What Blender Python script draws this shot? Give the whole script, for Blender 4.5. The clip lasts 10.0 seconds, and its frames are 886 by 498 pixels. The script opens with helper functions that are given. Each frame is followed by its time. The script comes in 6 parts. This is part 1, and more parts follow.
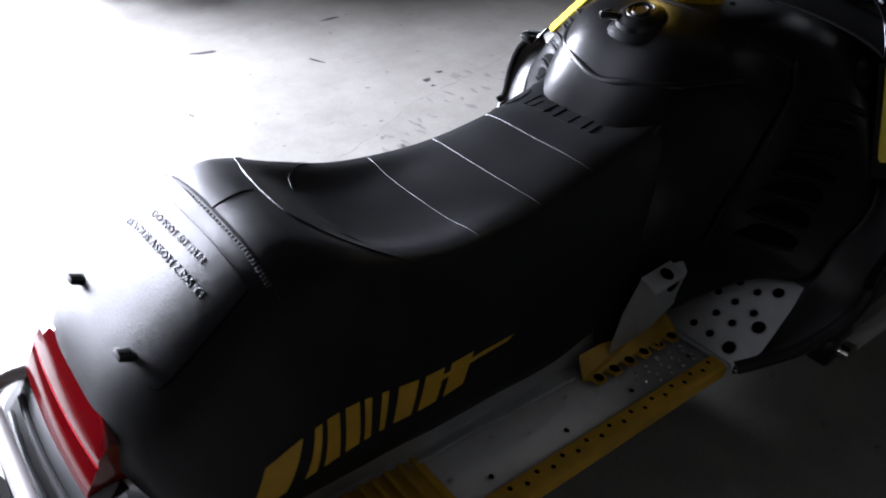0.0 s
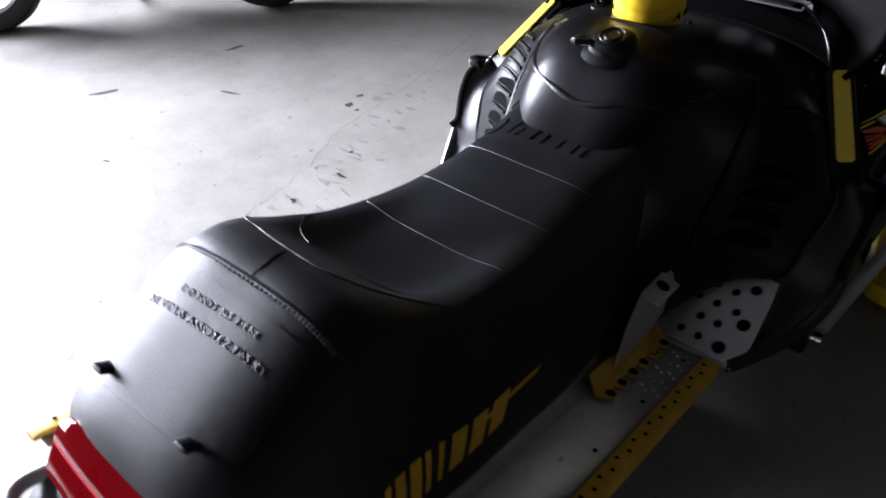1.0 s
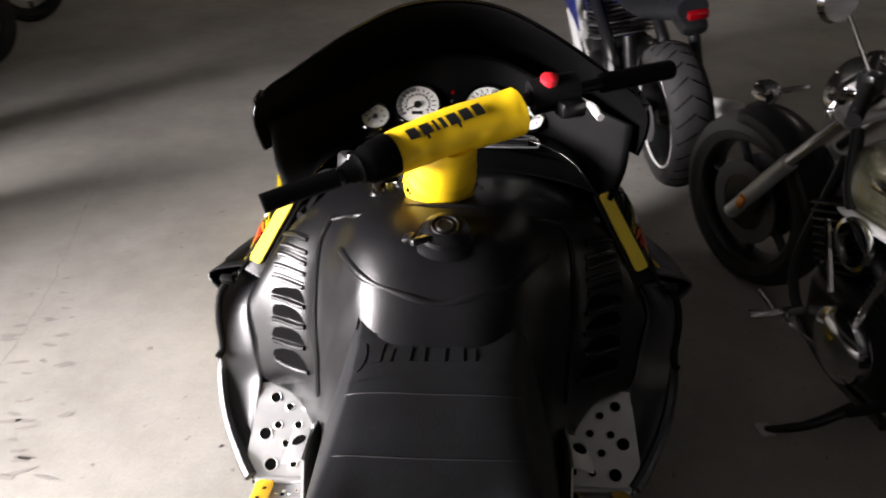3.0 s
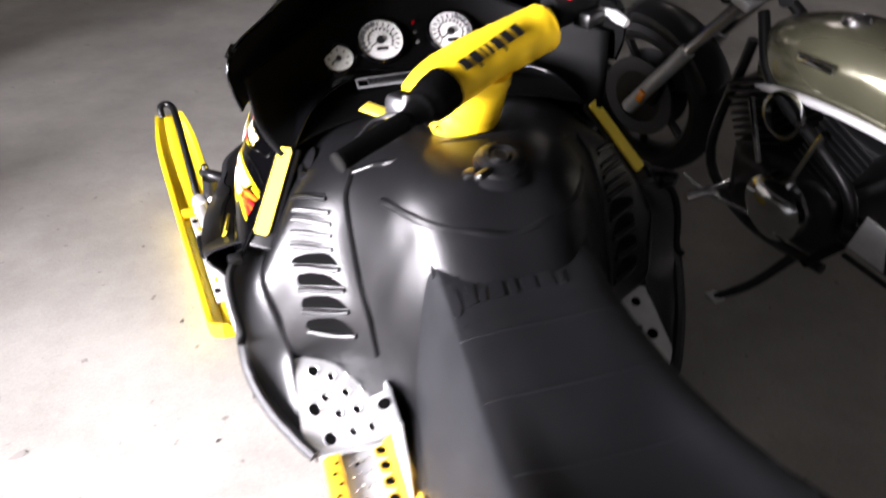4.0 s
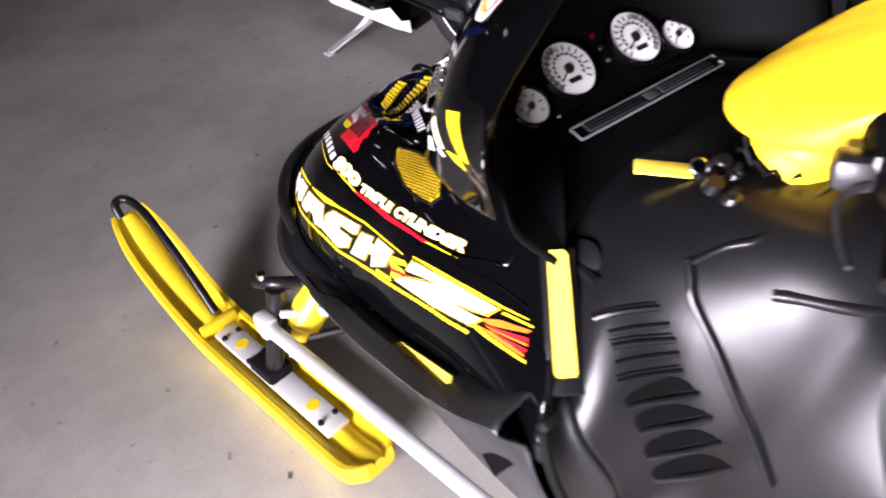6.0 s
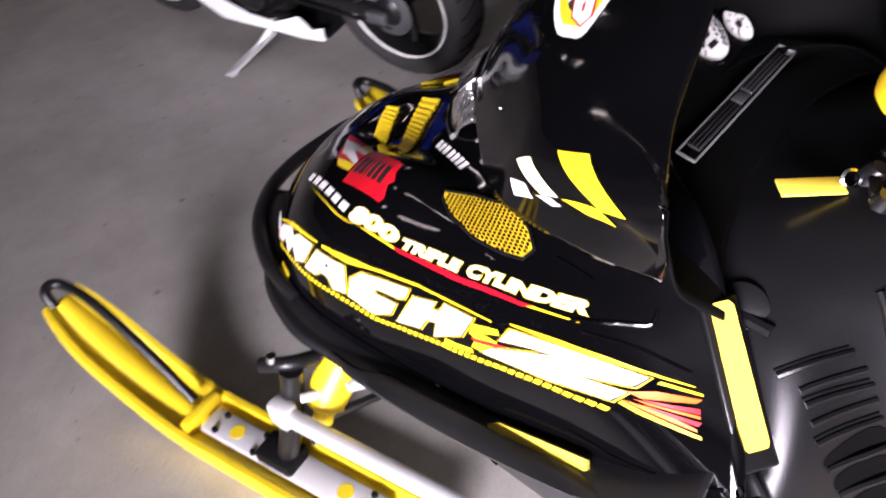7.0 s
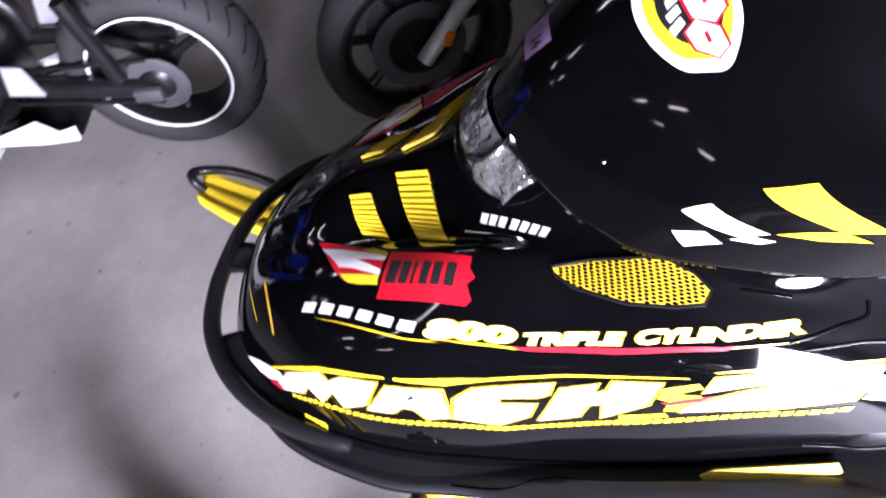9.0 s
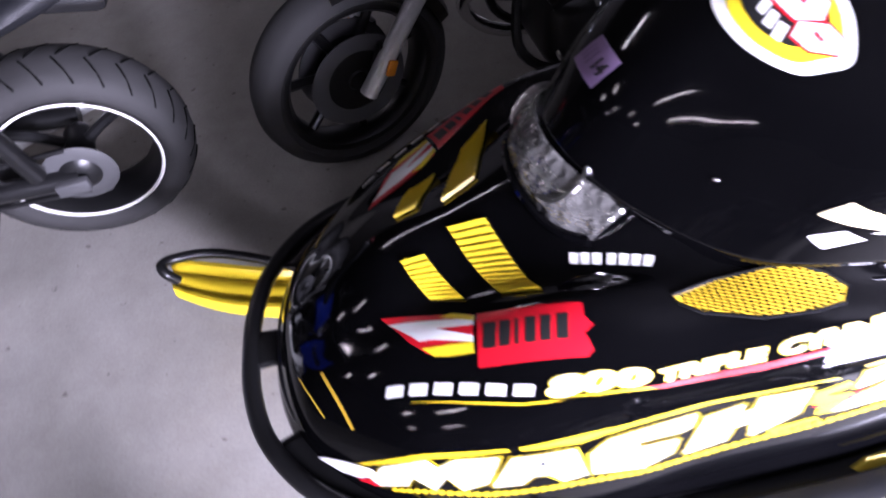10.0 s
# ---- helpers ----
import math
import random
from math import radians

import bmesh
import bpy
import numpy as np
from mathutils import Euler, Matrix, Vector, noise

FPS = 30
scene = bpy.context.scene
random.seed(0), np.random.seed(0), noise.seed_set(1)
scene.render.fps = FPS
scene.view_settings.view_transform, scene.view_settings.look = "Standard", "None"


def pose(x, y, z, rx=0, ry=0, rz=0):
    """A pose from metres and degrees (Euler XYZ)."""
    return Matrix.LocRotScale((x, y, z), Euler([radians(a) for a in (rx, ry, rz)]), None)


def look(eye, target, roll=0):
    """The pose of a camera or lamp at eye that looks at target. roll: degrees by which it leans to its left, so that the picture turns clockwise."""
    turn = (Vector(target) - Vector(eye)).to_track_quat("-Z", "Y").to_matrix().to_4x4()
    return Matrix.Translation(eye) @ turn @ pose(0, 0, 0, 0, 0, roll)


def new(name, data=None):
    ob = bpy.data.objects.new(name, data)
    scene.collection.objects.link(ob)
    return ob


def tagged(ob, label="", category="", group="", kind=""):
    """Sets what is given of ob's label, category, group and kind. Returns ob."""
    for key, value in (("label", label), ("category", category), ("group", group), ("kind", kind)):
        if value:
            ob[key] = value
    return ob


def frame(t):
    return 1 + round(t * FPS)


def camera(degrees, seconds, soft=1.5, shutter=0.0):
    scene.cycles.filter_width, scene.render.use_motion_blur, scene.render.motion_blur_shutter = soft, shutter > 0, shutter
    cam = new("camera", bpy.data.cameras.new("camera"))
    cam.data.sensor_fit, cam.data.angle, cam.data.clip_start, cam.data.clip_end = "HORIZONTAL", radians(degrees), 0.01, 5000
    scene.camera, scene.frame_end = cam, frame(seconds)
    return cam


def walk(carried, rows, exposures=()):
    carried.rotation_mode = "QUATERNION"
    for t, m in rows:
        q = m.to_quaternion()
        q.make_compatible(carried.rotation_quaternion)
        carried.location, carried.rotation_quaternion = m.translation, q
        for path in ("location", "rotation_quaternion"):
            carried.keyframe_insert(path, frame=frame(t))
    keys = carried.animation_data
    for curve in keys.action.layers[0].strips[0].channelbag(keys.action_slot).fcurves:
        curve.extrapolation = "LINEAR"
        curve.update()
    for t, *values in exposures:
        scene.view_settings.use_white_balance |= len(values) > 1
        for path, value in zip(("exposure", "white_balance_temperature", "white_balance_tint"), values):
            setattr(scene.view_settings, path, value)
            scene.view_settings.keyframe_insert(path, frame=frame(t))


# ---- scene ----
cam = camera(61.5, 10.0, soft=1.8, shutter=0.6)
PATH = [
    (0, (0.821, -1.074, 1.372), (-0.439, -0.133, 0.136), -2.7),
    (0.5, (0.75, -1.152, 1.405), (-0.39, -0.105, 0.139), -3.3),
    (1, (0.66, -1.195, 1.413), (-0.409, -0.032, 0.188), -2.0),
    (1.5, (0.501, -1.09, 1.411), (-0.518, 0.099, 0.167), -4.4),
    (2, (0.354, -1.083, 1.406), (-0.425, 0.369, 0.274), 0.8),
    (2.5, (0.173, -1.142, 1.481), (-0.195, 0.527, 0.443), -0.9),
    (2.7, (0.122, -1.151, 1.522), (-0.113, 0.547, 0.491), -0.9),
    (3.8, (-0.247, -1.041, 1.45), (0.056, 0.607, 0.359), -1.0),
    (4, (-0.383, -1.052, 1.496), (0.038, 0.505, 0.313), -1.5),
    (4.5, (-0.535, -0.93, 1.484), (-0.042, 0.579, 0.268), -1.2),
    (5, (-0.623, -0.673, 1.482), (-0.036, 0.799, 0.262), -2.2),
    (5.5, (-0.779, -0.48, 1.47), (-0.022, 0.901, 0.238), -2.3),
    (5.7, (-0.848, -0.403, 1.499), (-0.064, 0.938, 0.24), -4.8),
    (6.8, (-0.955, 0.06, 1.454), (0.004, 1.187, 0.109), -8.1),
    (7, (-0.99, 0.128, 1.464), (0.071, 1.162, 0.121), -6.8),
    (7.5, (-1.113, 0.293, 1.517), (0.122, 1.141, 0.192), -7.5),
    (8, (-1.035, 0.465, 1.499), (0.21, 1.211, 0.123), -10.4),
    (8.5, (-0.994, 0.574, 1.484), (0.272, 1.134, 0.04), -9.6),
    (9, (-1.031, 0.783, 1.537), (0.324, 1.074, 0.096), -7.2),
    (9.5, (-1.036, 0.946, 1.569), (0.354, 1.017, 0.134), -7.1),
    (10, (-0.904, 1.108, 1.563), (0.454, 1.063, 0.095), -9.4),
]
# seconds, stops, white balance: the camera opens up and warms as it leaves the bright side
EXPOSURES = [
    (0.0, 0.10, 5900, 18),
    (1.5, 0.0, 6050, 20),
    (2.6, 0.10, 7000, 19),
    (3.8, 0.90, 6600, 22),
    (4.6, 0.84, 6450, 24),
    (5.5, 0.34, 6400, 28),
    (7.4, 0.26, 6450, 33),
    (9.0, 1.12, 5850, 34),
    (10.0, 1.22, 5750, 36),
]
walk(cam, [(t, look(eye, target, roll)) for t, eye, target, roll in PATH], EXPOSURES)

# ---- world and light ----
world = bpy.data.worlds.new("world")
scene.world = world
world.use_nodes = True
wn = world.node_tree
sky = wn.nodes.new("ShaderNodeTexSky")
sky.sky_type = "NISHITA"
sky.sun_disc = False
sky.sun_elevation = radians(40)
sky.sun_rotation = radians(200)
wn.links.new(sky.outputs[0], wn.nodes["Background"].inputs[0])
wn.nodes["Background"].inputs[1].default_value = 0.12


def area_lamp(name, m, sx, sy, watts, colour):
    lamp = bpy.data.lights.new(name, "AREA")
    lamp.shape, lamp.size, lamp.size_y, lamp.energy, lamp.color = "RECTANGLE", sx, sy, watts, colour
    ob = new(name, lamp)
    ob.matrix_world = m
    return ob


# daylight through the open vehicle door in the side wall
area_lamp("daylight", look((-5.7, -2.15, 1.62), (0, -2.3, 0.6)), 4.2, 1.85, 990, (0.95, 0.975, 1.0)).data.spread = radians(112)


# ---- materials ----
def mat(name, base, rough=0.5, metal=0.0, coat=0.0, var=0.2, scale=9.0, bump=0.05, bscale=140.0, rvar=0.12, spec=0.5, trans=0.0, bdist=0.002):
    m = bpy.data.materials.new(name)
    m.use_nodes = True
    t = m.node_tree
    b = t.nodes["Principled BSDF"]
    co = t.nodes.new("ShaderNodeTexCoord")
    n1 = t.nodes.new("ShaderNodeTexNoise")
    n1.inputs["Scale"].default_value, n1.inputs["Detail"].default_value = scale, 6
    n2 = t.nodes.new("ShaderNodeTexNoise")
    n2.inputs["Scale"].default_value, n2.inputs["Detail"].default_value = bscale, 3
    for n in (n1, n2):
        t.links.new(co.outputs["Object"], n.inputs["Vector"])
    mix = t.nodes.new("ShaderNodeMix")
    mix.data_type = "RGBA"
    mix.inputs["A"].default_value = (*(c * (1 - var) for c in base), 1)
    mix.inputs["B"].default_value = (*(min(1, c * (1 + var)) for c in base), 1)
    t.links.new(n1.outputs["Fac"], mix.inputs["Factor"])
    t.links.new(mix.outputs["Result"], b.inputs["Base Color"])
    rr = t.nodes.new("ShaderNodeMapRange")
    rr.inputs["To Min"].default_value = max(0.02, rough * (1 - rvar * 2))
    rr.inputs["To Max"].default_value = min(1, rough * (1 + rvar * 2))
    t.links.new(n1.outputs["Fac"], rr.inputs["Value"])
    t.links.new(rr.outputs["Result"], b.inputs["Roughness"])
    if bump:
        bp = t.nodes.new("ShaderNodeBump")
        bp.inputs["Strength"].default_value, bp.inputs["Distance"].default_value = bump, bdist
        t.links.new(n2.outputs["Fac"], bp.inputs["Height"])
        t.links.new(bp.outputs["Normal"], b.inputs["Normal"])
    b.inputs["Metallic"].default_value = metal
    b.inputs["Coat Weight"].default_value = coat
    b.inputs["Coat Roughness"].default_value = 0.04
    b.inputs["Specular IOR Level"].default_value = spec
    b.inputs["Transmission Weight"].default_value = trans
    return m


def concrete(name, base, stain):
    """Worn concrete: broad stains, mottling, fine grit and pores."""
    m = bpy.data.materials.new(name)
    m.use_nodes = True
    t = m.node_tree
    b = t.nodes["Principled BSDF"]
    co = t.nodes.new("ShaderNodeTexCoord")

    def tex(scale, detail, rough=0.55):
        n = t.nodes.new("ShaderNodeTexNoise")
        n.inputs["Scale"].default_value, n.inputs["Detail"].default_value, n.inputs["Roughness"].default_value = scale, detail, rough
        t.links.new(co.outputs["Object"], n.inputs["Vector"])
        return n

    def ramp(src, lo, hi, a, z):
        r = t.nodes.new("ShaderNodeValToRGB")
        r.color_ramp.elements[0].position, r.color_ramp.elements[1].position = lo, hi
        r.color_ramp.elements[0].color, r.color_ramp.elements[1].color = (*a, 1), (*z, 1)
        t.links.new(src.outputs["Fac"], r.inputs["Fac"])
        return r

    def times(p, q):
        x = t.nodes.new("ShaderNodeMix")
        x.data_type, x.blend_type = "RGBA", "MULTIPLY"
        x.inputs["Factor"].default_value = 1
        t.links.new(p.outputs[2] if p.bl_idname == "ShaderNodeMix" else p.outputs[0], x.inputs["A"])
        t.links.new(q.outputs[0], x.inputs["B"])
        return x

    broad = ramp(tex(1.1, 7, 0.62), 0.34, 0.64, [c * stain for c in base], base)
    mottle = ramp(tex(5, 9, 0.75), 0.3, 0.7, (0.78, 0.765, 0.745), (1, 1, 1))
    grit = ramp(tex(120, 4, 0.7), 0.3, 0.6, (0.86, 0.86, 0.86), (1, 1, 1))
    pores = ramp(tex(26, 2, 0.5), 0.24, 0.31, (0.55, 0.54, 0.52), (1, 1, 1))
    end = times(times(times(broad, mottle), grit), pores)
    t.links.new(end.outputs[2], b.inputs["Base Color"])
    rr = t.nodes.new("ShaderNodeMapRange")
    rr.inputs["To Min"].default_value, rr.inputs["To Max"].default_value = 0.5, 0.85
    t.links.new(tex(2.5, 6).outputs["Fac"], rr.inputs["Value"])
    t.links.new(rr.outputs["Result"], b.inputs["Roughness"])
    bp = t.nodes.new("ShaderNodeBump")
    bp.inputs["Strength"].default_value, bp.inputs["Distance"].default_value = 0.25, 0.003
    t.links.new(tex(60, 6, 0.7).outputs["Fac"], bp.inputs["Height"])
    t.links.new(bp.outputs["Normal"], b.inputs["Normal"])
    return m


CONCRETE = concrete("concrete_floor", (0.495, 0.478, 0.435), 0.70)
# gloom of the room put into near-black colours, which keeps bounced light low
WALL = concrete("shaded_block_wall", (0.05, 0.047, 0.043), 0.8)
CEIL = concrete("shaded_ceiling", (0.022, 0.021, 0.02), 0.8)
CRACK = mat("crack_dirt", (0.17, 0.155, 0.135), 0.95)
STAIN = mat("oil_spot", (0.07, 0.065, 0.06), 0.7)
SCUFF = mat("tyre_scuff", (0.30, 0.28, 0.255), 0.85)
GLOSS = mat("gloss_black_paint", (0.0014, 0.0014, 0.0017), 0.05, coat=0.0, var=0.3, bump=0.0, rvar=0.3)
SHIELD = mat("smoked_plastic", (0.0014, 0.0014, 0.0017), 0.06, coat=0.0, bump=0.0)
SATIN = mat("satin_black_plastic", (0.005, 0.005, 0.0055), 0.31, spec=0.28, var=0.25, bump=0.12, bscale=420)
PAN = mat("grey_black_plastic", (0.014, 0.0145, 0.016), 0.38, var=0.25, bump=0.1, bscale=300)
VINYL = mat("black_vinyl", (0.0052, 0.0056, 0.0068), 0.48, spec=0.34, var=0.25, bump=0.3, bscale=520)
STITCH = mat("grey_piping", (0.05, 0.05, 0.052), 0.6)
THREAD = mat("grey_thread", (0.16, 0.16, 0.165), 0.8)
GRIPM = mat("grip_rubber", (0.0022, 0.0022, 0.0022), 0.42, spec=0.025, var=0.3, bump=0.3, bscale=260)
RUBBER = mat("black_rubber", (0.0045, 0.0045, 0.0045), 0.62, spec=0.10, var=0.3, bump=0.2)
TYRE = mat("tyre_rubber", (0.024, 0.0235, 0.0235), 0.75, spec=0.25, var=0.35, scale=14, bump=0.3)
YELLOW = mat("yellow_plastic", (0.78, 0.56, 0.012), 0.38, var=0.10, bump=0.04)
YWORN = mat("worn_yellow_paint", (0.62, 0.36, 0.02), 0.5, var=0.35, scale=25, bump=0.1)
YREFL = mat("yellow_reflector", (0.98, 0.74, 0.08), 0.22, var=0.05, coat=0.5, bump=0.15, bscale=600)
YFOAM = mat("yellow_vinyl", (0.90, 0.58, 0.01), 0.5, var=0.08, bump=0.12, bscale=260)
ALU = mat("brushed_aluminium", (0.64, 0.65, 0.65), 0.42, metal=0.6, var=0.18, scale=30, bump=0.08)
STEEL = mat("painted_silver", (0.66, 0.66, 0.65), 0.45, metal=0.35, var=0.15)
CHROME = mat("chrome", (0.8, 0.8, 0.8), 0.12, metal=1.0, var=0.08, bump=0)
BLACKM = mat("black_metal", (0.009, 0.009, 0.0095), 0.33, metal=0.3, var=0.3)
# paints the shade of openings, grooves and creases onto flat sheets and bars
DARK = mat("recess_shade", (0.0015, 0.0015, 0.0015), 0.9, spec=0.05, bump=0)
RED = mat("red_lens", (0.125, 0.001, 0.003), 0.10, coat=0.6, spec=0.5, var=0.15, bump=0)
REDV = mat("red_vinyl", (0.55, 0.006, 0.014), 0.35, var=0.12, bump=0)
ORANGE = mat("orange_vinyl", (0.85, 0.14, 0.01), 0.3, bump=0)
WHITEV = mat("white_vinyl", (0.80, 0.79, 0.76), 0.3, var=0.08, bump=0)
YDEC = mat("yellow_vinyl_decal", (0.80, 0.58, 0.01), 0.3, var=0.12, bump=0)
PURPLE = mat("purple_vinyl", (0.42, 0.28, 0.52), 0.5, bump=0)
PALE = mat("faded_violet_ink", (0.22, 0.13, 0.28), 0.5, bump=0)
INK = mat("black_ink", (0.01, 0.01, 0.01), 0.4, bump=0)
DIAL = mat("dial_face", (0.75, 0.75, 0.72), 0.4, var=0.06, bump=0)
WHITEP = mat("white_paint", (0.78, 0.78, 0.77), 0.3, var=0.08, coat=0.3, bump=0)
BLUE = mat("blue_paint", (0.005, 0.013, 0.14), 0.25, var=0.15, coat=0.5, bump=0)
OLIVE = mat("olive_gold_paint", (0.125, 0.122, 0.078), 0.20, metal=0.6, var=0.15, coat=0.6, bump=0)
AMBER = mat("amber_lens", (0.85, 0.28, 0.01), 0.2, coat=0.4, bump=0)
LENS = mat("clear_lens", (0.30, 0.295, 0.28), 0.05, metal=0.8, var=0.7, scale=30, bump=1.0, bscale=19, bdist=0.03)
DASHM = mat("dull_black_plastic", (0.002, 0.002, 0.002), 0.6, spec=0.06, bump=0.1, bscale=400)
TUBE = bpy.data.materials.new("lit_tube")
TUBE.use_nodes = True
TUBE.node_tree.nodes["Principled BSDF"].inputs["Emission Color"].default_value = (1.0, 0.95, 0.86, 1)
TUBE.node_tree.nodes["Principled BSDF"].inputs["Emission Strength"].default_value = 22
MESHY = mat("yellow_mesh", (0.70, 0.46, 0.01), 0.4, bump=0)


# ---- mesh helpers ----
def part(name, bm, material, parent=None, label="", smooth=True, solid=0.0):
    me = bpy.data.meshes.new(name)
    bmesh.ops.recalc_face_normals(bm, faces=bm.faces)
    bm.to_mesh(me)
    bm.free()
    me.materials.append(material)
    if smooth:
        me.polygons.foreach_set("use_smooth", [True] * len(me.polygons))
        me.set_sharp_from_angle(angle=radians(40))
    ob = new(name, me)
    if parent:
        ob.parent = parent
    if solid:
        s = ob.modifiers.new("thickness", "SOLIDIFY")
        s.thickness, s.offset = solid, -1
    if label:
        tagged(ob, label)
    return ob


def thing(name, label, category, m=None, group="", kind=""):
    ob = new(name)
    ob.matrix_world = m or Matrix()
    return tagged(ob, label, category, group, kind)


def cr(pts, n):
    """n points on a Catmull-Rom curve through pts."""
    p = [Vector(q) for q in pts]
    p = [2 * p[0] - p[1]] + p + [2 * p[-1] - p[-2]]
    out = []
    for i in range(n):
        s = i / (n - 1) * (len(p) - 3)
        k = min(int(s), len(p) - 4)
        f = s - k
        a, b, c, d = p[k : k + 4]
        out.append(0.5 * (2 * b + (c - a) * f + (2 * a - 5 * b + 4 * c - d) * f * f + (3 * b - a - 3 * c + d) * f**3))
    return out


def surface(rows, nu, nv):
    """A dense grid through rows of control points: nu along a row, nv across the rows."""
    dense = [cr(r, nu) for r in rows]
    cols = [cr([d[i] for d in dense], nv) for i in range(nu)]
    return [[cols[i][j] for i in range(nu)] for j in range(nv)]


def both(half):
    """A row from the middle outwards, continued on the other side."""
    return [(-x, y, z) for x, y, z in reversed(half) if x > 1e-6] + list(half)


def grid_bm(g, wrap=False, caps=False):
    bm = bmesh.new()
    vs = [[bm.verts.new(p) for p in r] for r in g]
    n = len(g[0])
    for a, b in zip(vs, vs[1:]):
        for i in range(n if wrap else n - 1):
            bm.faces.new((a[i], a[(i + 1) % n], b[(i + 1) % n], b[i]))
    if caps:
        bm.faces.new(vs[0])
        bm.faces.new(vs[-1])
    return bm


def on(g, u, v):
    """Point and normal of the grid at u (along a row) and v (across the rows), 0 to 1."""
    nv, nu = len(g), len(g[0])
    x, y = min(max(u, 0), 1) * (nu - 1), min(max(v, 0), 1) * (nv - 1)
    i, j = min(int(x), nu - 2), min(int(y), nv - 2)
    fx, fy = x - i, y - j
    a, b, c, d = g[j][i], g[j][i + 1], g[j + 1][i], g[j + 1][i + 1]
    p = a * (1 - fx) * (1 - fy) + b * fx * (1 - fy) + c * (1 - fx) * fy + d * fx * fy
    n = ((b - a) * (1 - fy) + (d - c) * fy).cross((c - a) * (1 - fx) + (d - b) * fx)
    return p, n.normalized()


def tube(pts, r, n=10, smooth=0, taper=None):
    """A round bar along pts; smooth: points on a curve through them."""
    p = cr(pts, smooth) if smooth else [Vector(q) for q in pts]
    rings, side = [], None
    for i, q in enumerate(p):
        d = (p[min(i + 1, len(p) - 1)] - p[max(i - 1, 0)]).normalized()
        if side is None:
            side = d.orthogonal().normalized()
        side = (side - d * side.dot(d)).normalized()
        up = d.cross(side)
        rad = r if taper is None else r * taper[min(len(taper) - 1, i * len(taper) // len(p))]
        rings.append([q + rad * (math.cos(a) * side + math.sin(a) * up) for a in (k * math.tau / n for k in range(n))])
    return grid_bm(rings, wrap=True, caps=True)


def box(sx, sy, sz, m=None, bevel=0.004, seg=2):
    bm = bmesh.new()
    bmesh.ops.create_cube(bm, size=1, matrix=(m or Matrix()) @ Matrix.Diagonal((sx, sy, sz, 1)))
    if bevel:
        bmesh.ops.bevel(bm, geom=bm.edges, offset=min(bevel, 0.45 * min(sx, sy, sz)), segments=seg, affect="EDGES", profile=0.5)
    return bm


def lathe(profile, m=None, n=32):
    """profile: (radius, height) pairs, turned about z and moved by m."""
    rings = [[(m or Matrix()) @ Vector((r * math.cos(a), r * math.sin(a), h)) for a in (k * math.tau / n for k in range(n))] for r, h in profile]
    bm = grid_bm(rings, wrap=True)
    bmesh.ops.remove_doubles(bm, verts=bm.verts, dist=1e-6)
    return bm


def ring(profile, m=None, n=48):
    """A closed cross-section of (radius, height) pairs turned about z: a ring."""
    rings = [[(m or Matrix()) @ Vector((r * math.cos(a), r * math.sin(a), h)) for r, h in profile] for a in (k * math.tau / n for k in range(n + 1))]
    bm = grid_bm(rings, wrap=True)
    bmesh.ops.remove_doubles(bm, verts=bm.verts, dist=1e-6)
    return bm


def plate(poly, thick, m=None):
    """A flat outline in xy, given thickness along z."""
    bm = bmesh.new()
    f = bm.faces.new([bm.verts.new((x, y, 0)) for x, y in poly])
    top = bmesh.ops.extrude_face_region(bm, geom=[f])["geom"]
    bmesh.ops.translate(bm, verts=[v for v in top if isinstance(v, bmesh.types.BMVert)], vec=(0, 0, thick))
    if m:
        bmesh.ops.transform(bm, matrix=m, verts=bm.verts)
    return bm


def frame_of(origin, xdir, up):
    """A pose whose x runs along xdir and whose z is as near to up as it can be."""
    x = Vector(xdir).normalized()
    y = Vector(up).cross(x).normalized()
    z = x.cross(y)
    return Matrix(((x.x, y.x, z.x, origin[0]), (x.y, y.y, z.y, origin[1]), (x.z, y.z, z.z, origin[2]), (0, 0, 0, 1)))


# ---- the room ----
def slab(name, x0, x1, y0, y1, z0, z1, material):
    ob = part(name, box(x1 - x0, y1 - y0, z1 - z0, pose((x0 + x1) / 2, (y0 + y1) / 2, (z0 + z1) / 2), bevel=0), material, smooth=False)
    return tagged(ob, kind="structure")


tagged(slab("floor", -12, 14, -12, 16, -0.2, 0, CONCRETE), "worn grey concrete garage floor with stains and scuffs", "floor")
# unseen shell; its near-black colour stands in for an unlit room
tagged(slab("ceiling", -6, 12.2, -7.2, 14.2, 3.1, 3.3, CEIL), "unseen garage ceiling, its gloom put into a near-black colour", "ceiling")
tagged(slab("wall_north", -6, 12.2, 14, 14.2, 0, 3.1, WALL), "unseen block wall at the far end, coloured near black for gloom", "wall")
tagged(slab("wall_east", 12, 12.2, -7, 14, 0, 3.1, WALL), "unseen block side wall, coloured near black for gloom", "wall")
W = "unseen block wall beside the open vehicle door, coloured near black for gloom"
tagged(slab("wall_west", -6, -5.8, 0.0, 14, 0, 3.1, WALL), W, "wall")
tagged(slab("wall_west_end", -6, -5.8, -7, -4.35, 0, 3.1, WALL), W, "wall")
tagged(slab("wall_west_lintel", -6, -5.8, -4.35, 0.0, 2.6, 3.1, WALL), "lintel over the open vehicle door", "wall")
tagged(slab("wall_south", -6, 12.2, -7.2, -7, 0, 3.1, WALL), "unseen block wall at the back, coloured near black for gloom", "wall")

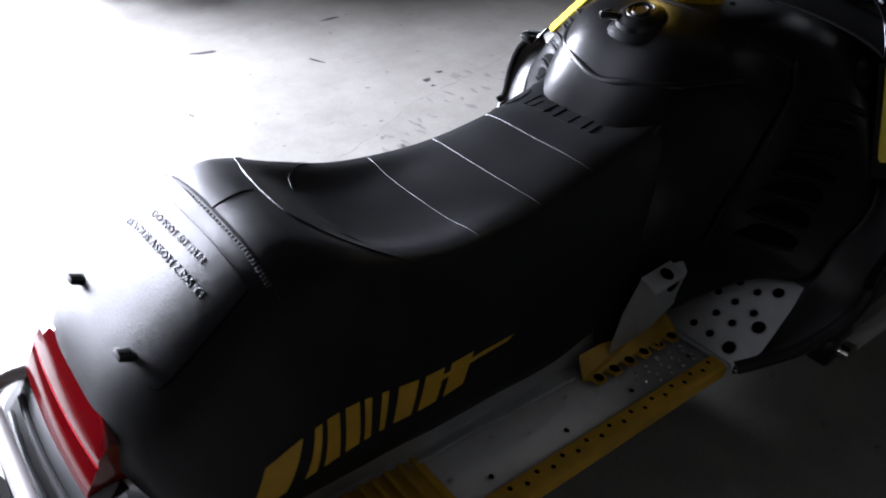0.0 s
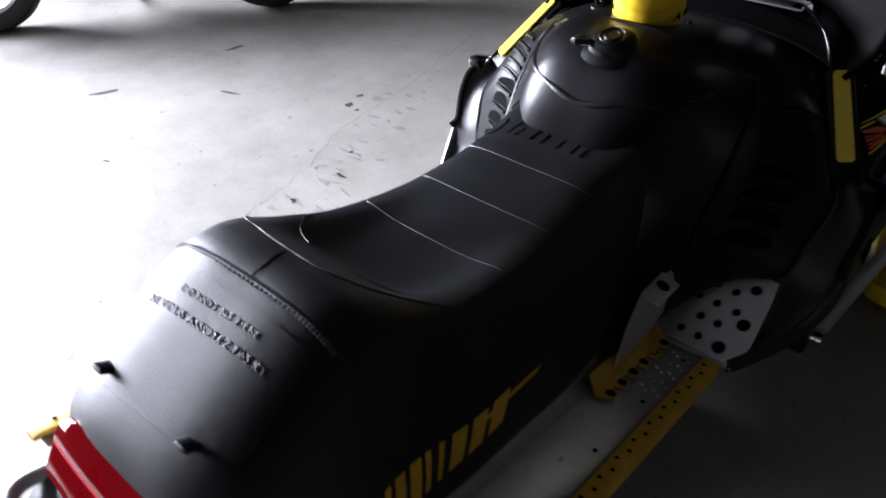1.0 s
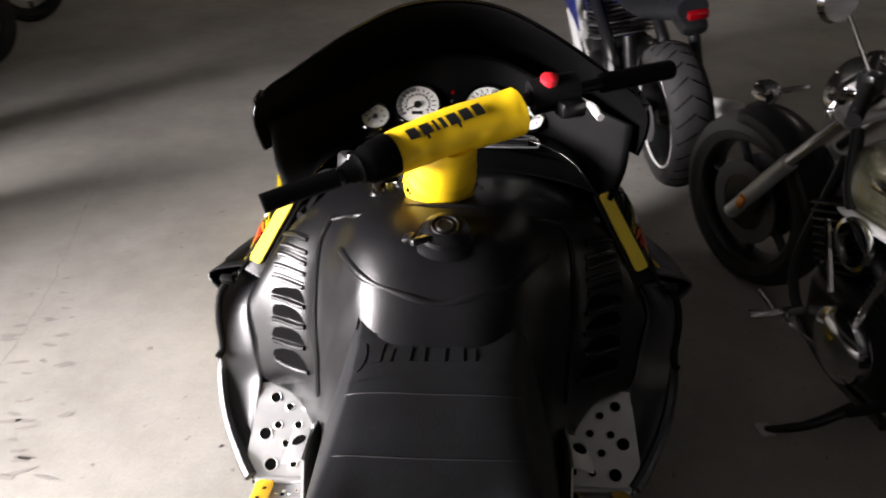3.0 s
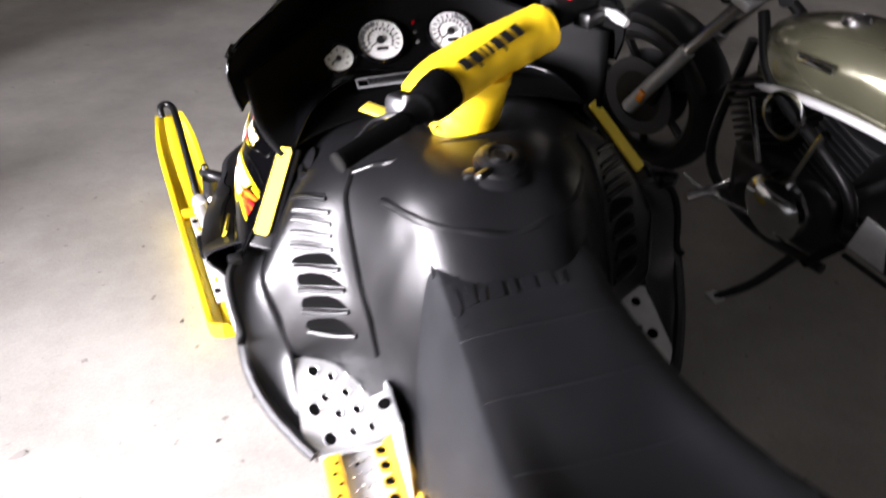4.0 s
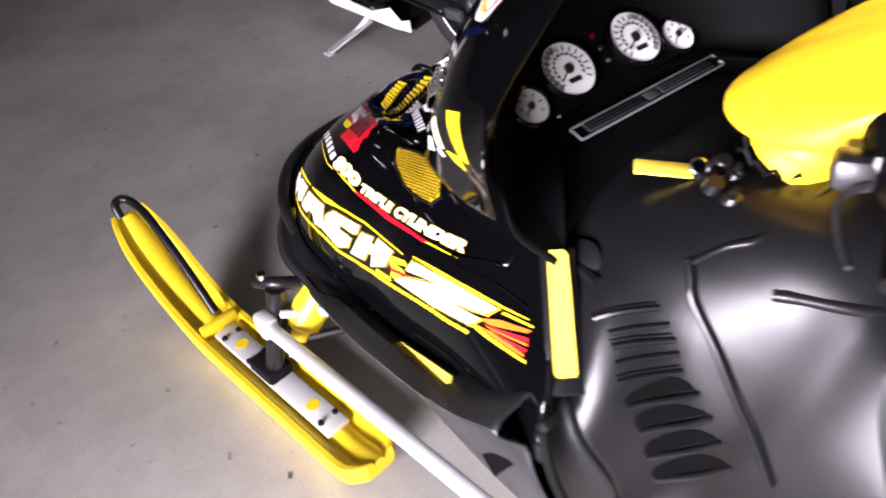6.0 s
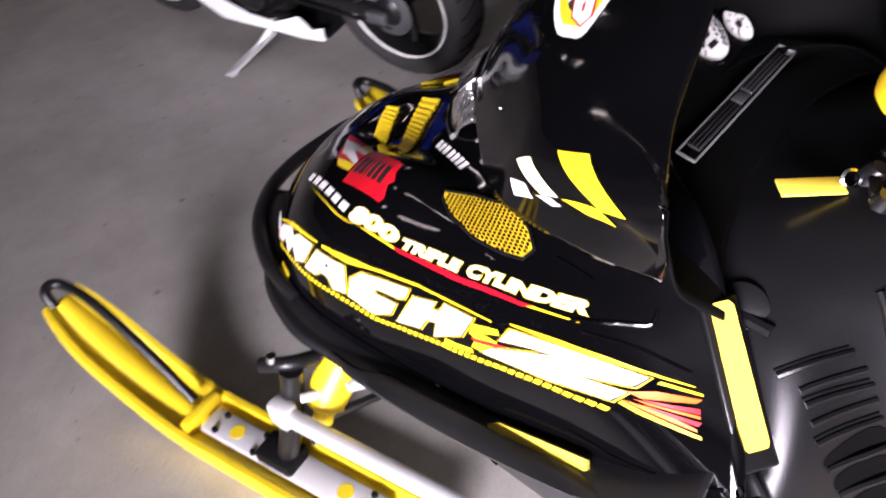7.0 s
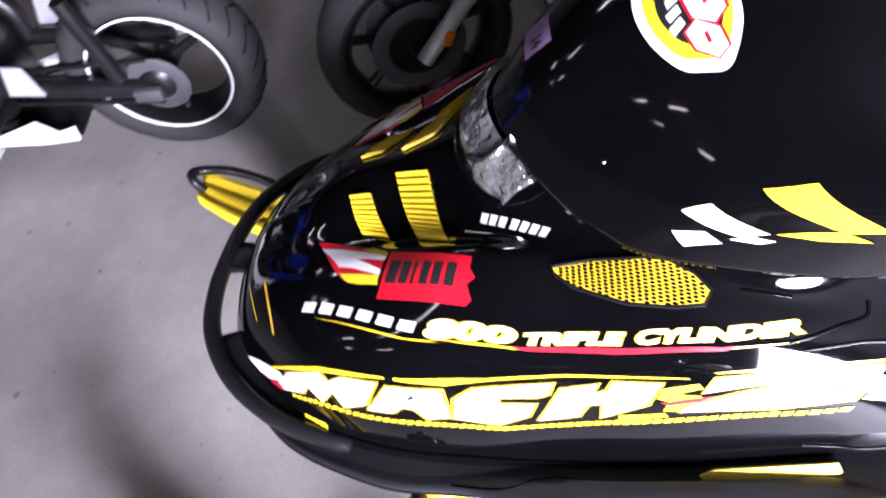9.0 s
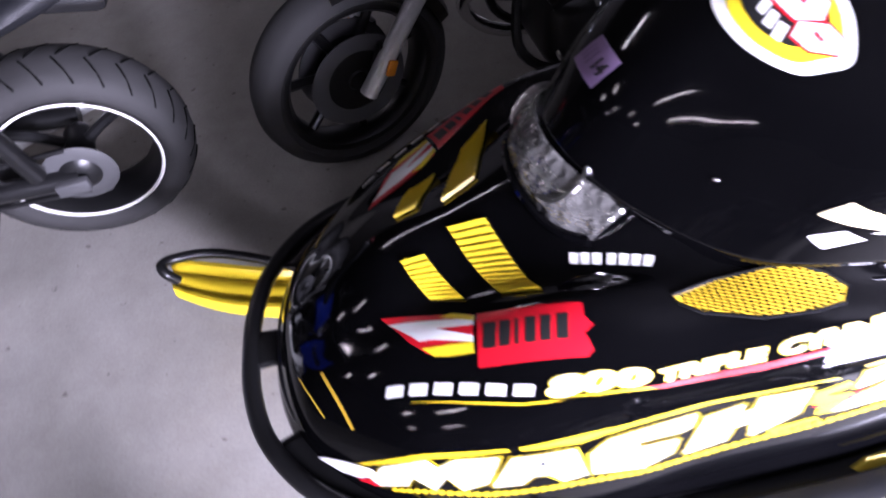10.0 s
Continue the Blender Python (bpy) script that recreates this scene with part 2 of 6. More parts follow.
# crack across the slab, spots and scuffs
random.seed(5)
CR = [(-0.93, -1.30), (-1.005, -0.95), (-1.045, -0.785), (-1.02, -0.62), (-1.093, -0.407), (-1.21, -0.10), (-1.227, 0.015), (-1.283, 0.21), (-1.395, 0.46), (-1.445, 0.89), (-1.51, 1.17), (-1.63, 1.65), (-1.72, 2.1)]
line = []
for (x0, y0), (x1, y1) in zip(CR, CR[1:]):
    for k in range(9):
        f = k / 9
        line.append((x0 + (x1 - x0) * f + random.uniform(-0.009, 0.009), y0 + (y1 - y0) * f + random.uniform(-0.006, 0.006)))
bm = bmesh.new()
prev = None
for i, (x, y) in enumerate(line):
    w = random.uniform(0.0003, 0.0012) * (1.0 if i % 11 else 1.8)
    now = (bm.verts.new((x - w, y, 0.0012)), bm.verts.new((x + w, y, 0.0012)))
    if prev:
        bm.faces.new((prev[0], prev[1], now[1], now[0]))
    prev = now
tagged(part("floor_crack", bm, CRACK, smooth=False), "thin jagged crack in the concrete", "crack", kind="structure")


def blot(x, y, rx, ry, turn, material, name, label):
    bm = bmesh.new()
    ph = random.uniform(0, 6)
    bm.faces.new([bm.verts.new(pose(x, y, 0.0014, 0, 0, turn) @ Vector((rx * math.cos(a) * (1 + 0.25 * math.sin(3 * a + ph)), ry * math.sin(a) * (1 + 0.3 * math.cos(2 * a + ph)), 0))) for a in (k * math.tau / 18 for k in range(18))])
    return tagged(part(name, bm, material, smooth=False), label, "stain", kind="structure")


for x, y, r in ((-1.521, 0.631, 0.016), (-1.545, 0.72, 0.013), (-1.143, 0.023, 0.011), (-1.46, 0.62, 0.008), (-0.707, 0.80, 0.007), (-0.62, 0.30, 0.006), (-2.9, 2.6, 0.02)):
    blot(x, y, r * 1.3, r * 0.8, random.uniform(0, 180), STAIN, "oil_spot", "small dark oil spot")
for x, y, a, b, turn in ((-2.015, 0.387, 0.05, 0.008, 20), (-2.45, 0.05, 0.06, 0.014, 60), (-1.9, -0.25, 0.02, 0.006, 10), (-2.4, 0.7, 0.05, 0.012, 80)):
    blot(x, y, a, b, turn, STAIN, "floor_mark", "dark scrape mark on the concrete")
for k in range(54):
    f = random.random()
    x = -0.95 - 0.55 * f + random.gauss(0, 0.05)
    y = -0.35 + 1.5 * f + random.gauss(0, 0.06)
    blot(x, y, random.uniform(0.010, 0.04), random.uniform(0.004, 0.010), random.uniform(-20, 20) + 5, SCUFF, "tread_scuff", "faint grey track scuff")


# fluorescent fittings on the ceiling
for x, y, turn in ((0.4, 9.2, 90), (1.6, 6.2, 90), (-1.7, 8.2, 90), (1.2, 12.0, 90), (2.8, 9.0, 90), (-3.5, 10.6, 90), (3.1, 3.6, 90), (-1.9, 5.2, 90), (-3.8, 6.8, 90)):
    fit = thing("ceiling_light", "white fluorescent fitting with one lit tube", "ceiling light", pose(x, y, 3.05, 0, 0, turn), "ceiling lights in rows")
    part("housing", box(1.26, 0.10, 0.05, pose(0, 0, 0.02), 0.01), WHITEP, fit)
    part("lit_tube", tube([(-0.58, 0, -0.022), (0.58, 0, -0.022)], 0.013, 10), TUBE, fit)

# ---- the snowmobile ----
sled = thing("snowmobile", "black and yellow snowmobile with decals, parked on the concrete floor", "snowmobile")

# hood: half rows from the middle outwards, from the rear edge to the nose
HOOD = [
    [(0.0, 0.50, 0.845), (0.16, 0.475, 0.84), (0.262, 0.375, 0.835), (0.322, 0.308, 0.777), (0.372, 0.263, 0.715), (0.434, 0.215, 0.655), (0.481, 0.185, 0.585), (0.490, 0.18, 0.55)],
    [(0.0, 0.60, 0.855), (0.17, 0.56, 0.845), (0.315, 0.48, 0.80), (0.362, 0.455, 0.750), (0.405, 0.44, 0.715), (0.443, 0.425, 0.655), (0.470, 0.42, 0.57), (0.474, 0.42, 0.52)],
    [(0.0, 0.70, 0.845), (0.16, 0.67, 0.835), (0.285, 0.62, 0.785), (0.338, 0.605, 0.752), (0.386, 0.60, 0.717), (0.432, 0.595, 0.645), (0.463, 0.59, 0.545), (0.470, 0.59, 0.465)],
    [(0.0, 0.80, 0.80), (0.14, 0.78, 0.785), (0.235, 0.76, 0.742), (0.295, 0.755, 0.728), (0.345, 0.75, 0.70), (0.408, 0.745, 0.62), (0.445, 0.74, 0.515), (0.460, 0.74, 0.425)],
    [(0.0, 0.93, 0.735), (0.12, 0.915, 0.717), (0.200, 0.905, 0.697), (0.260, 0.90, 0.712), (0.315, 0.90, 0.684), (0.388, 0.895, 0.606), (0.434, 0.89, 0.500), (0.456, 0.89, 0.41)],
    [(0.0, 1.065, 0.672), (0.09, 1.06, 0.648), (0.150, 1.055, 0.630), (0.216, 1.05, 0.644), (0.282, 1.05, 0.624), (0.364, 1.05, 0.572), (0.417, 1.045, 0.480), (0.440, 1.04, 0.388)],
    [(0.0, 1.22, 0.606), (0.08, 1.216, 0.596), (0.135, 1.208, 0.583), (0.190, 1.203, 0.576), (0.250, 1.20, 0.553), (0.320, 1.20, 0.508), (0.370, 1.192, 0.442), (0.396, 1.178, 0.374)],
    [(0.0, 1.380, 0.480), (0.06, 1.376, 0.477), (0.11, 1.370, 0.470), (0.163, 1.362, 0.459), (0.212, 1.350, 0.441), (0.265, 1.330, 0.414), (0.310, 1.306, 0.385), (0.336, 1.282, 0.356)],
    [(0.0, 1.438, 0.377), (0.07, 1.434, 0.377), (0.123, 1.426, 0.376), (0.173, 1.412, 0.373), (0.220, 1.392, 0.368), (0.266, 1.364, 0.361), (0.303, 1.334, 0.352), (0.328, 1.304, 0.342)],
]
HG = surface([both(r) for r in HOOD], 113, 97)
hood = part("hood", grid_bm(HG), GLOSS, sled, "glossy black hood", solid=0.005)

# smoked windshield: from its foot on the hood to the rim
SHIELD_ROWS = [
    [(0.0, 0.895, 0.815), (0.09, 0.873, 0.805), (0.18, 0.812, 0.782), (0.275, 0.718, 0.768), (0.337, 0.625, 0.785), (0.392, 0.465, 0.825), (0.408, 0.36, 0.85)],
    [(0.0, 0.812, 0.936), (0.1, 0.795, 0.925), (0.19, 0.735, 0.895), (0.275, 0.662, 0.872), (0.336, 0.588, 0.874), (0.397, 0.430, 0.890), (0.418, 0.355, 0.892)],
    [(0.0, 0.69, 1.042), (0.1, 0.682, 1.030), (0.19, 0.650, 0.998), (0.266, 0.607, 0.962), (0.343, 0.532, 0.932), (0.402, 0.412, 0.925), (0.422, 0.36, 0.925)],
    [(0.0, 0.527, 1.125), (0.1, 0.523, 1.113), (0.19, 0.510, 1.080), (0.268, 0.492, 1.042), (0.342, 0.446, 0.996), (0.395, 0.390, 0.975), (0.418, 0.365, 0.95)],
    [(0.0, 0.445, 1.158), (0.1, 0.441, 1.146), (0.19, 0.428, 1.108), (0.27, 0.412, 1.062), (0.343, 0.398, 1.015), (0.388, 0.38, 0.988), (0.412, 0.37, 0.96)],
]
SG = surface([both(r) for r in SHIELD_ROWS], 81, 41)
shield = part("windshield", grid_bm(SG), SHIELD, sled, "smoked black windshield", solid=0.004)

# added dull black sheet inside the windshield, its colour standing in for shade
rows = []
for j, r in enumerate(SG[1:-1]):
    row = []
    for i, q in enumerate(r):
        n = on(SG, i / (len(r) - 1), (j + 1) / (len(SG) - 1))[1]
        n = -n if n.y > 0 or (abs(n.y) < 0.3 and n.x * q.x > 0) else n
        row.append(q + n * 0.0075)
    rows.append(row)
part("shield_shade", grid_bm(rows), DASHM, shield, "added dull black sheet that keeps the windshield's inside in shade")

# dashboard under the windshield
DASH = [
    [(0.0, 0.375, 0.80), (0.12, 0.372, 0.80), (0.25, 0.345, 0.79), (0.35, 0.30, 0.77)],
    [(0.0, 0.44, 0.825), (0.12, 0.435, 0.82), (0.26, 0.40, 0.805), (0.375, 0.34, 0.80)],
    [(0.0, 0.475, 0.828), (0.12, 0.47, 0.822), (0.26, 0.435, 0.81), (0.385, 0.355, 0.83)],
    [(0.0, 0.575, 0.893), (0.12, 0.57, 0.882), (0.26, 0.50, 0.842), (0.388, 0.365, 0.87)],
    [(0.0, 0.635, 0.985), (0.12, 0.625, 0.975), (0.26, 0.53, 0.93), (0.395, 0.38, 0.91)],
]
DG = surface([both(r) for r in DASH], 49, 33)
part("dashboard", grid_bm(DG), DASHM, sled, "black dashboard panel", solid=0.004)

# belly pan below the hood
PAN_ROWS = [
    [(0.450, 0.24, 0.63), (0.494, 0.20, 0.56), (0.488, 0.16, 0.46), (0.452, 0.12, 0.36), (0.41, 0.10, 0.26), (0.30, 0.10, 0.14)],
    [(0.462, 0.35, 0.565), (0.502, 0.35, 0.545), (0.495, 0.34, 0.44), (0.465, 0.33, 0.32), (0.40, 0.33, 0.20), (0.25, 0.33, 0.12)],
    [(0.458, 0.56, 0.49), (0.505, 0.56, 0.503), (0.496, 0.56, 0.41), (0.44, 0.56, 0.29), (0.36, 0.56, 0.18), (0.22, 0.56, 0.11)],
    [(0.448, 0.74, 0.44), (0.487, 0.74, 0.445), (0.465, 0.74, 0.36), (0.39, 0.74, 0.27), (0.31, 0.74, 0.18), (0.18, 0.74, 0.12)],
    [(0.440, 0.90, 0.41), (0.455, 0.90, 0.40), (0.43, 0.90, 0.34), (0.36, 0.90, 0.27), (0.27, 0.90, 0.22), (0.15, 0.90, 0.20)],
    [(0.422, 1.08, 0.385), (0.434, 1.08, 0.375), (0.402, 1.08, 0.335), (0.325, 1.08, 0.29), (0.23, 1.08, 0.26), (0.12, 1.08, 0.25)],
    [(0.318, 1.295, 0.345), (0.328, 1.30, 0.335), (0.29, 1.30, 0.32), (0.22, 1.29, 0.305), (0.13, 1.28, 0.295), (0.06, 1.27, 0.29)],
    [(0.10, 1.415, 0.365), (0.10, 1.42, 0.355), (0.09, 1.415, 0.345), (0.07, 1.40, 0.33), (0.05, 1.38, 0.32), (0.03, 1.35, 0.31)],
]
PG = surface([both(r) for r in PAN_ROWS], 81, 61)
pan = part("belly_pan", grid_bm(PG), PAN, sled, "dark grey plastic belly pan", solid=0.004)

# underside between the two halves of the pan, hung low to block light beneath
UNDER = [[Vector(r[-1]), Vector((r[-1][0] * 0.6, r[-1][1], r[-1][2] - 0.075 * (r[-1][1] < 0.9))), Vector((0, r[-1][1], r[-1][2] - 0.085 * (r[-1][1] < 0.9)))] for r in PAN_ROWS]
part("pan_floor", grid_bm(surface([both([tuple(q) for q in reversed(r)]) for r in UNDER], 9, 33)), PAN, sled, "dark plastic underside", solid=0.004)

# console over the tank
CON = [
    [(0.0, 0.42, 0.79), (0.10, 0.42, 0.79), (0.19, 0.40, 0.785), (0.25, 0.37, 0.775), (0.30, 0.33, 0.75), (0.33, 0.30, 0.72), (0.35, 0.28, 0.69), (0.37, 0.27, 0.66)],
    [(0.0, 0.26, 0.835), (0.09, 0.26, 0.835), (0.17, 0.25, 0.825), (0.235, 0.23, 0.80), (0.285, 0.215, 0.765), (0.335, 0.20, 0.72), (0.385, 0.185, 0.655), (0.425, 0.175, 0.59)],
    [(0.0, 0.12, 0.862), (0.09, 0.12, 0.86), (0.155, 0.115, 0.838), (0.205, 0.11, 0.79), (0.252, 0.11, 0.725), (0.29, 0.105, 0.65), (0.355, 0.115, 0.59), (0.41, 0.12, 0.51)],
    [(0.0, 0.03, 0.862), (0.085, 0.03, 0.858), (0.145, 0.03, 0.832), (0.188, 0.03, 0.775), (0.225, 0.03, 0.69), (0.268, 0.035, 0.585), (0.335, 0.065, 0.51), (0.395, 0.09, 0.44)],
    [(0.0, -0.04, 0.832), (0.08, -0.04, 0.826), (0.135, -0.04, 0.79), (0.172, -0.035, 0.73), (0.208, -0.03, 0.645), (0.245, -0.015, 0.535), (0.285, 0.02, 0.455), (0.31, 0.05, 0.41)],
    [(0.0, -0.12, 0.745), (0.07, -0.12, 0.741), (0.12, -0.12, 0.715), (0.155, -0.12, 0.665), (0.198, -0.11, 0.58), (0.225, -0.10, 0.49), (0.24, -0.08, 0.42), (0.245, -0.07, 0.37)],
    [(0.0, -0.3, 0.62), (0.06, -0.3, 0.62), (0.11, -0.3, 0.61), (0.15, -0.3, 0.58), (0.19, -0.3, 0.52), (0.212, -0.3, 0.46), (0.22, -0.29, 0.41), (0.222, -0.28, 0.36)],
]
CG = surface([both(r) for r in CON], 97, 73)
console = part("console", grid_bm(CG), SATIN, sled, "satin black console over the fuel tank", solid=0.004)

# seat
SEAT = [
    [(0.0, -0.055, 0.735), (0.07, -0.055, 0.735), (0.118, -0.056, 0.738), (0.142, -0.06, 0.728), (0.162, -0.085, 0.67), (0.18, -0.11, 0.6), (0.195, -0.13, 0.53)],
    [(0.0, -0.2, 0.715), (0.08, -0.2, 0.714), (0.128, -0.2, 0.706), (0.146, -0.2, 0.69), (0.175, -0.2, 0.63), (0.2, -0.2, 0.55), (0.212, -0.2, 0.45)],
    [(0.0, -0.38, 0.697), (0.08, -0.38, 0.696), (0.134, -0.38, 0.692), (0.16, -0.38, 0.675), (0.19, -0.38, 0.6), (0.212, -0.38, 0.52), (0.222, -0.38, 0.42)],
    [(0.0, -0.55, 0.702), (0.08, -0.55, 0.703), (0.142, -0.55, 0.712), (0.174, -0.55, 0.696), (0.2, -0.55, 0.61), (0.222, -0.55, 0.54), (0.23, -0.55, 0.45)],
    [(0.0, -0.66, 0.735), (0.08, -0.66, 0.738), (0.146, -0.66, 0.752), (0.182, -0.66, 0.735), (0.205, -0.66, 0.635), (0.228, -0.66, 0.55), (0.235, -0.66, 0.47)],
    [(0.0, -0.745, 0.805), (0.08, -0.745, 0.805), (0.143, -0.745, 0.8), (0.182, -0.745, 0.772), (0.207, -0.745, 0.665), (0.231, -0.745, 0.57), (0.238, -0.745, 0.49)],
    [(0.0, -0.8, 0.832), (0.081, -0.8, 0.83), (0.14, -0.8, 0.816), (0.174, -0.8, 0.78), (0.209, -0.8, 0.68), (0.233, -0.8, 0.58), (0.24, -0.8, 0.5)],
    [(0.0, -0.86, 0.82), (0.082, -0.86, 0.818), (0.142, -0.86, 0.802), (0.178, -0.86, 0.765), (0.213, -0.86, 0.67), (0.236, -0.86, 0.58), (0.241, -0.86, 0.51)],
    [(0.0, -0.98, 0.752), (0.083, -0.98, 0.749), (0.143, -0.98, 0.73), (0.181, -0.98, 0.695), (0.215, -0.98, 0.62), (0.234, -0.98, 0.56), (0.239, -0.98, 0.525)],
    [(0.0, -1.05, 0.695), (0.083, -1.05, 0.69), (0.139, -1.045, 0.672), (0.175, -1.04, 0.645), (0.206, -1.03, 0.595), (0.224, -1.02, 0.56), (0.229, -1.015, 0.535)],
    [(0.0, -1.075, 0.63), (0.082, -1.072, 0.628), (0.133, -1.065, 0.62), (0.167, -1.055, 0.603), (0.197, -1.04, 0.575), (0.216, -1.03, 0.555), (0.221, -1.025, 0.54)],
]
EG = surface([both(r) for r in SEAT], 73, 105)
seat = part("seat", grid_bm(EG), VINYL, sled, "long black vinyl seat with a raised rear section", solid=0.006)


def slope(y):
    """Height of the running boards, which rise to the rear."""
    return 0.318 + 0.15 * (-0.09 - y)


# tunnel and running boards
TUN = [[(0.0, y, 0.525), (0.19, y, 0.525), (0.205, y, 0.51), (0.208, y, slope(y)), (0.215, y, slope(y) - 0.004), (0.355, y, slope(y) - 0.004)] for y in (-0.04, -0.4, -0.8, -1.07)]
bm = bmesh.new()
vs = [[bm.verts.new(p) for p in both(r)] for r in TUN]
for a, b in zip(vs, vs[1:]):
    for i in range(len(a) - 1):
        bm.faces.new((a[i], a[i + 1], b[i + 1], b[i]))
tunnel = part("tunnel", bm, ALU, sled, "scuffed bare aluminium tunnel and running boards", solid=0.003)


# ---- lettering and decals laid onto the curved panels ----
def lerp_table(table, v):
    """u at v from rows (v, u) in falling order of v."""
    for (v0, u0), (v1, u1) in zip(table, table[1:]):
        if v >= v1 or (v1, u1) == table[-1]:
            return u0 + (u1 - u0) * (v - v0) / (v1 - v0)


def band(g, top, bottom, v0, v1):
    """Maps s (0 to 1 from v0 to v1) and t (0 bottom to 1 top) to the panel."""

    def at(s, t, lift):
        v = v0 + (v1 - v0) * s
        u = lerp_table(bottom, v) * (1 - t) + lerp_table(top, v) * t
        p, n = on(g, u, v)
        return p, n, lift

    return at


def quad(g, a, b, c, d):
    """Maps the unit square to the panel's corners a (0, 1), b (1, 1), c (1, 0), d (0, 0)."""

    def at(s, t, lift):
        u, v = ((d[i] * (1 - s) + c[i] * s) * (1 - t) + (a[i] * (1 - s) + b[i] * s) * t for i in (0, 1))
        p, n = on(g, u, v)
        return p, n, lift

    return at


def other_side(at):
    """The same place mirrored to the other half of the machine."""

    def mirrored(s, t, lift):
        p, n, k = at(s, t, lift)
        return Vector((-p.x, p.y, p.z)), Vector((-n.x, n.y, n.z)), k

    return mirrored


def refine(bm, longest, rounds=5):
    bmesh.ops.triangulate(bm, faces=bm.faces)
    for _ in range(rounds):
        long = [e for e in bm.edges if e.calc_length() > longest]
        if not long:
            break
        bmesh.ops.subdivide_edges(bm, edges=long, cuts=1)
        bmesh.ops.triangulate(bm, faces=[f for f in bm.faces if len(f.verts) > 3])
    return bm


def lay(bm, at, lift, up):
    """Presses a flat mesh in s, t onto the panel, lifted along its outer normal."""
    for v in bm.verts:
        p, n, k = at(v.co.x, v.co.y, lift)
        if n.dot(up) < 0:
            n = -n
        v.co = p + n * (k + v.co.z)
    return bm


def shapes_bm(polys):
    bm = bmesh.new()
    for poly in polys:
        bm.faces.new([bm.verts.new((s, t, 0)) for s, t in poly])
    return bm


def decal(name, polys, at, material, parent, lift=0.0012, up=(-0.5, 0, 0.8), longest=0.05, label=""):
    made = [part(name, lay(refine(shapes_bm([poly]), longest), at, lift, Vector(up)), material, parent, label) for poly in polys]
    return made[0]


def text_bm(words, shear=0.0, bold=0.0, depth=0.0):
    """Letters filling the unit square."""
    cu = bpy.data.curves.new("letters", "FONT")
    cu.body, cu.shear, cu.offset, cu.extrude, cu.resolution_u = words, shear, bold, depth, 3
    ob = new("letters", cu)
    me = bpy.data.meshes.new_from_object(ob.evaluated_get(bpy.context.evaluated_depsgraph_get()))
    bm = bmesh.new()
    bm.from_mesh(me)
    bpy.data.objects.remove(ob)
    bpy.data.curves.remove(cu)
    bpy.data.meshes.remove(me)
    xs, ys = [v.co.x for v in bm.verts], [v.co.y for v in bm.verts]
    for v in bm.verts:
        v.co.x = (v.co.x - min(xs)) / (max(xs) - min(xs))
        v.co.y = (v.co.y - min(ys)) / (max(ys) - min(ys))
    return bm


def lettering(name, words, at, s0, s1, t0, t1, material, parent, lift=0.0018, up=(-0.5, 0, 0.8), shear=0.0, bold=0.0, label="", depth=0.0):
    bm = text_bm(words, shear, bold)
    for v in bm.verts:
        v.co.x, v.co.y = s0 + (s1 - s0) * v.co.x, t0 + (t1 - t0) * v.co.y
    refine(bm, 0.06, 2)
    if depth:
        r = bmesh.ops.extrude_face_region(bm, geom=bm.faces[:])
        for v in r["geom"]:
            if isinstance(v, bmesh.types.BMVert):
                v.co.z += depth
    return part(name, lay(bm, at, lift, Vector(up)), material, parent, label, smooth=False)


def slant(s0, s1, t0, t1, lean=0.03):
    return [(s0, t0), (s1, t0), (s1 + lean, t1), (s0 + lean, t1)]


side = band(HG, [(0.86, 0.098), (0.7323, 0.1116), (0.5885, 0.1205), (0.4031, 0.1402), (0.2292, 0.1616), (0.1062, 0.1857), (0.02, 0.1945)],
            [(0.86, 0.035), (0.6385, 0.0616), (0.451, 0.0821), (0.302, 0.0973), (0.156, 0.1179), (0.082, 0.1268), (0.02, 0.1465)], 0.815, 0.022)
upper = band(HG, [(0.7544, 0.2256), (0.5808, 0.1839), (0.4353, 0.1780), (0.3176, 0.1938), (0.2198, 0.2188), (0.1354, 0.2562), (0.1200, 0.2619)],
             [(0.7508, 0.1945), (0.5848, 0.1644), (0.4415, 0.1638), (0.3155, 0.1768), (0.2177, 0.1974), (0.1354, 0.2268), (0.1200, 0.2320)], 0.775, 0.135)

def grown(poly, ds, dt):
    """The outline moved outwards by ds and dt, away from its inside."""
    area = sum(a[0] * b[1] - b[0] * a[1] for a, b in zip(poly, poly[1:] + poly[:1]))
    out = []
    for a, b, c in zip(poly[-1:] + poly[:-1], poly, poly[1:] + poly[:1]):
        n = Vector((0, 0))
        for p, q in ((a, b), (b, c)):
            e = Vector(((q[1] - p[1]) * 0.2, -(q[0] - p[0])))
            e = e.normalized() * (1 if area > 0 else -1)
            n += Vector((e.x, e.y))
        n.normalize()
        out.append((b[0] + ds * n.x, b[1] + dt * n.y))
    return out


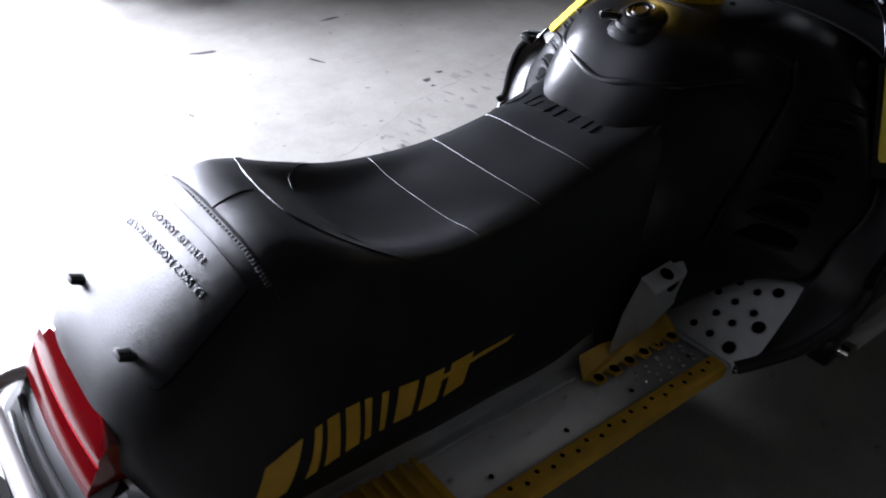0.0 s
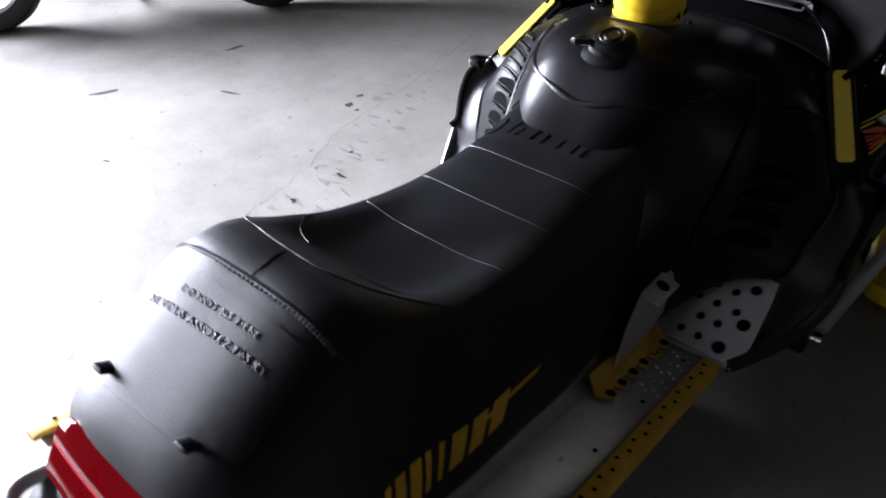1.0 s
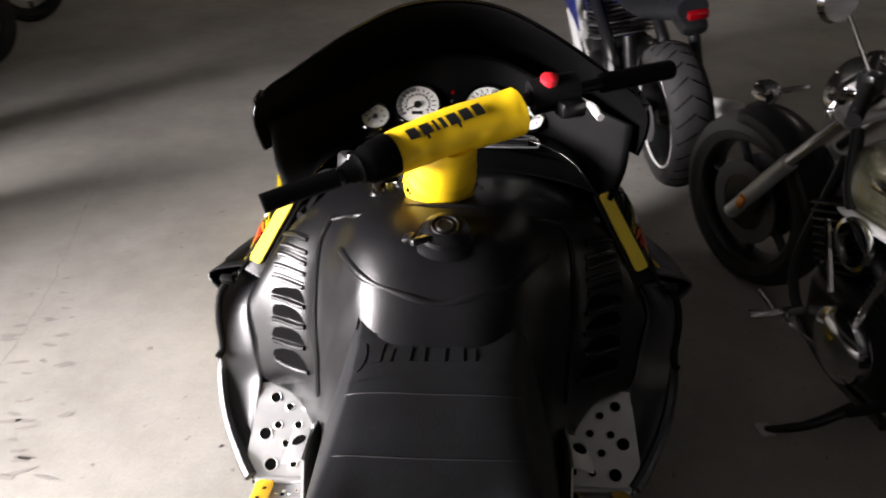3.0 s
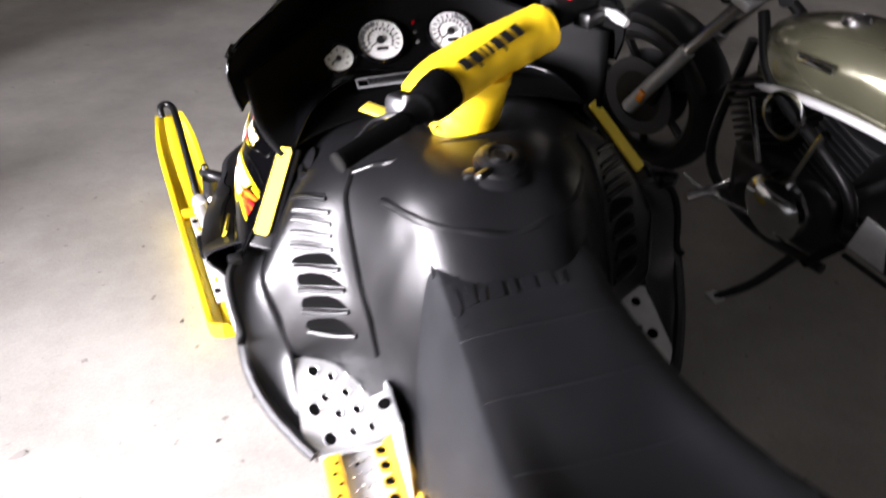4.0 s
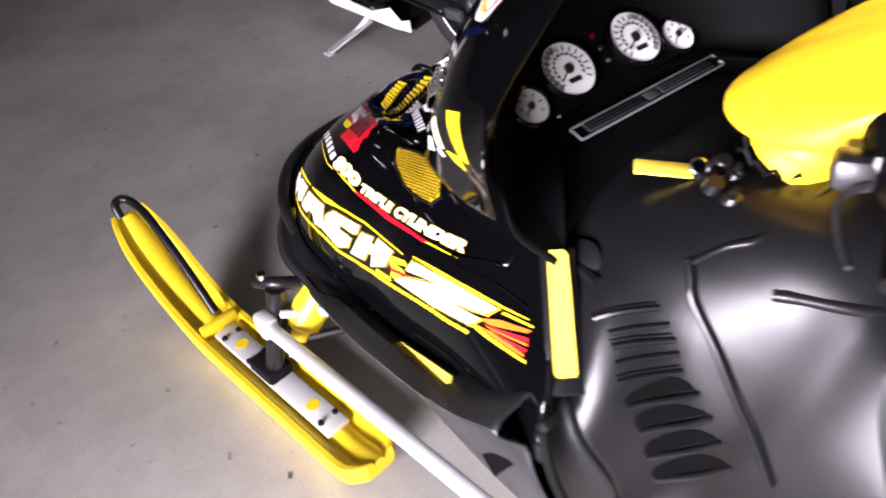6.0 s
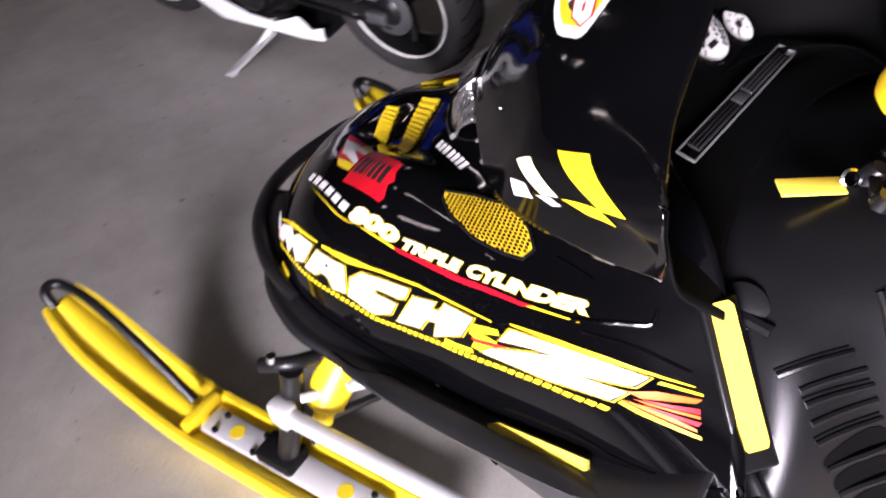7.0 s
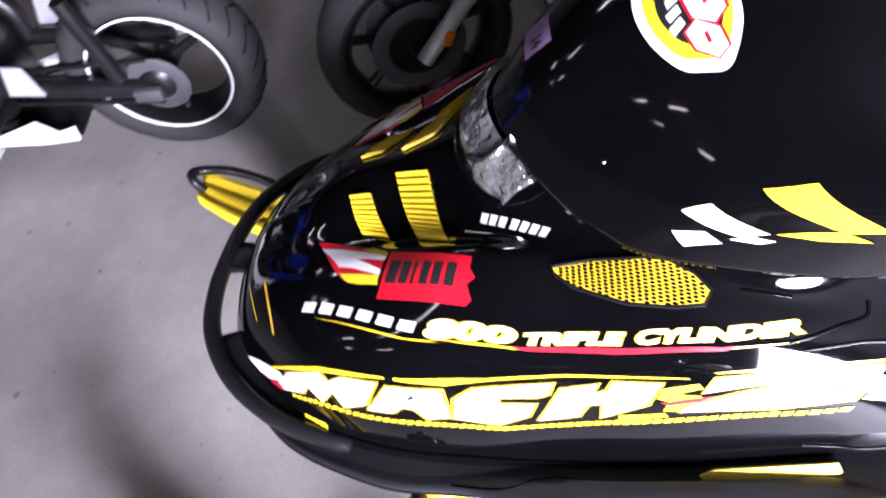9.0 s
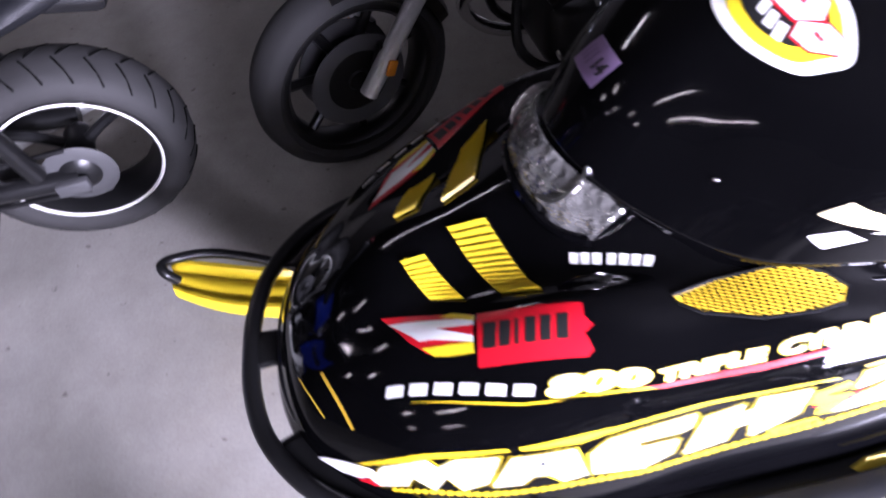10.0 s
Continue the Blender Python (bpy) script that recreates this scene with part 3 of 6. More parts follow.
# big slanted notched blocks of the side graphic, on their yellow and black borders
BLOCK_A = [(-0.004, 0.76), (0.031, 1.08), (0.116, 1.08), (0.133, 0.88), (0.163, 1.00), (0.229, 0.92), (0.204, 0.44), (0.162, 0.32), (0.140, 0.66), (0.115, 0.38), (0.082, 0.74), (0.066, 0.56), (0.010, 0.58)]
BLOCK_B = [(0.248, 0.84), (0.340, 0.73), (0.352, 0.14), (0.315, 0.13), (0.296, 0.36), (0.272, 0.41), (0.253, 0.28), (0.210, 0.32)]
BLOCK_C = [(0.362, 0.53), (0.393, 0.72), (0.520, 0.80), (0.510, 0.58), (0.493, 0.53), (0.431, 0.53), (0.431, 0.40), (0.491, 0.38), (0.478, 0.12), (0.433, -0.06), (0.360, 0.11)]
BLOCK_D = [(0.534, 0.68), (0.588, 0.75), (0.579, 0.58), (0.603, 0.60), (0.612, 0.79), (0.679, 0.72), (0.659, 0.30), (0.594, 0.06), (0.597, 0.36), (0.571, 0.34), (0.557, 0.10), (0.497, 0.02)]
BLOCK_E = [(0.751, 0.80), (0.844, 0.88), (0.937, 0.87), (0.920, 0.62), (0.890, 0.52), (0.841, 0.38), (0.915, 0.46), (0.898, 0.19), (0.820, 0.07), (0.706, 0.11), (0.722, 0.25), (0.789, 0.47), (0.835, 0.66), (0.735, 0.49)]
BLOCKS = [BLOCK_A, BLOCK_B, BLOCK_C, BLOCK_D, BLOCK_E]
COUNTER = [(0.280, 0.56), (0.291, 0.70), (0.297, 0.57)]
OUTLINE = [
    [(-0.005, 1.20), (0.116, 1.17), (0.247, 1.00), (0.245, 1.045), (0.116, 1.215), (-0.03, 1.28)],
    [(0.262, 0.97), (0.346, 0.82), (0.435, 0.88), (0.538, 0.93), (0.716, 0.79), (0.714, 0.825), (0.537, 0.98), (0.413, 0.925), (0.343, 0.885), (0.262, 1.02)],
    [(0.75, 0.90), (0.84, 0.98), (0.983, 0.93), (0.985, 0.955), (0.89, 1.01), (0.83, 1.015), (0.745, 0.935)],
    [(0.681, 0.61), (0.728, 0.69), (0.733, 0.58), (0.700, 0.48), (0.73, 0.43), (0.735, 0.31), (0.716, 0.11), (0.683, 0.14), (0.690, 0.32), (0.674, 0.41)],
    [(0.907, 0.20), (0.989, -0.03), (0.989, 0.04), (0.912, 0.28)],
    [(0.945, 0.80), (0.992, 0.80), (0.992, 0.85), (0.95, 0.87)],
    [(0.62, -0.02), (0.69, 0.02), (0.685, 0.10), (0.62, 0.10)],
]
FLAMES = [[(0.914, 0.48), (0.93, 0.44), (0.985, 0.64), (0.991, 0.74), (0.945, 0.66)], [(0.912, 0.30), (0.935, 0.28), (0.985, 0.10), (0.985, 0.16), (0.945, 0.34)], [(0.922, 0.39), (0.936, 0.36), (0.988, 0.36), (0.988, 0.42)]]
REDS = [[(0.930, 0.425), (0.940, 0.405), (0.988, 0.45), (0.988, 0.55)], [(0.936, 0.31), (0.986, 0.21), (0.989, 0.30), (0.948, 0.335)], [(0.679, 0.32), (0.691, 0.26), (0.73, 0.31), (0.752, 0.42)]]
TIP = [[(-0.15, 2.1), (-0.075, 1.16), (-0.03, 0.86), (0.022, 0.82), (0.010, 1.06), (-0.05, 1.45)]]
TIP_EDGE = [[(-0.04, 0.80), (0.0, 0.55), (0.03, 0.60), (-0.005, 0.76)]]
# height of the beaded line under the blocks
BEADS = [(0.91, 0.04), (0.85, -0.05), (0.70, -0.07), (0.60, -0.06), (0.50, -0.12), (0.43, -0.18), (0.32, -0.02), (0.185, 0.15), (0.082, 0.36), (0.0, 0.46)]


def bead(k):
    a = 0.03 + 0.0145 * k
    t = lerp_table(BEADS, a)
    return slant(a, a + 0.0112, t - 0.05, t + 0.045, 0.004)


for at, up in ((side, (-0.5, 0, 0.8)), (other_side(side), (0.5, 0, 0.8))):
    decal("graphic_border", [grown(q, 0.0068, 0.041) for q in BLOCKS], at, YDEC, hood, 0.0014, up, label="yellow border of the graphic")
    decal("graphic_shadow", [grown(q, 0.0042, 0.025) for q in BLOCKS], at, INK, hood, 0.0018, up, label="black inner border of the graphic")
    decal("chain_line", [bead(k) for k in range(60)], at, YDEC, hood, 0.0014, up)
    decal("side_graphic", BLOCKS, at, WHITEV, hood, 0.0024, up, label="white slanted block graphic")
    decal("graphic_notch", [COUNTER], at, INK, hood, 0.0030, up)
    decal("graphic_outline", OUTLINE, at, YDEC, hood, 0.0016, up, label="yellow outline stripes of the graphic")
    decal("graphic_flame", FLAMES, at, ORANGE, hood, 0.0018, up, label="orange speed stripes")
    decal("graphic_red_stripe", REDS + TIP_EDGE, at, REDV, hood, 0.0021, up, label="dark red speed stripe")
    decal("graphic_streak", TIP, at, WHITEV, hood, 0.0026, up, label="white streak")
    decal("upper_underline", [[(0.36, -0.06), (0.52, -0.14), (0.53, -0.30), (0.42, -0.22)], [(0.06, 0.03), (0.32, -0.06), (0.36, -0.17), (0.20, -0.10)], [(0.88, -0.32), (0.99, -0.35), (0.99, -0.42), (0.88, -0.46)]], upper if at is side else other_side(upper), YDEC, hood, 0.0012, up)
    decal("upper_red_line", [[(0.50, -0.10), (0.70, -0.12), (0.90, -0.30), (0.88, -0.52), (0.70, -0.50), (0.53, -0.36)]], upper if at is side else other_side(upper), REDV, hood, 0.0014, up)
    decal("small_bar", [slant(a, a + 0.035, 0.30, 0.85, 0.008) for a in (0.02, 0.07, 0.12, 0.17, 0.22, 0.27)], upper if at is side else other_side(upper), WHITEV, hood, 0.0018, up, label="small white bars")


def flip(at):
    """Runs the lettering the other way, for the opposite side."""
    m = other_side(at)
    return lambda s, t, lift: m(1 - s, t, lift)


for at, up, places in ((upper, (-0.5, 0, 0.8), (0.0, 1.0)), (flip(upper), (0.5, 0, 0.8), (1.0, 0.0))):
    far = places[0] == 1.0
    for words, a, b, t0, t1 in (("800", 0.33, 0.515, 0.0, 1.08), ("TRIPLE", 0.53, 0.715, 0.06, 0.84), ("CYLINDER", 0.735, 1.0, 0.04, 0.92)):
        s0, s1 = (1 - b, 1 - a) if far else (a, b)
        lettering("lettering_edge", words, at, s0 - 0.003, s1 + 0.003, t0 - 0.05, t1 + 0.05, YDEC, hood, 0.0016, up, shear=0.2, bold=0.085, label="yellow edge of the letters")
        lettering("engine_lettering", words, at, s0, s1, t0, t1, WHITEV, hood, 0.002, up, shear=0.2, bold=0.045, label="white capital letters")

# red number plate with bars, and the shards beside it
plate_at = quad(HG, (0.3010, 0.6234), (0.2755, 0.5025), (0.1969, 0.5098), (0.2116, 0.6359))
for m, up in ((lambda a: a, (-0.3, 0, 0.9)), (other_side, (0.3, 0, 0.9))):
    decal("number_plate", [[(0, 0), (1, 0), (1.06, 0.10), (1.0, 0.35), (1.08, 0.5), (1.0, 0.7), (1, 1), (0, 1)]], m(plate_at), REDV, hood, 0.0016, up, label="red vinyl plate")
    decal("number_bar", [slant(a, a + w, 0.28, 0.76, 0.01) for a, w in ((0.05, 0.13), (0.21, 0.11), (0.36, 0.04), (0.46, 0.10), (0.60, 0.10), (0.75, 0.11))], m(plate_at), INK, hood, 0.0024, up, label="black bars")
    on_hood = lambda u, v, lift: (*on(HG, u, v), lift)
    decal("red_shard", [[(0.3626, 0.7456), (0.3039, 0.6295), (0.2394, 0.6382), (0.2522, 0.6961), (0.2833, 0.7167)]], m(on_hood), REDV, hood, 0.0014, up, longest=0.02)
    decal("white_shard", [[(0.3417, 0.7390), (0.2924, 0.6291), (0.2810, 0.6314), (0.2944, 0.6793), (0.2619, 0.6345), (0.2509, 0.6364), (0.2754, 0.6872), (0.2791, 0.7038)]], m(on_hood), WHITEV, hood, 0.0019, up, longest=0.02)
    decal("yellow_shard", [[(0.3170, 0.6711), (0.3189, 0.6529), (0.2986, 0.6269), (0.2889, 0.6302)], [(0.2644, 0.7019), (0.2573, 0.6667), (0.2509, 0.6364), (0.2336, 0.6377), (0.2388, 0.6700), (0.2447, 0.6878)]], m(on_hood), YDEC, hood, 0.0023, up, longest=0.02)
    decal("nose_slash", [[(0.3318, 0.8831), (0.2717, 0.8679), (0.2134, 0.8562), (0.2137, 0.8532), (0.2718, 0.8647), (0.3322, 0.8801)], [(0.3085, 0.8400), (0.2413, 0.8294), (0.1772, 0.8190), (0.1764, 0.8141), (0.2409, 0.8246), (0.3081, 0.8353)]], m(on_hood), YWORN, hood, 0.0014, (up[0], 0.6, 0.6), longest=0.03, label="thin yellow slash on the nose")
    decal("maker_bar", [slant(a, a + 0.10, 0.1, 0.9, 0.03) for a in (0.0, 0.13, 0.27, 0.44, 0.58, 0.72, 0.86)], m(quad(HG, (0.3918, 0.4908), (0.3589, 0.3959), (0.3367, 0.4041), (0.3700, 0.4930))), WHITEV, hood, 0.0016, up, label="small white bars")
    decal("edge_mark", [[(0, 0), (1, 0), (1, 1), (0, 1)]], m(quad(HG, (0.0355, 0.775), (0.030, 0.73), (0.004, 0.735), (0.010, 0.785))), YDEC, hood, 0.0014, (up[0] * 3, 0.3, 0.3))
    # checker fragments on the windshield
    for quads, material, what in (([((0.166, 0.465), (0.149, 0.570), (0.078, 0.442), (0.100, 0.310)), ((0.127, 0.217), (0.1027, 0.317), (0.0807, 0.274), (0.1055, 0.2225))], YDEC, "yellow checker patch"),
                                  ([((0.193, 0.225), (0.176, 0.300), (0.1293, 0.213), (0.1417, 0.1714))], mat("cream_vinyl", (0.78, 0.68, 0.40), 0.35, bump=0), "cream checker patch"),
                                  ([((0.186, 0.136), (0.1614, 0.168), (0.1466, 0.130), (0.1677, 0.086)), ((0.146, 0.154), (0.1346, 0.1854), (0.1238, 0.1806), (0.1292, 0.1544))], WHITEV, "white checker patch")):
        for q in quads:
            decal("checker_patch", [[(0, 0), (1, 0), (1, 1), (0, 1)]], m(quad(SG, *q)), material, shield, 0.0016, (up[0] * 2, 0.2, 0.5), longest=0.12, label=what)

# oval number sticker, on one side only, and the small dated sticker
oval_at = quad(SG, (0.281, 0.652), (0.462, 0.664), (0.468, 0.470), (0.298, 0.500))
OVAL = [(0.5 + 0.5 * math.cos(a) * (1 + 0.05 * math.sin(5 * a + 0.6)), 0.5 + 0.5 * math.sin(a) * (1 + 0.03 * math.cos(3 * a))) for a in (k * math.tau / 48 for k in range(48))]


def shrunk(poly, f, dx, dy):
    return [(0.5 + dx + (x - 0.5) * f, 0.5 + dy + (y - 0.5) * f) for x, y in poly]


sticker = decal("oval_sticker", [OVAL], oval_at, WHITEV, shield, 0.0014, (-0.2, 0.5, 0.8), longest=0.1, label="oval race sticker with white and yellow rims")
decal("sticker_rim", [shrunk(OVAL, 0.80, 0.0, 0.02)], oval_at, YDEC, sticker, 0.0020, (-0.2, 0.5, 0.8), longest=0.1, label="yellow inner rim")
decal("sticker_core", [shrunk(OVAL, 0.60, 0.02, 0.05)], oval_at, INK, sticker, 0.0026, (-0.2, 0.5, 0.8), longest=0.1, label="black middle of the oval sticker")
LUMPS = [[(0.10, 0.62), (0.20, 0.44), (0.34, 0.42), (0.40, 0.56), (0.30, 0.74), (0.16, 0.76)], [(0.34, 0.72), (0.42, 0.54), (0.60, 0.52), (0.70, 0.66), (0.58, 0.84), (0.42, 0.86)]]
decal("sticker_block_edge", [grown(q, 0.02, 0.03) for q in LUMPS], oval_at, REDV, sticker, 0.0032, (-0.2, 0.5, 0.8), longest=0.1)
decal("sticker_block", LUMPS, oval_at, WHITEV, sticker, 0.0038, (-0.2, 0.5, 0.8), longest=0.1, label="white blocks")
decal("sticker_slit", [slant(0.21, 0.29, 0.58, 0.62, 0.01), slant(0.48, 0.59, 0.68, 0.72, 0.01)], oval_at, REDV, sticker, 0.0044, (-0.2, 0.5, 0.8))
decal("sticker_bar", [[(0.34, 0.30), (0.40, 0.28), (0.46, 0.44), (0.40, 0.46)], [(0.44, 0.32), (0.50, 0.31), (0.55, 0.46), (0.49, 0.47)], [(0.54, 0.36), (0.60, 0.36), (0.64, 0.48), (0.58, 0.49)]], oval_at, WHITEV, sticker, 0.0034, (-0.2, 0.5, 0.8), longest=0.1)
date_at = quad(SG, (0.516, 0.285), (0.455, 0.288), (0.464, 0.192), (0.533, 0.190))
decal("date_sticker", [[(0, 0), (1, 0), (1, 1), (0, 1)]], date_at, PURPLE, shield, 0.0014, (0, 0.7, 0.7), label="small purple dated sticker")
lettering("date_number", "14", date_at, 0.58, 0.90, 0.30, 0.72, INK, shield, 0.002, (0, 0.7, 0.7), bold=0.05)
decal("date_bar", [[(0.12 + 0.13 * k, 0.25), (0.16 + 0.13 * k, 0.25), (0.16 + 0.13 * k, 0.75), (0.12 + 0.13 * k, 0.75)] for k in range(3)], date_at, PALE, shield, 0.002, (0, 0.7, 0.7))

# mesh-covered air intakes
VENT = [(0.2753, 0.3999), (0.2999, 0.3520), (0.3180, 0.2920), (0.3200, 0.2650), (0.3000, 0.2380), (0.2763, 0.2225), (0.2480, 0.2320), (0.2360, 0.2620), (0.2276, 0.3157), (0.2393, 0.3750), (0.2583, 0.3959)]


def inside(poly, x, y):
    hit = False
    for (x0, y0), (x1, y1) in zip(poly, poly[1:] + poly[:1]):
        if (y0 > y) != (y1 > y) and x < x0 + (y - y0) * (x1 - x0) / (y1 - y0):
            hit = not hit
    return hit


def vent(m, up):
    at = m(lambda s, t, lift: (*on(HG, s, t), lift))
    # no opening is cut; a near-black sheet paints the intake's shade
    body = decal("intake_shade", [VENT], at, DARK, sled, 0.0015, up, longest=0.02, label="oblong intake behind yellow mesh, its shade painted near black")
    rim = [at(s, t, 0)[0] + Vector(up).normalized() * 0.002 for s, t in VENT]
    part("intake_rim", tube(rim + rim[:2], 0.0028, 6), SATIN, body)
    sheet = decal("perforated_sheet", [VENT], at, MESHY, body, 0.0026, up, longest=0.02, label="yellow perforated sheet")
    # near-black hexagons on the sheet paint the shade of its holes
    bm = bmesh.new()
    for j in range(40):
        for k in range(40):
            u, v = 0.222 + 0.0068 * (k + 0.5 * (j % 2)), 0.218 + 0.0074 * j
            if all(inside(VENT, u + a, v + b) for a, b in ((0.003, 0), (-0.003, 0), (0, 0.004), (0, -0.004))):
                vs = []
                for a in range(6):
                    p, n, _ = at(u + 0.0028 * math.cos(a * math.tau / 6), v + 0.0033 * math.sin(a * math.tau / 6), 0)
                    n = n if n.dot(Vector(up)) > 0 else -n
                    vs.append(bm.verts.new(p + n * 0.0034))
                bm.faces.new(vs)
    part("painted_perforation", bm, DARK, sheet, smooth=False)


vent(lambda a: a, (-0.4, 0, 0.9))
vent(other_side, (0.4, 0, 0.9))


# slatted yellow louvres on the nose
def louvre(m, edge_a, edge_b, count, up):
    at = m(quad(HG, edge_a[0], edge_a[1], edge_b[1], edge_b[0]))
    # flat near-black sheet paints the shade between the slats
    tray = decal("louvre", [[(0, 0), (1, 0), (1, 1), (0, 1)]], at, DARK, sled, 0.001, up, label="yellow slatted louvre in the nose")
    for k in range(count):
        s0 = (k + 0.12) / count
        s1 = (k + 0.80) / count
        bm = bmesh.new()
        rows = []
        for s, h in ((s0, 0.001), (s0 + 0.1 * (s1 - s0), 0.0075), (s1 - 0.3 * (s1 - s0), 0.0065), (s1, 0.001)):
            rows.append([])
            for j in range(5):
                p, n, _ = at(s, 0.04 + 0.92 * j / 4, 0)
                n = n if n.dot(Vector(up)) > 0 else -n
                rows[-1].append(bm.verts.new(p + n * h))
        for a, b in zip(rows, rows[1:]):
            for i in range(4):
                bm.faces.new((a[i], a[i + 1], b[i + 1], b[i]))
        part("slat", bm, YELLOW, tray, smooth=False)


for m, up in ((lambda a: a, (-0.1, 0.3, 0.9)), (other_side, (0.1, 0.3, 0.9))):
    louvre(m, ((0.4772, 0.6278), (0.3392, 0.5870)), ((0.4674, 0.5678), (0.3222, 0.5361)), 13, up)
    louvre(m, ((0.4574, 0.7000), (0.3668, 0.6767)), ((0.4549, 0.6635), (0.3481, 0.6292)), 9, up)

# headlamp behind a clear lens
LAMP = [
    [(0.0, 0.945, 0.742), (0.07, 0.935, 0.736), (0.130, 0.905, 0.724), (0.172, 0.862, 0.728)],
    [(0.0, 0.945, 0.775), (0.07, 0.933, 0.770), (0.132, 0.898, 0.758), (0.178, 0.850, 0.752)],
    [(0.0, 0.928, 0.803), (0.07, 0.915, 0.798), (0.132, 0.878, 0.785), (0.178, 0.832, 0.770)],
    [(0.0, 0.900, 0.824), (0.07, 0.886, 0.818), (0.130, 0.850, 0.803), (0.174, 0.808, 0.785)],
]
lamp = part("headlamp", grid_bm(surface([both(r) for r in LAMP], 49, 17)), LENS, sled, "faceted clear headlamp in the nose", solid=0.004)
LR = surface([both(r) for r in LAMP], 49, 17)
part("lamp_rim", tube([p + Vector((0, 0.004, 0.0)) for p in LR[0]], 0.008, 8), GLOSS, lamp)
for s in (-1, 1):
    part("reflector_bowl", lathe([(0.0, -0.02), (0.03, -0.012), (0.048, 0.006), (0.05, 0.012), (0.044, 0.012), (0.02, -0.006), (0.0, -0.01)], frame_of((s * 0.085, 0.880, 0.785), (1, 0, 0), (0, 0.6, 0.8))), CHROME, lamp)

# yellow reflectors on the black rear lip of the hood, markers on the pan
for s in (-1, 1):
    sel = (lambda a: a) if s < 0 else other_side
    p0, p1 = Vector((s * 0.333, 0.314, 0.777)), Vector((s * 0.411, 0.213, 0.655))
    l = (p1 - p0).normalized()
    fn = Vector((s * 0.45, -0.72, 0.50))
    fn = (fn - l * fn.dot(l)).normalized()
    M = frame_of((p0 + p1) / 2, l, fn)
    lip_bm = box(0.214, 0.056, 0.012, pose(0.011, 0.002, -0.006), 0.0055, 3)
    for v in lip_bm.verts:
        v.co.y *= 1 + 0.9 * min(0, v.co.x + 0.02)
    bmesh.ops.transform(lip_bm, matrix=M, verts=lip_bm.verts)
    lip_ob = part("hood_lip", lip_bm, SATIN, sled, "black rubber lip with a yellow reflector")
    outline = [(-0.091, -0.011), (-0.086, -0.0148), (0.084, -0.0165), (0.091, -0.012), (0.091, 0.013), (0.085, 0.0165), (-0.084, 0.0148), (-0.091, 0.009)]
    bm = plate(outline, 0.005, M @ pose(0, 0, 0.003))
    part("reflector", bm, YREFL, lip_ob, "bright yellow reflector strip", smooth=False)
    A, B = Vector((s * 0.487, 0.560, 0.493)), Vector((s * 0.492, 0.388, 0.550))
    mark_pose = frame_of((A + B) / 2, A - B, (s * 0.75, -0.1, 0.66))
    mk = [(-0.092, -0.009), (0.070, -0.009), (0.092, 0.0), (0.086, 0.007), (-0.086, 0.010), (-0.095, 0.004)]
    part("side_marker", plate(mk if s < 0 else [(x, -y) for x, y in mk], 0.006, mark_pose @ pose(0, 0, 0.002)), YREFL, sled, "yellow side marker on the belly pan", smooth=False)
    part("hood_strap", tube([(s * 0.462, 0.20, 0.625), (s * 0.487, 0.175, 0.60), (s * 0.492, 0.15, 0.55), (s * 0.485, 0.125, 0.49), (s * 0.492, 0.105, 0.475)], 0.008, 8, 14), RUBBER, sled, "black rubber hood strap")
    part("strap_clip", box(0.028, 0.016, 0.03, pose(s * 0.470, 0.185, 0.625, 30, 0, 0)), BLACKM, sled)
    # the slot is a near-black plate, shade by colour alone
    part("pan_side_slot", plate([(-0.05, -0.012), (0.05, -0.02), (0.05, 0.02), (-0.05, 0.012)], 0.006, frame_of((s * 0.492, 0.27, 0.46), (0, 0.55, -0.85) if s > 0 else (0, 0.55, -0.85), (s, 0, 0.1))), DARK, sled)
    outer = [(0.462, 0.205, 0.632), (0.492, 0.175, 0.585), (0.492, 0.13, 0.50), (0.488, 0.10, 0.42), (0.462, 0.03, 0.365), (0.415, -0.05, 0.335), (0.390, -0.085, 0.320)]
    inner = [(0.372, 0.268, 0.655), (0.424, 0.176, 0.588), (0.410, 0.122, 0.508), (0.396, 0.096, 0.44), (0.398, 0.04, 0.385), (0.392, -0.04, 0.335), (0.384, -0.085, 0.318)]
    side_rows = [[(s * (a[0] * (1 - f) + b[0] * f), a[1] * (1 - f) + b[1] * f, a[2] * (1 - f) + b[2] * f - 0.02 * math.sin(math.pi * f)) for f in (0, 0.3, 0.7, 1)] for a, b in zip(outer, inner)]
    part("footwell_side", grid_bm(surface(side_rows, 9, 30)), PAN, sled, "grey plastic side panel of the footwell", solid=0.004)
    part("pan_edge", tube([(s * 0.485, 0.14, 0.50), (s * 0.488, 0.10, 0.42), (s * 0.462, 0.03, 0.365), (s * 0.415, -0.05, 0.335), (s * 0.39, -0.085, 0.322)], 0.013, 8, 16), PAN, sled, "grey plastic side edge of the footwell")

for s in (-1, 1):
    flipx = (lambda p: p) if s < 0 else (lambda p: Vector((-p.x, p.y, p.z)))
    # near-black bar paints the shade along the crease
    part("pan_crease", tube([flipx(on(PG, u, v)[0]) + Vector((s * 0.001, 0, 0.001)) for u, v in ((0.40, 0.60), (0.3985, 0.53), (0.375, 0.47), (0.360, 0.397), (0.345, 0.34), (0.305, 0.30), (0.262, 0.278))], 0.004, 6, 40), DARK, sled, "moulded crease in the belly pan, its shade painted near black")
    part("hood_bead", tube([flipx(HG[j][2]) + Vector((s * 0.0022, 0, 0)) for j in range(3, 78, 3)], 0.0022, 6, 60), GLOSS, hood)

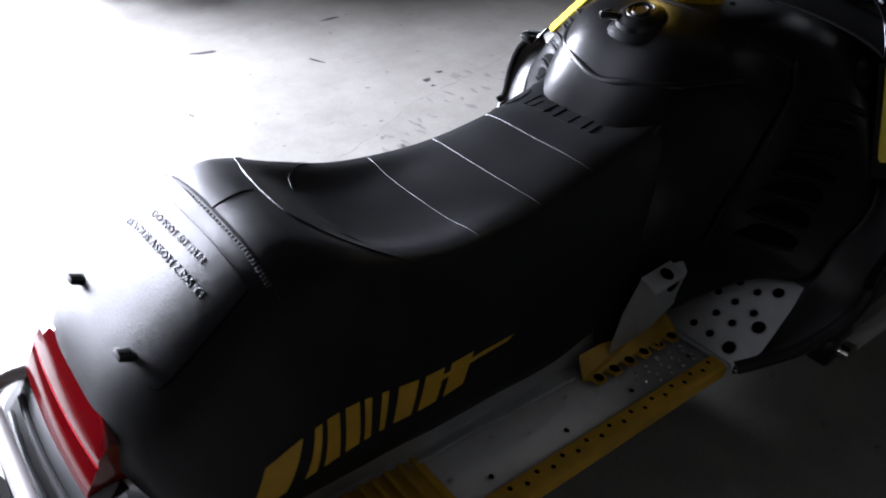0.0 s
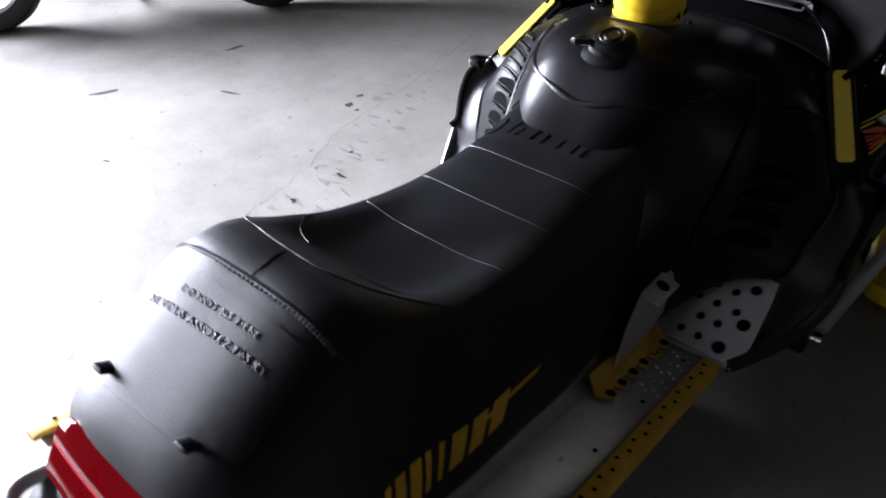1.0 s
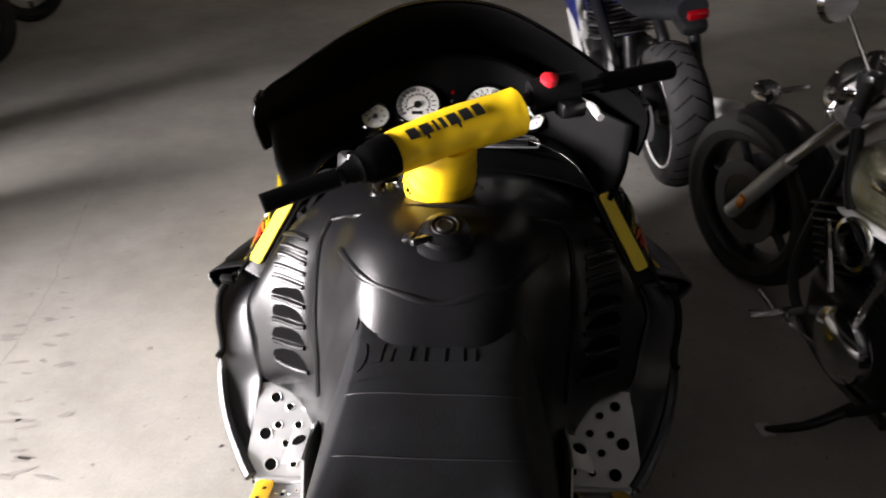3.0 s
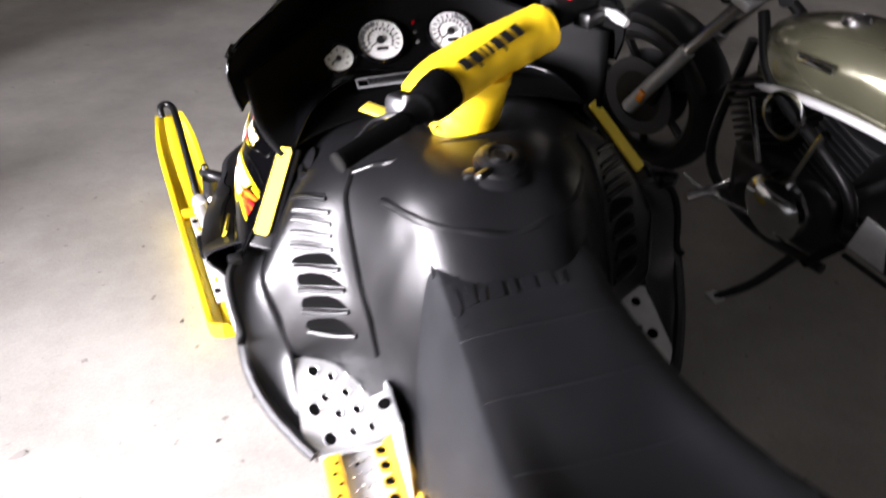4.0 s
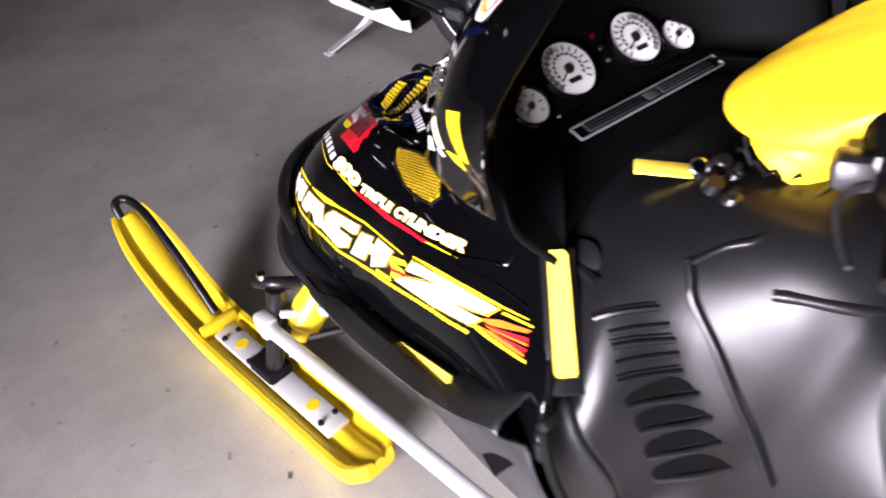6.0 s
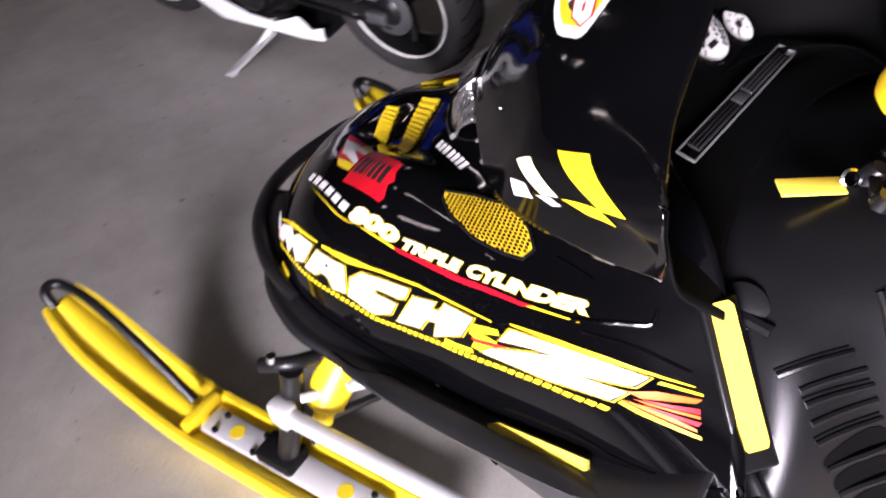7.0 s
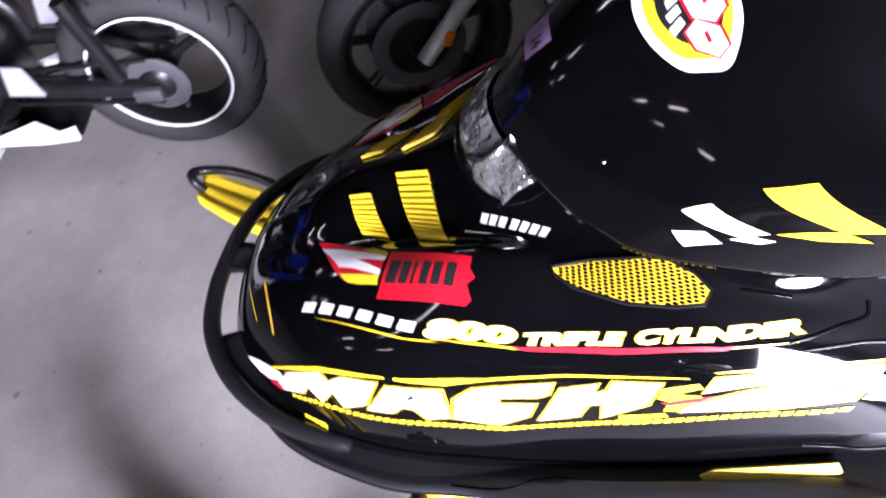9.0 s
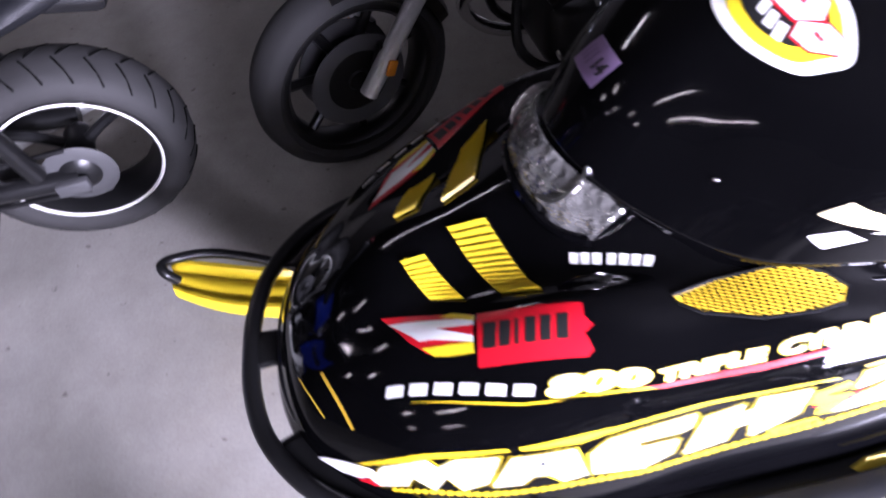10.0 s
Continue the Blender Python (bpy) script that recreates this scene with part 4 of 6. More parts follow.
# moulded creases of the hood side
for s in (-1, 1):
    flipx = (lambda p: p) if s < 0 else (lambda p: Vector((-p.x, p.y, p.z)))
    for uvs, r in ((((0.2105, 0.152), (0.225, 0.125), (0.238, 0.0998), (0.2465, 0.0733), (0.2674, 0.0659)), 0.0030), (((0.2015, 0.1375), (0.209, 0.105), (0.211, 0.077), (0.2029, 0.0368)), 0.0024),
                   (((0.0689, 0.1344), (0.0695, 0.110), (0.0701, 0.0866), (0.0891, 0.0391), (0.1067, 0.0133)), 0.0028), (((0.2895, 0.1909), (0.292, 0.165), (0.2895, 0.1381)), 0.0024)):
        part("hood_crease", tube([flipx(on(HG, u, v)[0]) for u, v in uvs], r, 8, 24), GLOSS, hood)

# console detail: louvre slots, ridges, filler cap
for s in (-1, 1):
    at = (lambda u, v, lift: (*on(CG, u, v), lift)) if s < 0 else other_side(lambda u, v, lift: (*on(CG, u, v), lift))
    up = Vector((s * 0.7, -0.4, 0.6))

    def spot(u, v, h):
        p, n, _ = at(u, v, 0)
        return p + (n if n.dot(up) > 0 else -n) * h

    # cooling slots: shade inside them painted as near-black sheets on the console
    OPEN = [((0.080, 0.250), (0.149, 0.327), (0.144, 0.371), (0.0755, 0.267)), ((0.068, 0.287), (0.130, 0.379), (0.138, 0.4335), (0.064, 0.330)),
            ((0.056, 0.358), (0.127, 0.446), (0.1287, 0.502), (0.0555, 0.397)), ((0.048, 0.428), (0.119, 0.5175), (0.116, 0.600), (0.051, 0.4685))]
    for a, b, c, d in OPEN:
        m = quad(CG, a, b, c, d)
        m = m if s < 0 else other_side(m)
        decal("slot_shade", [[(0.0, 0.2), (0.05, 0.6), (0.15, 0.85), (0.4, 1.0), (0.75, 1.0), (0.9, 0.8), (1.0, 0.3), (1.0, 0.0), (0.7, 0.08), (0.3, 0.0), (0.05, 0.0)]], m, DARK, console, 0.0012, up, longest=0.3)
        part("slot_lip", tube([spot(d[0] + (c[0] - d[0]) * j / 8, d[1] + (c[1] - d[1]) * j / 8 + 0.012, 0.005 - 0.005 * abs(j - 4.5) / 4.5) for j in range(9)], 0.0055, 8), SATIN, console, "moulded louvre lip")
    # closed louvres above the open ones
    for k, (a, b) in enumerate((((0.1346, 0.1105), (0.2025, 0.2292)), ((0.1326, 0.1573), (0.1923, 0.2583)), ((0.1227, 0.1747), (0.1803, 0.2779)), ((0.1096, 0.196), (0.1683, 0.2934)), ((0.095, 0.2193), (0.1536, 0.3154)))):
        run = [(a[0] + (b[0] - a[0]) * j / 6, a[1] + (b[1] - a[1]) * j / 6) for j in range(7)]
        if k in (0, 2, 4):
            # near-black bar paints the shade under the closed louvre
            part("louvre_shade", tube([spot(u, v, 0.0006) for u, v in run], 0.0016, 6), DARK, console)
        part("slot_lip", tube([spot(u - 0.004, v + 0.010, 0.0005) for u, v in run], 0.0050, 8), SATIN, console, "moulded louvre lip")
    part("console_ridge", tube([spot(u, v, 0.0) for u, v in ((0.2785, 0.246), (0.255, 0.268), (0.2321, 0.290), (0.1989, 0.374), (0.1724, 0.462), (0.155, 0.591), (0.1289, 0.730))], 0.006, 8, 30), SATIN, console)
    # shade beside the ridge, painted as a near-black bar
    part("console_groove_shade", tube([spot(u + 0.008, v + 0.004, -0.001) for u, v in ((0.2785, 0.246), (0.255, 0.268), (0.2321, 0.290), (0.1989, 0.374), (0.1724, 0.462), (0.155, 0.591), (0.1289, 0.730))], 0.003, 6, 30), DARK, console)
    part("console_flank_ridge", tube([spot(u, v, 0.0) for u, v in ((0.195, 0.02), (0.19, 0.06), (0.182, 0.10))], 0.010, 8, 10), SATIN, console)
    part("knee_pad_bump", lathe([(0.0, 0.006), (0.02, 0.005), (0.034, 0.0)], frame_of(spot(0.205, 0.045, 0.001), (0, 1, 0), up)), SATIN, console)
top = Vector((0, -0.3, 1))
part("tank_crease", tube([on(CG, u, v)[0] - Vector((0, 0, 0.0050)) for u, v in ((0.277, 0.250), (0.318, 0.292), (0.352, 0.345), (0.45, 0.381), (0.55, 0.381), (0.648, 0.345), (0.682, 0.292), (0.723, 0.250))], 0.0068, 12, 60), SATIN, console)
part("tank_front_crease", tube([on(CG, u, v)[0] - Vector((0, -0.003, 0.0082)) for u, v in ((0.292, 0.44), (0.305, 0.50), (0.36, 0.665), (0.44, 0.762), (0.5, 0.785), (0.56, 0.762), (0.64, 0.665), (0.695, 0.50), (0.708, 0.44))], 0.010, 10, 60), SATIN, console)
cap = part("filler_cap", lathe([(0.0, 0.013), (0.016, 0.013), (0.018, 0.0105), (0.023, 0.0105), (0.026, 0.013), (0.032, 0.012), (0.036, 0.008), (0.043, 0.004), (0.045, -0.006), (0.052, -0.010), (0.060, -0.016)], frame_of((0.007, 0.0, 0.862), (1, 0, 0), (0, -0.25, 1))), SATIN, sled, "round black fuel filler cap")
part("cap_lever", box(0.036, 0.018, 0.014, pose(-0.035, -0.035, 0.862, -20, 0, 35), 0.006), BLACKM, cap)
part("cap_lever_tip", box(0.024, 0.022, 0.012, pose(-0.055, -0.02, 0.858, -20, 0, 80), 0.005), BLACKM, cap)
for k in range(2):
    part("cap_ring", ring([(0.012 + 0.010 * k, 0.0), (0.0135 + 0.010 * k, 0.0015), (0.015 + 0.010 * k, 0.0)], frame_of((0.007, -0.003, 0.8745), (1, 0, 0), (0, -0.25, 1)), 32), BLACKM, cap)

# ---- seat detail ----
E_AT = lambda u, v, lift: (*on(EG, u, v), lift)


def seat_line(name, uvs, r, material, h=0.001, n=40):
    pts = []
    for u, v in uvs:
        p, q = on(EG, u, v)
        q = q if q.z > 0 or abs(q.x) > 0.9 else -q
        pts.append(p + q * h)
    return part(name, tube(pts, r, 6, n), material, seat)


for k, v in enumerate((0.128, 0.195, 0.272)):
    seat_line("cross_seam", [(0.27, v - 0.004), (0.34, v - 0.002), (0.42, v), (0.5, v + 0.001), (0.58, v), (0.66, v - 0.002), (0.73, v - 0.004)], 0.0030, VINYL, -0.0016)
seat_line("rear_seam", [(0.26, 0.674), (0.3472, 0.673), (0.42, 0.671), (0.505, 0.668), (0.58, 0.668), (0.6667, 0.664), (0.74, 0.661)], 0.0055, VINYL, -0.0030)
for k in range(46):
    u = 0.30 + 0.40 * k / 45
    p, n = on(EG, u, 0.672)
    part("stitch", box(0.0030, 0.0065, 0.0016, frame_of(p + (n if n.z > 0 else -n) * 0.0012, (1, 0, 0), n if n.z > 0 else -n), 0), STITCH, seat, smooth=False)
seat_line("centre_seam", [(0.485, 0.535), (0.495, 0.58), (0.502, 0.62), (0.505, 0.662)], 0.0018, VINYL, -0.0003)
seat_line("bolster_seam", [(0.27, 0.45), (0.314, 0.482), (0.411, 0.505), (0.475, 0.516), (0.547, 0.516), (0.594, 0.488), (0.639, 0.447), (0.69, 0.403), (0.73, 0.37)], 0.0024, VINYL, -0.0004)
seat_line("knee_crease", [(0.31, 0.355), (0.332, 0.376), (0.374, 0.407), (0.42, 0.425)], 0.002, VINYL, -0.0008)
seat_line("bolster_ridge", [(0.74, 0.28), (0.70, 0.345), (0.62, 0.415), (0.5236, 0.44)], 0.002, VINYL, -0.0014)
LID = [(0.672, 0.664), (0.6833, 0.7538), (0.678, 0.8125), (0.642, 0.826), (0.5, 0.838), (0.36, 0.842), (0.325, 0.825), (0.322, 0.755), (0.330, 0.672)]
for k in range(3):
    LID = [(a[0] + (b[0] - a[0]) * f, a[1] + (b[1] - a[1]) * f) for a, b in zip(LID, LID[1:]) for f in (0.2, 0.8)]
LID = [(a[0] + (b[0] - a[0]) * k / 10, a[1] + (b[1] - a[1]) * k / 10) for a, b in zip(LID, LID[1:]) for k in range(10)] + LID[-1:]
lid_bm = refine(shapes_bm([LID[::3]]), 0.02)
for v in bmesh.ops.extrude_face_region(lid_bm, geom=lid_bm.faces[:])["geom"]:
    if isinstance(v, bmesh.types.BMVert):
        v.co.z += 0.004
part("seat_lid", lay(lid_bm, E_AT, 0.0, Vector((0, -0.3, 1))), VINYL, seat, "raised vinyl lid panel")
# groove shade painted as a thin near-black bar
seat_line("lid_groove", LID, 0.0014, DARK, 0.0, 240)
txt = quad(EG, (0.36, 0.712), (0.64, 0.700), (0.64, 0.768), (0.36, 0.775))
lettering("moulded_lettering", "DO NOT SIT HERE", txt, 0.25, 0.79, 0.70, 0.81, VINYL, seat, 0.0042, (0, -0.3, 1), bold=0.004, depth=0.0008, label="raised black letters")
lettering("moulded_lettering", "NE VOUS ASSOYEZ PAS ICI", txt, 0.10, 0.93, 0.40, 0.51, VINYL, seat, 0.0042, (0, -0.3, 1), bold=0.004, depth=0.0008, label="raised black letters")
seat_line("nose_piping", [(0.250, 0.030), (0.262, 0.014), (0.31, 0.006), (0.40, 0.004), (0.5, 0.004), (0.60, 0.004), (0.69, 0.006), (0.738, 0.014), (0.750, 0.030)], 0.0036, VINYL, 0.0005, 60)
for x in (-0.092, 0.09):
    h = part("lid_hook", box(0.024, 0.030, 0.009, pose(x, -1.002, 0.741, -30, 0, 0), 0.0045), VINYL, seat, "black rubber lid hook")
    part("hook_eye", box(0.013, 0.016, 0.004, pose(x, -1.005, 0.7462, -30, 0, 0), 0.001), DARK, h)
# raised maker's mark on the nose of the seat, as plain bars
mark = quad(EG, (0.27, 0.046), (0.60, 0.042), (0.62, 0.106), (0.27, 0.114))
decal("mark_border", [[(0, 0), (1, 0), (1, 0.05), (0, 0.05)], [(0, 0.95), (1, 0.95), (1, 1), (0, 1)]], mark, VINYL, seat, 0.0014, (0, -0.2, 1))
BADGE = [[(0.17 + 0.075 * math.cos(k * math.tau / 20), 0.5 + 0.30 * math.sin(k * math.tau / 20)) for k in range(20)]]
BADGE += [slant(a, a + w, 0.32, 0.32 + h, 0.02) for a, w, h in ((0.30, 0.07, 0.40), (0.39, 0.05, 0.28), (0.46, 0.08, 0.34), (0.57, 0.04, 0.44), (0.63, 0.08, 0.30), (0.73, 0.07, 0.34), (0.82, 0.04, 0.28))]
for poly in BADGE:
    bm = refine(shapes_bm([poly]), 0.1)
    r = bmesh.ops.extrude_face_region(bm, geom=bm.faces[:])
    for v in r["geom"]:
        if isinstance(v, bmesh.types.BMVert):
            v.co.z += 0.0016
    part("raised_mark", lay(bm, mark, 0.0002, Vector((0, -0.2, 1))), VINYL, seat, "raised plain shape", smooth=False)
# yellow slanted bars along the seat skirt
for s in (-1, 1):
    m = quad(EG, (0.893, 0.262), (0.880, 0.785), (0.962, 0.795), (0.94, 0.262)) if s > 0 else other_side(quad(EG, (0.893, 0.262), (0.880, 0.785), (0.962, 0.795), (0.94, 0.262)))
    decal("skirt_bar", [[(a, 0.05), (a + w, 0.05), (a + w - 0.05, 0.95), (a - 0.05, 0.95)] for a, w in ((0.16, 0.075), (0.26, 0.07), (0.355, 0.075), (0.47, 0.03), (0.55, 0.04), (0.62, 0.08), (0.735, 0.07), (0.83, 0.03), (0.90, 0.085))] + [[(0.02, 0.6), (0.30, 0.6), (0.28, 0.75), (0.0, 0.75)]], m, YWORN, seat, 0.001, (s, 0, 0.1), longest=0.08, label="faded yellow slanted bar on the seat skirt")

# ---- running boards ----
for s in (-1, 1):
    ys = [-0.095 - 0.985 * k / 40 for k in range(41)]
    bm = bmesh.new()
    rows = [[bm.verts.new((s * x, y, slope(y) + dz)) for x, dz in ((0.340, -0.002), (0.342, 0.006), (0.366, 0.007), (0.376, 0.0), (0.377, -0.022), (0.368, -0.022))] for y in ys]
    for a, b in zip(rows, rows[1:]):
        for i in range(6):
            bm.faces.new((a[i], a[(i + 1) % 6], b[(i + 1) % 6], b[i]))
    bm.faces.new(rows[0]), bm.faces.new(rows[-1])
    edge = part("board_edge", bm, YWORN, sled, "scuffed yellow edge of the running board")
    # holes are near-black discs with their inner shade painted
    for k in range(34):
        y = -0.12 - 0.945 * k / 34
        part("edge_hole", lathe([(0.0, 0.0004), (0.0035, 0.0004), (0.0045, 0.0)], frame_of((s * (0.352 + 0.008 * (k % 2)), y, slope(y) + 0.0074), (1, 0, 0), (0, 0.2, 1)), 8), DARK, edge, smooth=False)
    # rivets and drain holes on the board
    for k in range(16):
        y = -0.13 - 0.055 * k
        x = 0.315 - 0.03 * (k % 3)
        part("board_rivet", lathe([(0.0, 0.0025), (0.004, 0.0018), (0.005, 0.0)], frame_of((s * x, y, slope(y)), (1, 0, 0), (0, 0.2, 1)), 8), ALU if k % 3 else DARK, tunnel, smooth=False)
    for k in range(20):
        x, y = 0.288 + 0.013 * (k % 4), -0.118 - 0.034 * (k // 4) - 0.008 * (k % 2)
        part("board_dimple", lathe([(0.0, 0.0022), (0.0022, 0.0016), (0.0034, 0.0)], frame_of((s * x, y, slope(y)), (1, 0, 0), (0, 0.2, 1)), 8), CHROME, tunnel)
    part("board_crease", tube([(s * 0.235, -0.36, slope(-0.36) + 0.001), (s * 0.232, -0.62, slope(-0.62) + 0.001), (s * 0.23, -1.1, slope(-1.1) + 0.001)], 0.004, 6), ALU, tunnel)
    # yellow toothed grip along the footwell
    pts = [(0.222, -0.335), (0.222, -0.09), (0.256, -0.09)]
    teeth = []
    for k in range(6):
        y = -0.115 - 0.042 * k
        teeth += [(0.258, y + 0.016), (0.276, y + 0.010), (0.276, y - 0.010), (0.258, y - 0.016)]
    grip_poly = [(s * x, y) for x, y in pts + teeth + [(0.250, -0.352)]]
    bm = plate(grip_poly, 0.006)
    for v in bm.verts:
        v.co.z += slope(v.co.y) + (0.030 if abs(v.co.x) < 0.23 else 0.002)
    grip = part("foot_grip", bm, YWORN, sled, "worn yellow toothed foot grip", smooth=False)
    for k in range(6):
        y = -0.115 - 0.042 * k
        part("grip_hole", lathe([(0.0, 0.001), (0.0085, 0.001), (0.010, 0.0)], frame_of((s * 0.264, y, slope(y) + 0.009), (1, 0, 0), (0, 0.2, 1)), 12), DARK, grip, smooth=False)
    # ribbed yellow pad at the rear of the board
    pad = part("ribbed_pad", box(0.115, 0.34, 0.010, frame_of((s * 0.278, -0.86, slope(-0.86) + 0.006), (1, 0, 0), (0, 0.2, 1)), 0.004), YWORN, sled, "ribbed yellow pad on the running board")
    for k in range(14):
        y = -0.71 - 0.023 * k
        part("pad_rib", box(0.108, 0.008, 0.008, frame_of((s * 0.278, y, slope(y) + 0.013), (1, 0, 0), (0, 0.2, 1)), 0.003), YWORN, pad)
    # perforated toe plate
    a, b, c = Vector((s * 0.215, -0.075, 0.308)), Vector((s * 0.392, -0.085, 0.312)), Vector((s * 0.222, 0.10, 0.415))
    nrm = (b - a).cross(c - a).normalized()
    nrm = nrm if nrm.z > 0 else -nrm
    M = frame_of(a, b - a, nrm)
    L, Wd = (c - a).length, (b - a).length
    sgn = 1 if (M.inverted() @ c).y > 0 else -1
    toe = part("toe_plate", plate([(0, 0), (Wd, 0), (Wd + 0.012, sgn * 0.06), (Wd - 0.002, sgn * L), (0.01, sgn * (L + 0.01)), (-0.01, sgn * 0.05)], 0.003, M), ALU, sled, "perforated bright aluminium toe plate", smooth=False)
    for fx, fy, r in ((0.30, 0.16, 0.0075), (0.52, 0.16, 0.0075), (0.78, 0.15, 0.0125), (0.42, 0.36, 0.0075), (0.63, 0.36, 0.0075), (0.28, 0.55, 0.0075), (0.50, 0.55, 0.0075), (0.74, 0.55, 0.0075), (0.40, 0.74, 0.0075), (0.62, 0.74, 0.0075), (0.88, 0.46, 0.0125), (0.30, 0.90, 0.0075), (0.54, 0.92, 0.0075), (0.80, 0.84, 0.0105)):
        q = M @ Vector((fx * Wd, sgn * fy * L, 0.0032))
        hole = part("dimple", ring([(r, 0.0004), (r + 0.0012, 0.0016), (r + 0.0032, 0.0002)], frame_of(q, b - a, nrm), 16), ALU, toe)
        part("dimple_hole", lathe([(0.0, 0.0005), (r + 0.0005, 0.0005)], frame_of(q, b - a, nrm), 16), DARK, hole, smooth=False)
    part("toe_cross_lip", box(0.16, 0.012, 0.008, pose(s * 0.30, -0.088, 0.318, 0, 0, 0), 0.003), ALU, toe)
    # bright bracket between toe plate and tunnel
    R = Matrix(((0, 0, s, s * 0.236), (1, 0, 0, 0), (0, 1, 0, 0), (0, 0, 0, 1)))
    br = part("footwell_bracket", plate([(-0.27, 0.365), (-0.245, 0.445), (-0.205, 0.505), (-0.15, 0.505), (-0.085, 0.485), (-0.06, 0.44), (-0.07, 0.39), (-0.16, 0.36)], 0.004, R), ALU, sled, "bright aluminium bracket with lightening holes", smooth=False)
    for y, z, r in ((-0.105, 0.442, 0.018), (-0.15, 0.466, 0.014)):
        part("bracket_hole", lathe([(0.0, 0.0), (r, 0.0), (r + 0.002, -0.002)], frame_of((s * 0.2405, y, z), (0, 1, 0), (s, 0, 0)), 18), DARK, br, smooth=False)
    part("bracket_flange", box(0.040, 0.085, 0.005, pose(s * 0.256, -0.168, 0.503, -4, s * 18, 0), 0.002), ALU, br)
    part("flange_hole", lathe([(0.0, 0.0003), (0.012, 0.0003), (0.0135, -0.001)], pose(s * 0.256, -0.158, 0.5062, -4, s * 18, 0), 16), DARK, br, smooth=False)

# ---- steering ----
bar = part("handlebar", tube([(-0.270, -0.092, 0.962), (-0.20, -0.058, 0.976), (-0.13, -0.02, 0.99), (-0.07, 0.03, 1.00), (0.03, 0.095, 1.02), (0.14, 0.155, 1.045), (0.22, 0.18, 1.055), (0.33, 0.225, 1.065), (0.418, 0.263, 1.07)], 0.0115, 10, 40), BLACKM, sled, "black handlebar turned to one side")
part("grip", tube([(-0.276, -0.096, 0.961), (-0.23, -0.072, 0.970), (-0.165, -0.043, 0.983)], 0.0165, 12, 10), GRIPM, bar, "black rubber grip")
part("grip", tube([(0.285, 0.207, 1.061), (0.35, 0.234, 1.066), (0.420, 0.264, 1.070)], 0.0185, 12, 10), GRIPM, bar, "black rubber grip")
for p0, p1 in (((-0.2755, -0.0957, 0.9611), (-0.2795, -0.0977, 0.9603)), ((0.4195, 0.2638, 1.0699), (0.4240, 0.2656, 1.0703))):
    part("grip_end", tube([p0, p1], 0.0165, 14), RUBBER, bar, "worn grip end")
part("left_control", tube([(-0.160, -0.040, 0.984), (-0.125, -0.015, 0.991), (-0.085, 0.018, 0.998)], 0.034, 18, 12, taper=[0.48, 0.60, 0.80, 1.0, 1.08, 1.1]), GRIPM, bar, "black left control housing")
lev = part("brake_clamp", box(0.050, 0.048, 0.042, pose(-0.150, 0.028, 0.974, 0, 8, 32), 0.011), mat("dull_grey_metal", (0.05, 0.05, 0.052), 0.38, metal=0.7, bump=0.3, bscale=90), bar, "dull grey brake clamp")
part("brake_lever", tube([(-0.165, 0.0, 0.975), (-0.20, 0.012, 0.965), (-0.235, -0.012, 0.950), (-0.268, -0.045, 0.944)], 0.0042, 8, 16), lev.data.materials[0], lev, "dull grey brake lever")
part("clamp_bolt", lathe([(0, 0.02), (0.007, 0.02), (0.008, 0.0)], pose(-0.150, 0.005, 0.985)), CHROME, lev)
part("right_control", tube([(0.155, 0.163, 1.047), (0.19, 0.172, 1.053), (0.235, 0.187, 1.057)], 0.032, 14, 8), RUBBER, bar, "black right control housing")
part("kill_button", lathe([(0.0, 0.022), (0.010, 0.022), (0.016, 0.018), (0.018, 0.0)], frame_of((0.186, 0.165, 1.070), (1, 0, 0), (0, -0.3, 1))), mat("red_plastic", (0.75, 0.02, 0.03), 0.35), bar, "round red stop button")
part("throttle_lever", tube([(0.245, 0.165, 1.045), (0.262, 0.135, 1.042), (0.272, 0.098, 1.036)], 0.0065, 8, 10, taper=[0.7, 1.0, 1.3, 1.1]), STEEL, bar, "bright thumb throttle")
part("throttle_body", box(0.05, 0.04, 0.03, pose(0.225, 0.150, 1.035, 0, 0, 25), 0.008), BLACKM, bar)
pad_pts = [(-0.090, 0.018, 0.994), (-0.080, 0.027, 0.996), (-0.055, 0.045, 1.000), (-0.005, 0.076, 1.009), (0.045, 0.104, 1.017), (0.090, 0.127, 1.022), (0.118, 0.140, 1.026), (0.132, 0.147, 1.028)]
fwd = Vector((-0.40, 0.84, -0.40)).normalized()
rows = []
for i, q in enumerate(cr(pad_pts, 40)):
    d = (Vector(pad_pts[-1]) - Vector(pad_pts[0])).normalized()
    e = (fwd - d * fwd.dot(d)).normalized()
    h = d.cross(e)
    f = i / 39
    r = 0.043 * (0.86 + 0.20 * f) * (1 - 0.35 * max(0, (0.06 - f) / 0.06) ** 2) * (1 - 0.3 * max(0, (f - 0.95) / 0.05) ** 2)
    ext = 0.165 * math.exp(-(((f - 0.52) / 0.40) ** 2)) * min(1, (1.02 - f) / 0.16)
    row = []
    for k in range(32):
        a = k * math.tau / 32
        row.append(q + e * (r * math.cos(a) + (ext if math.cos(a) > 0 else 0) * math.cos(a) ** 0.6 if math.cos(a) > 0 else r * math.cos(a)) + h * r * math.sin(a) * (1 if math.cos(a) < 0 else 1 - 0.42 * math.cos(a)))
    rows.append(row)
bm = grid_bm(rows, wrap=True, caps=True)
for v in bm.verts:
    v.co += 0.0022 * noise.noise_vector(v.co * 24) + 0.0012 * noise.noise_vector(v.co * 70)
part("bar_pad", bm, YFOAM, bar, "soft yellow vinyl handlebar pad")
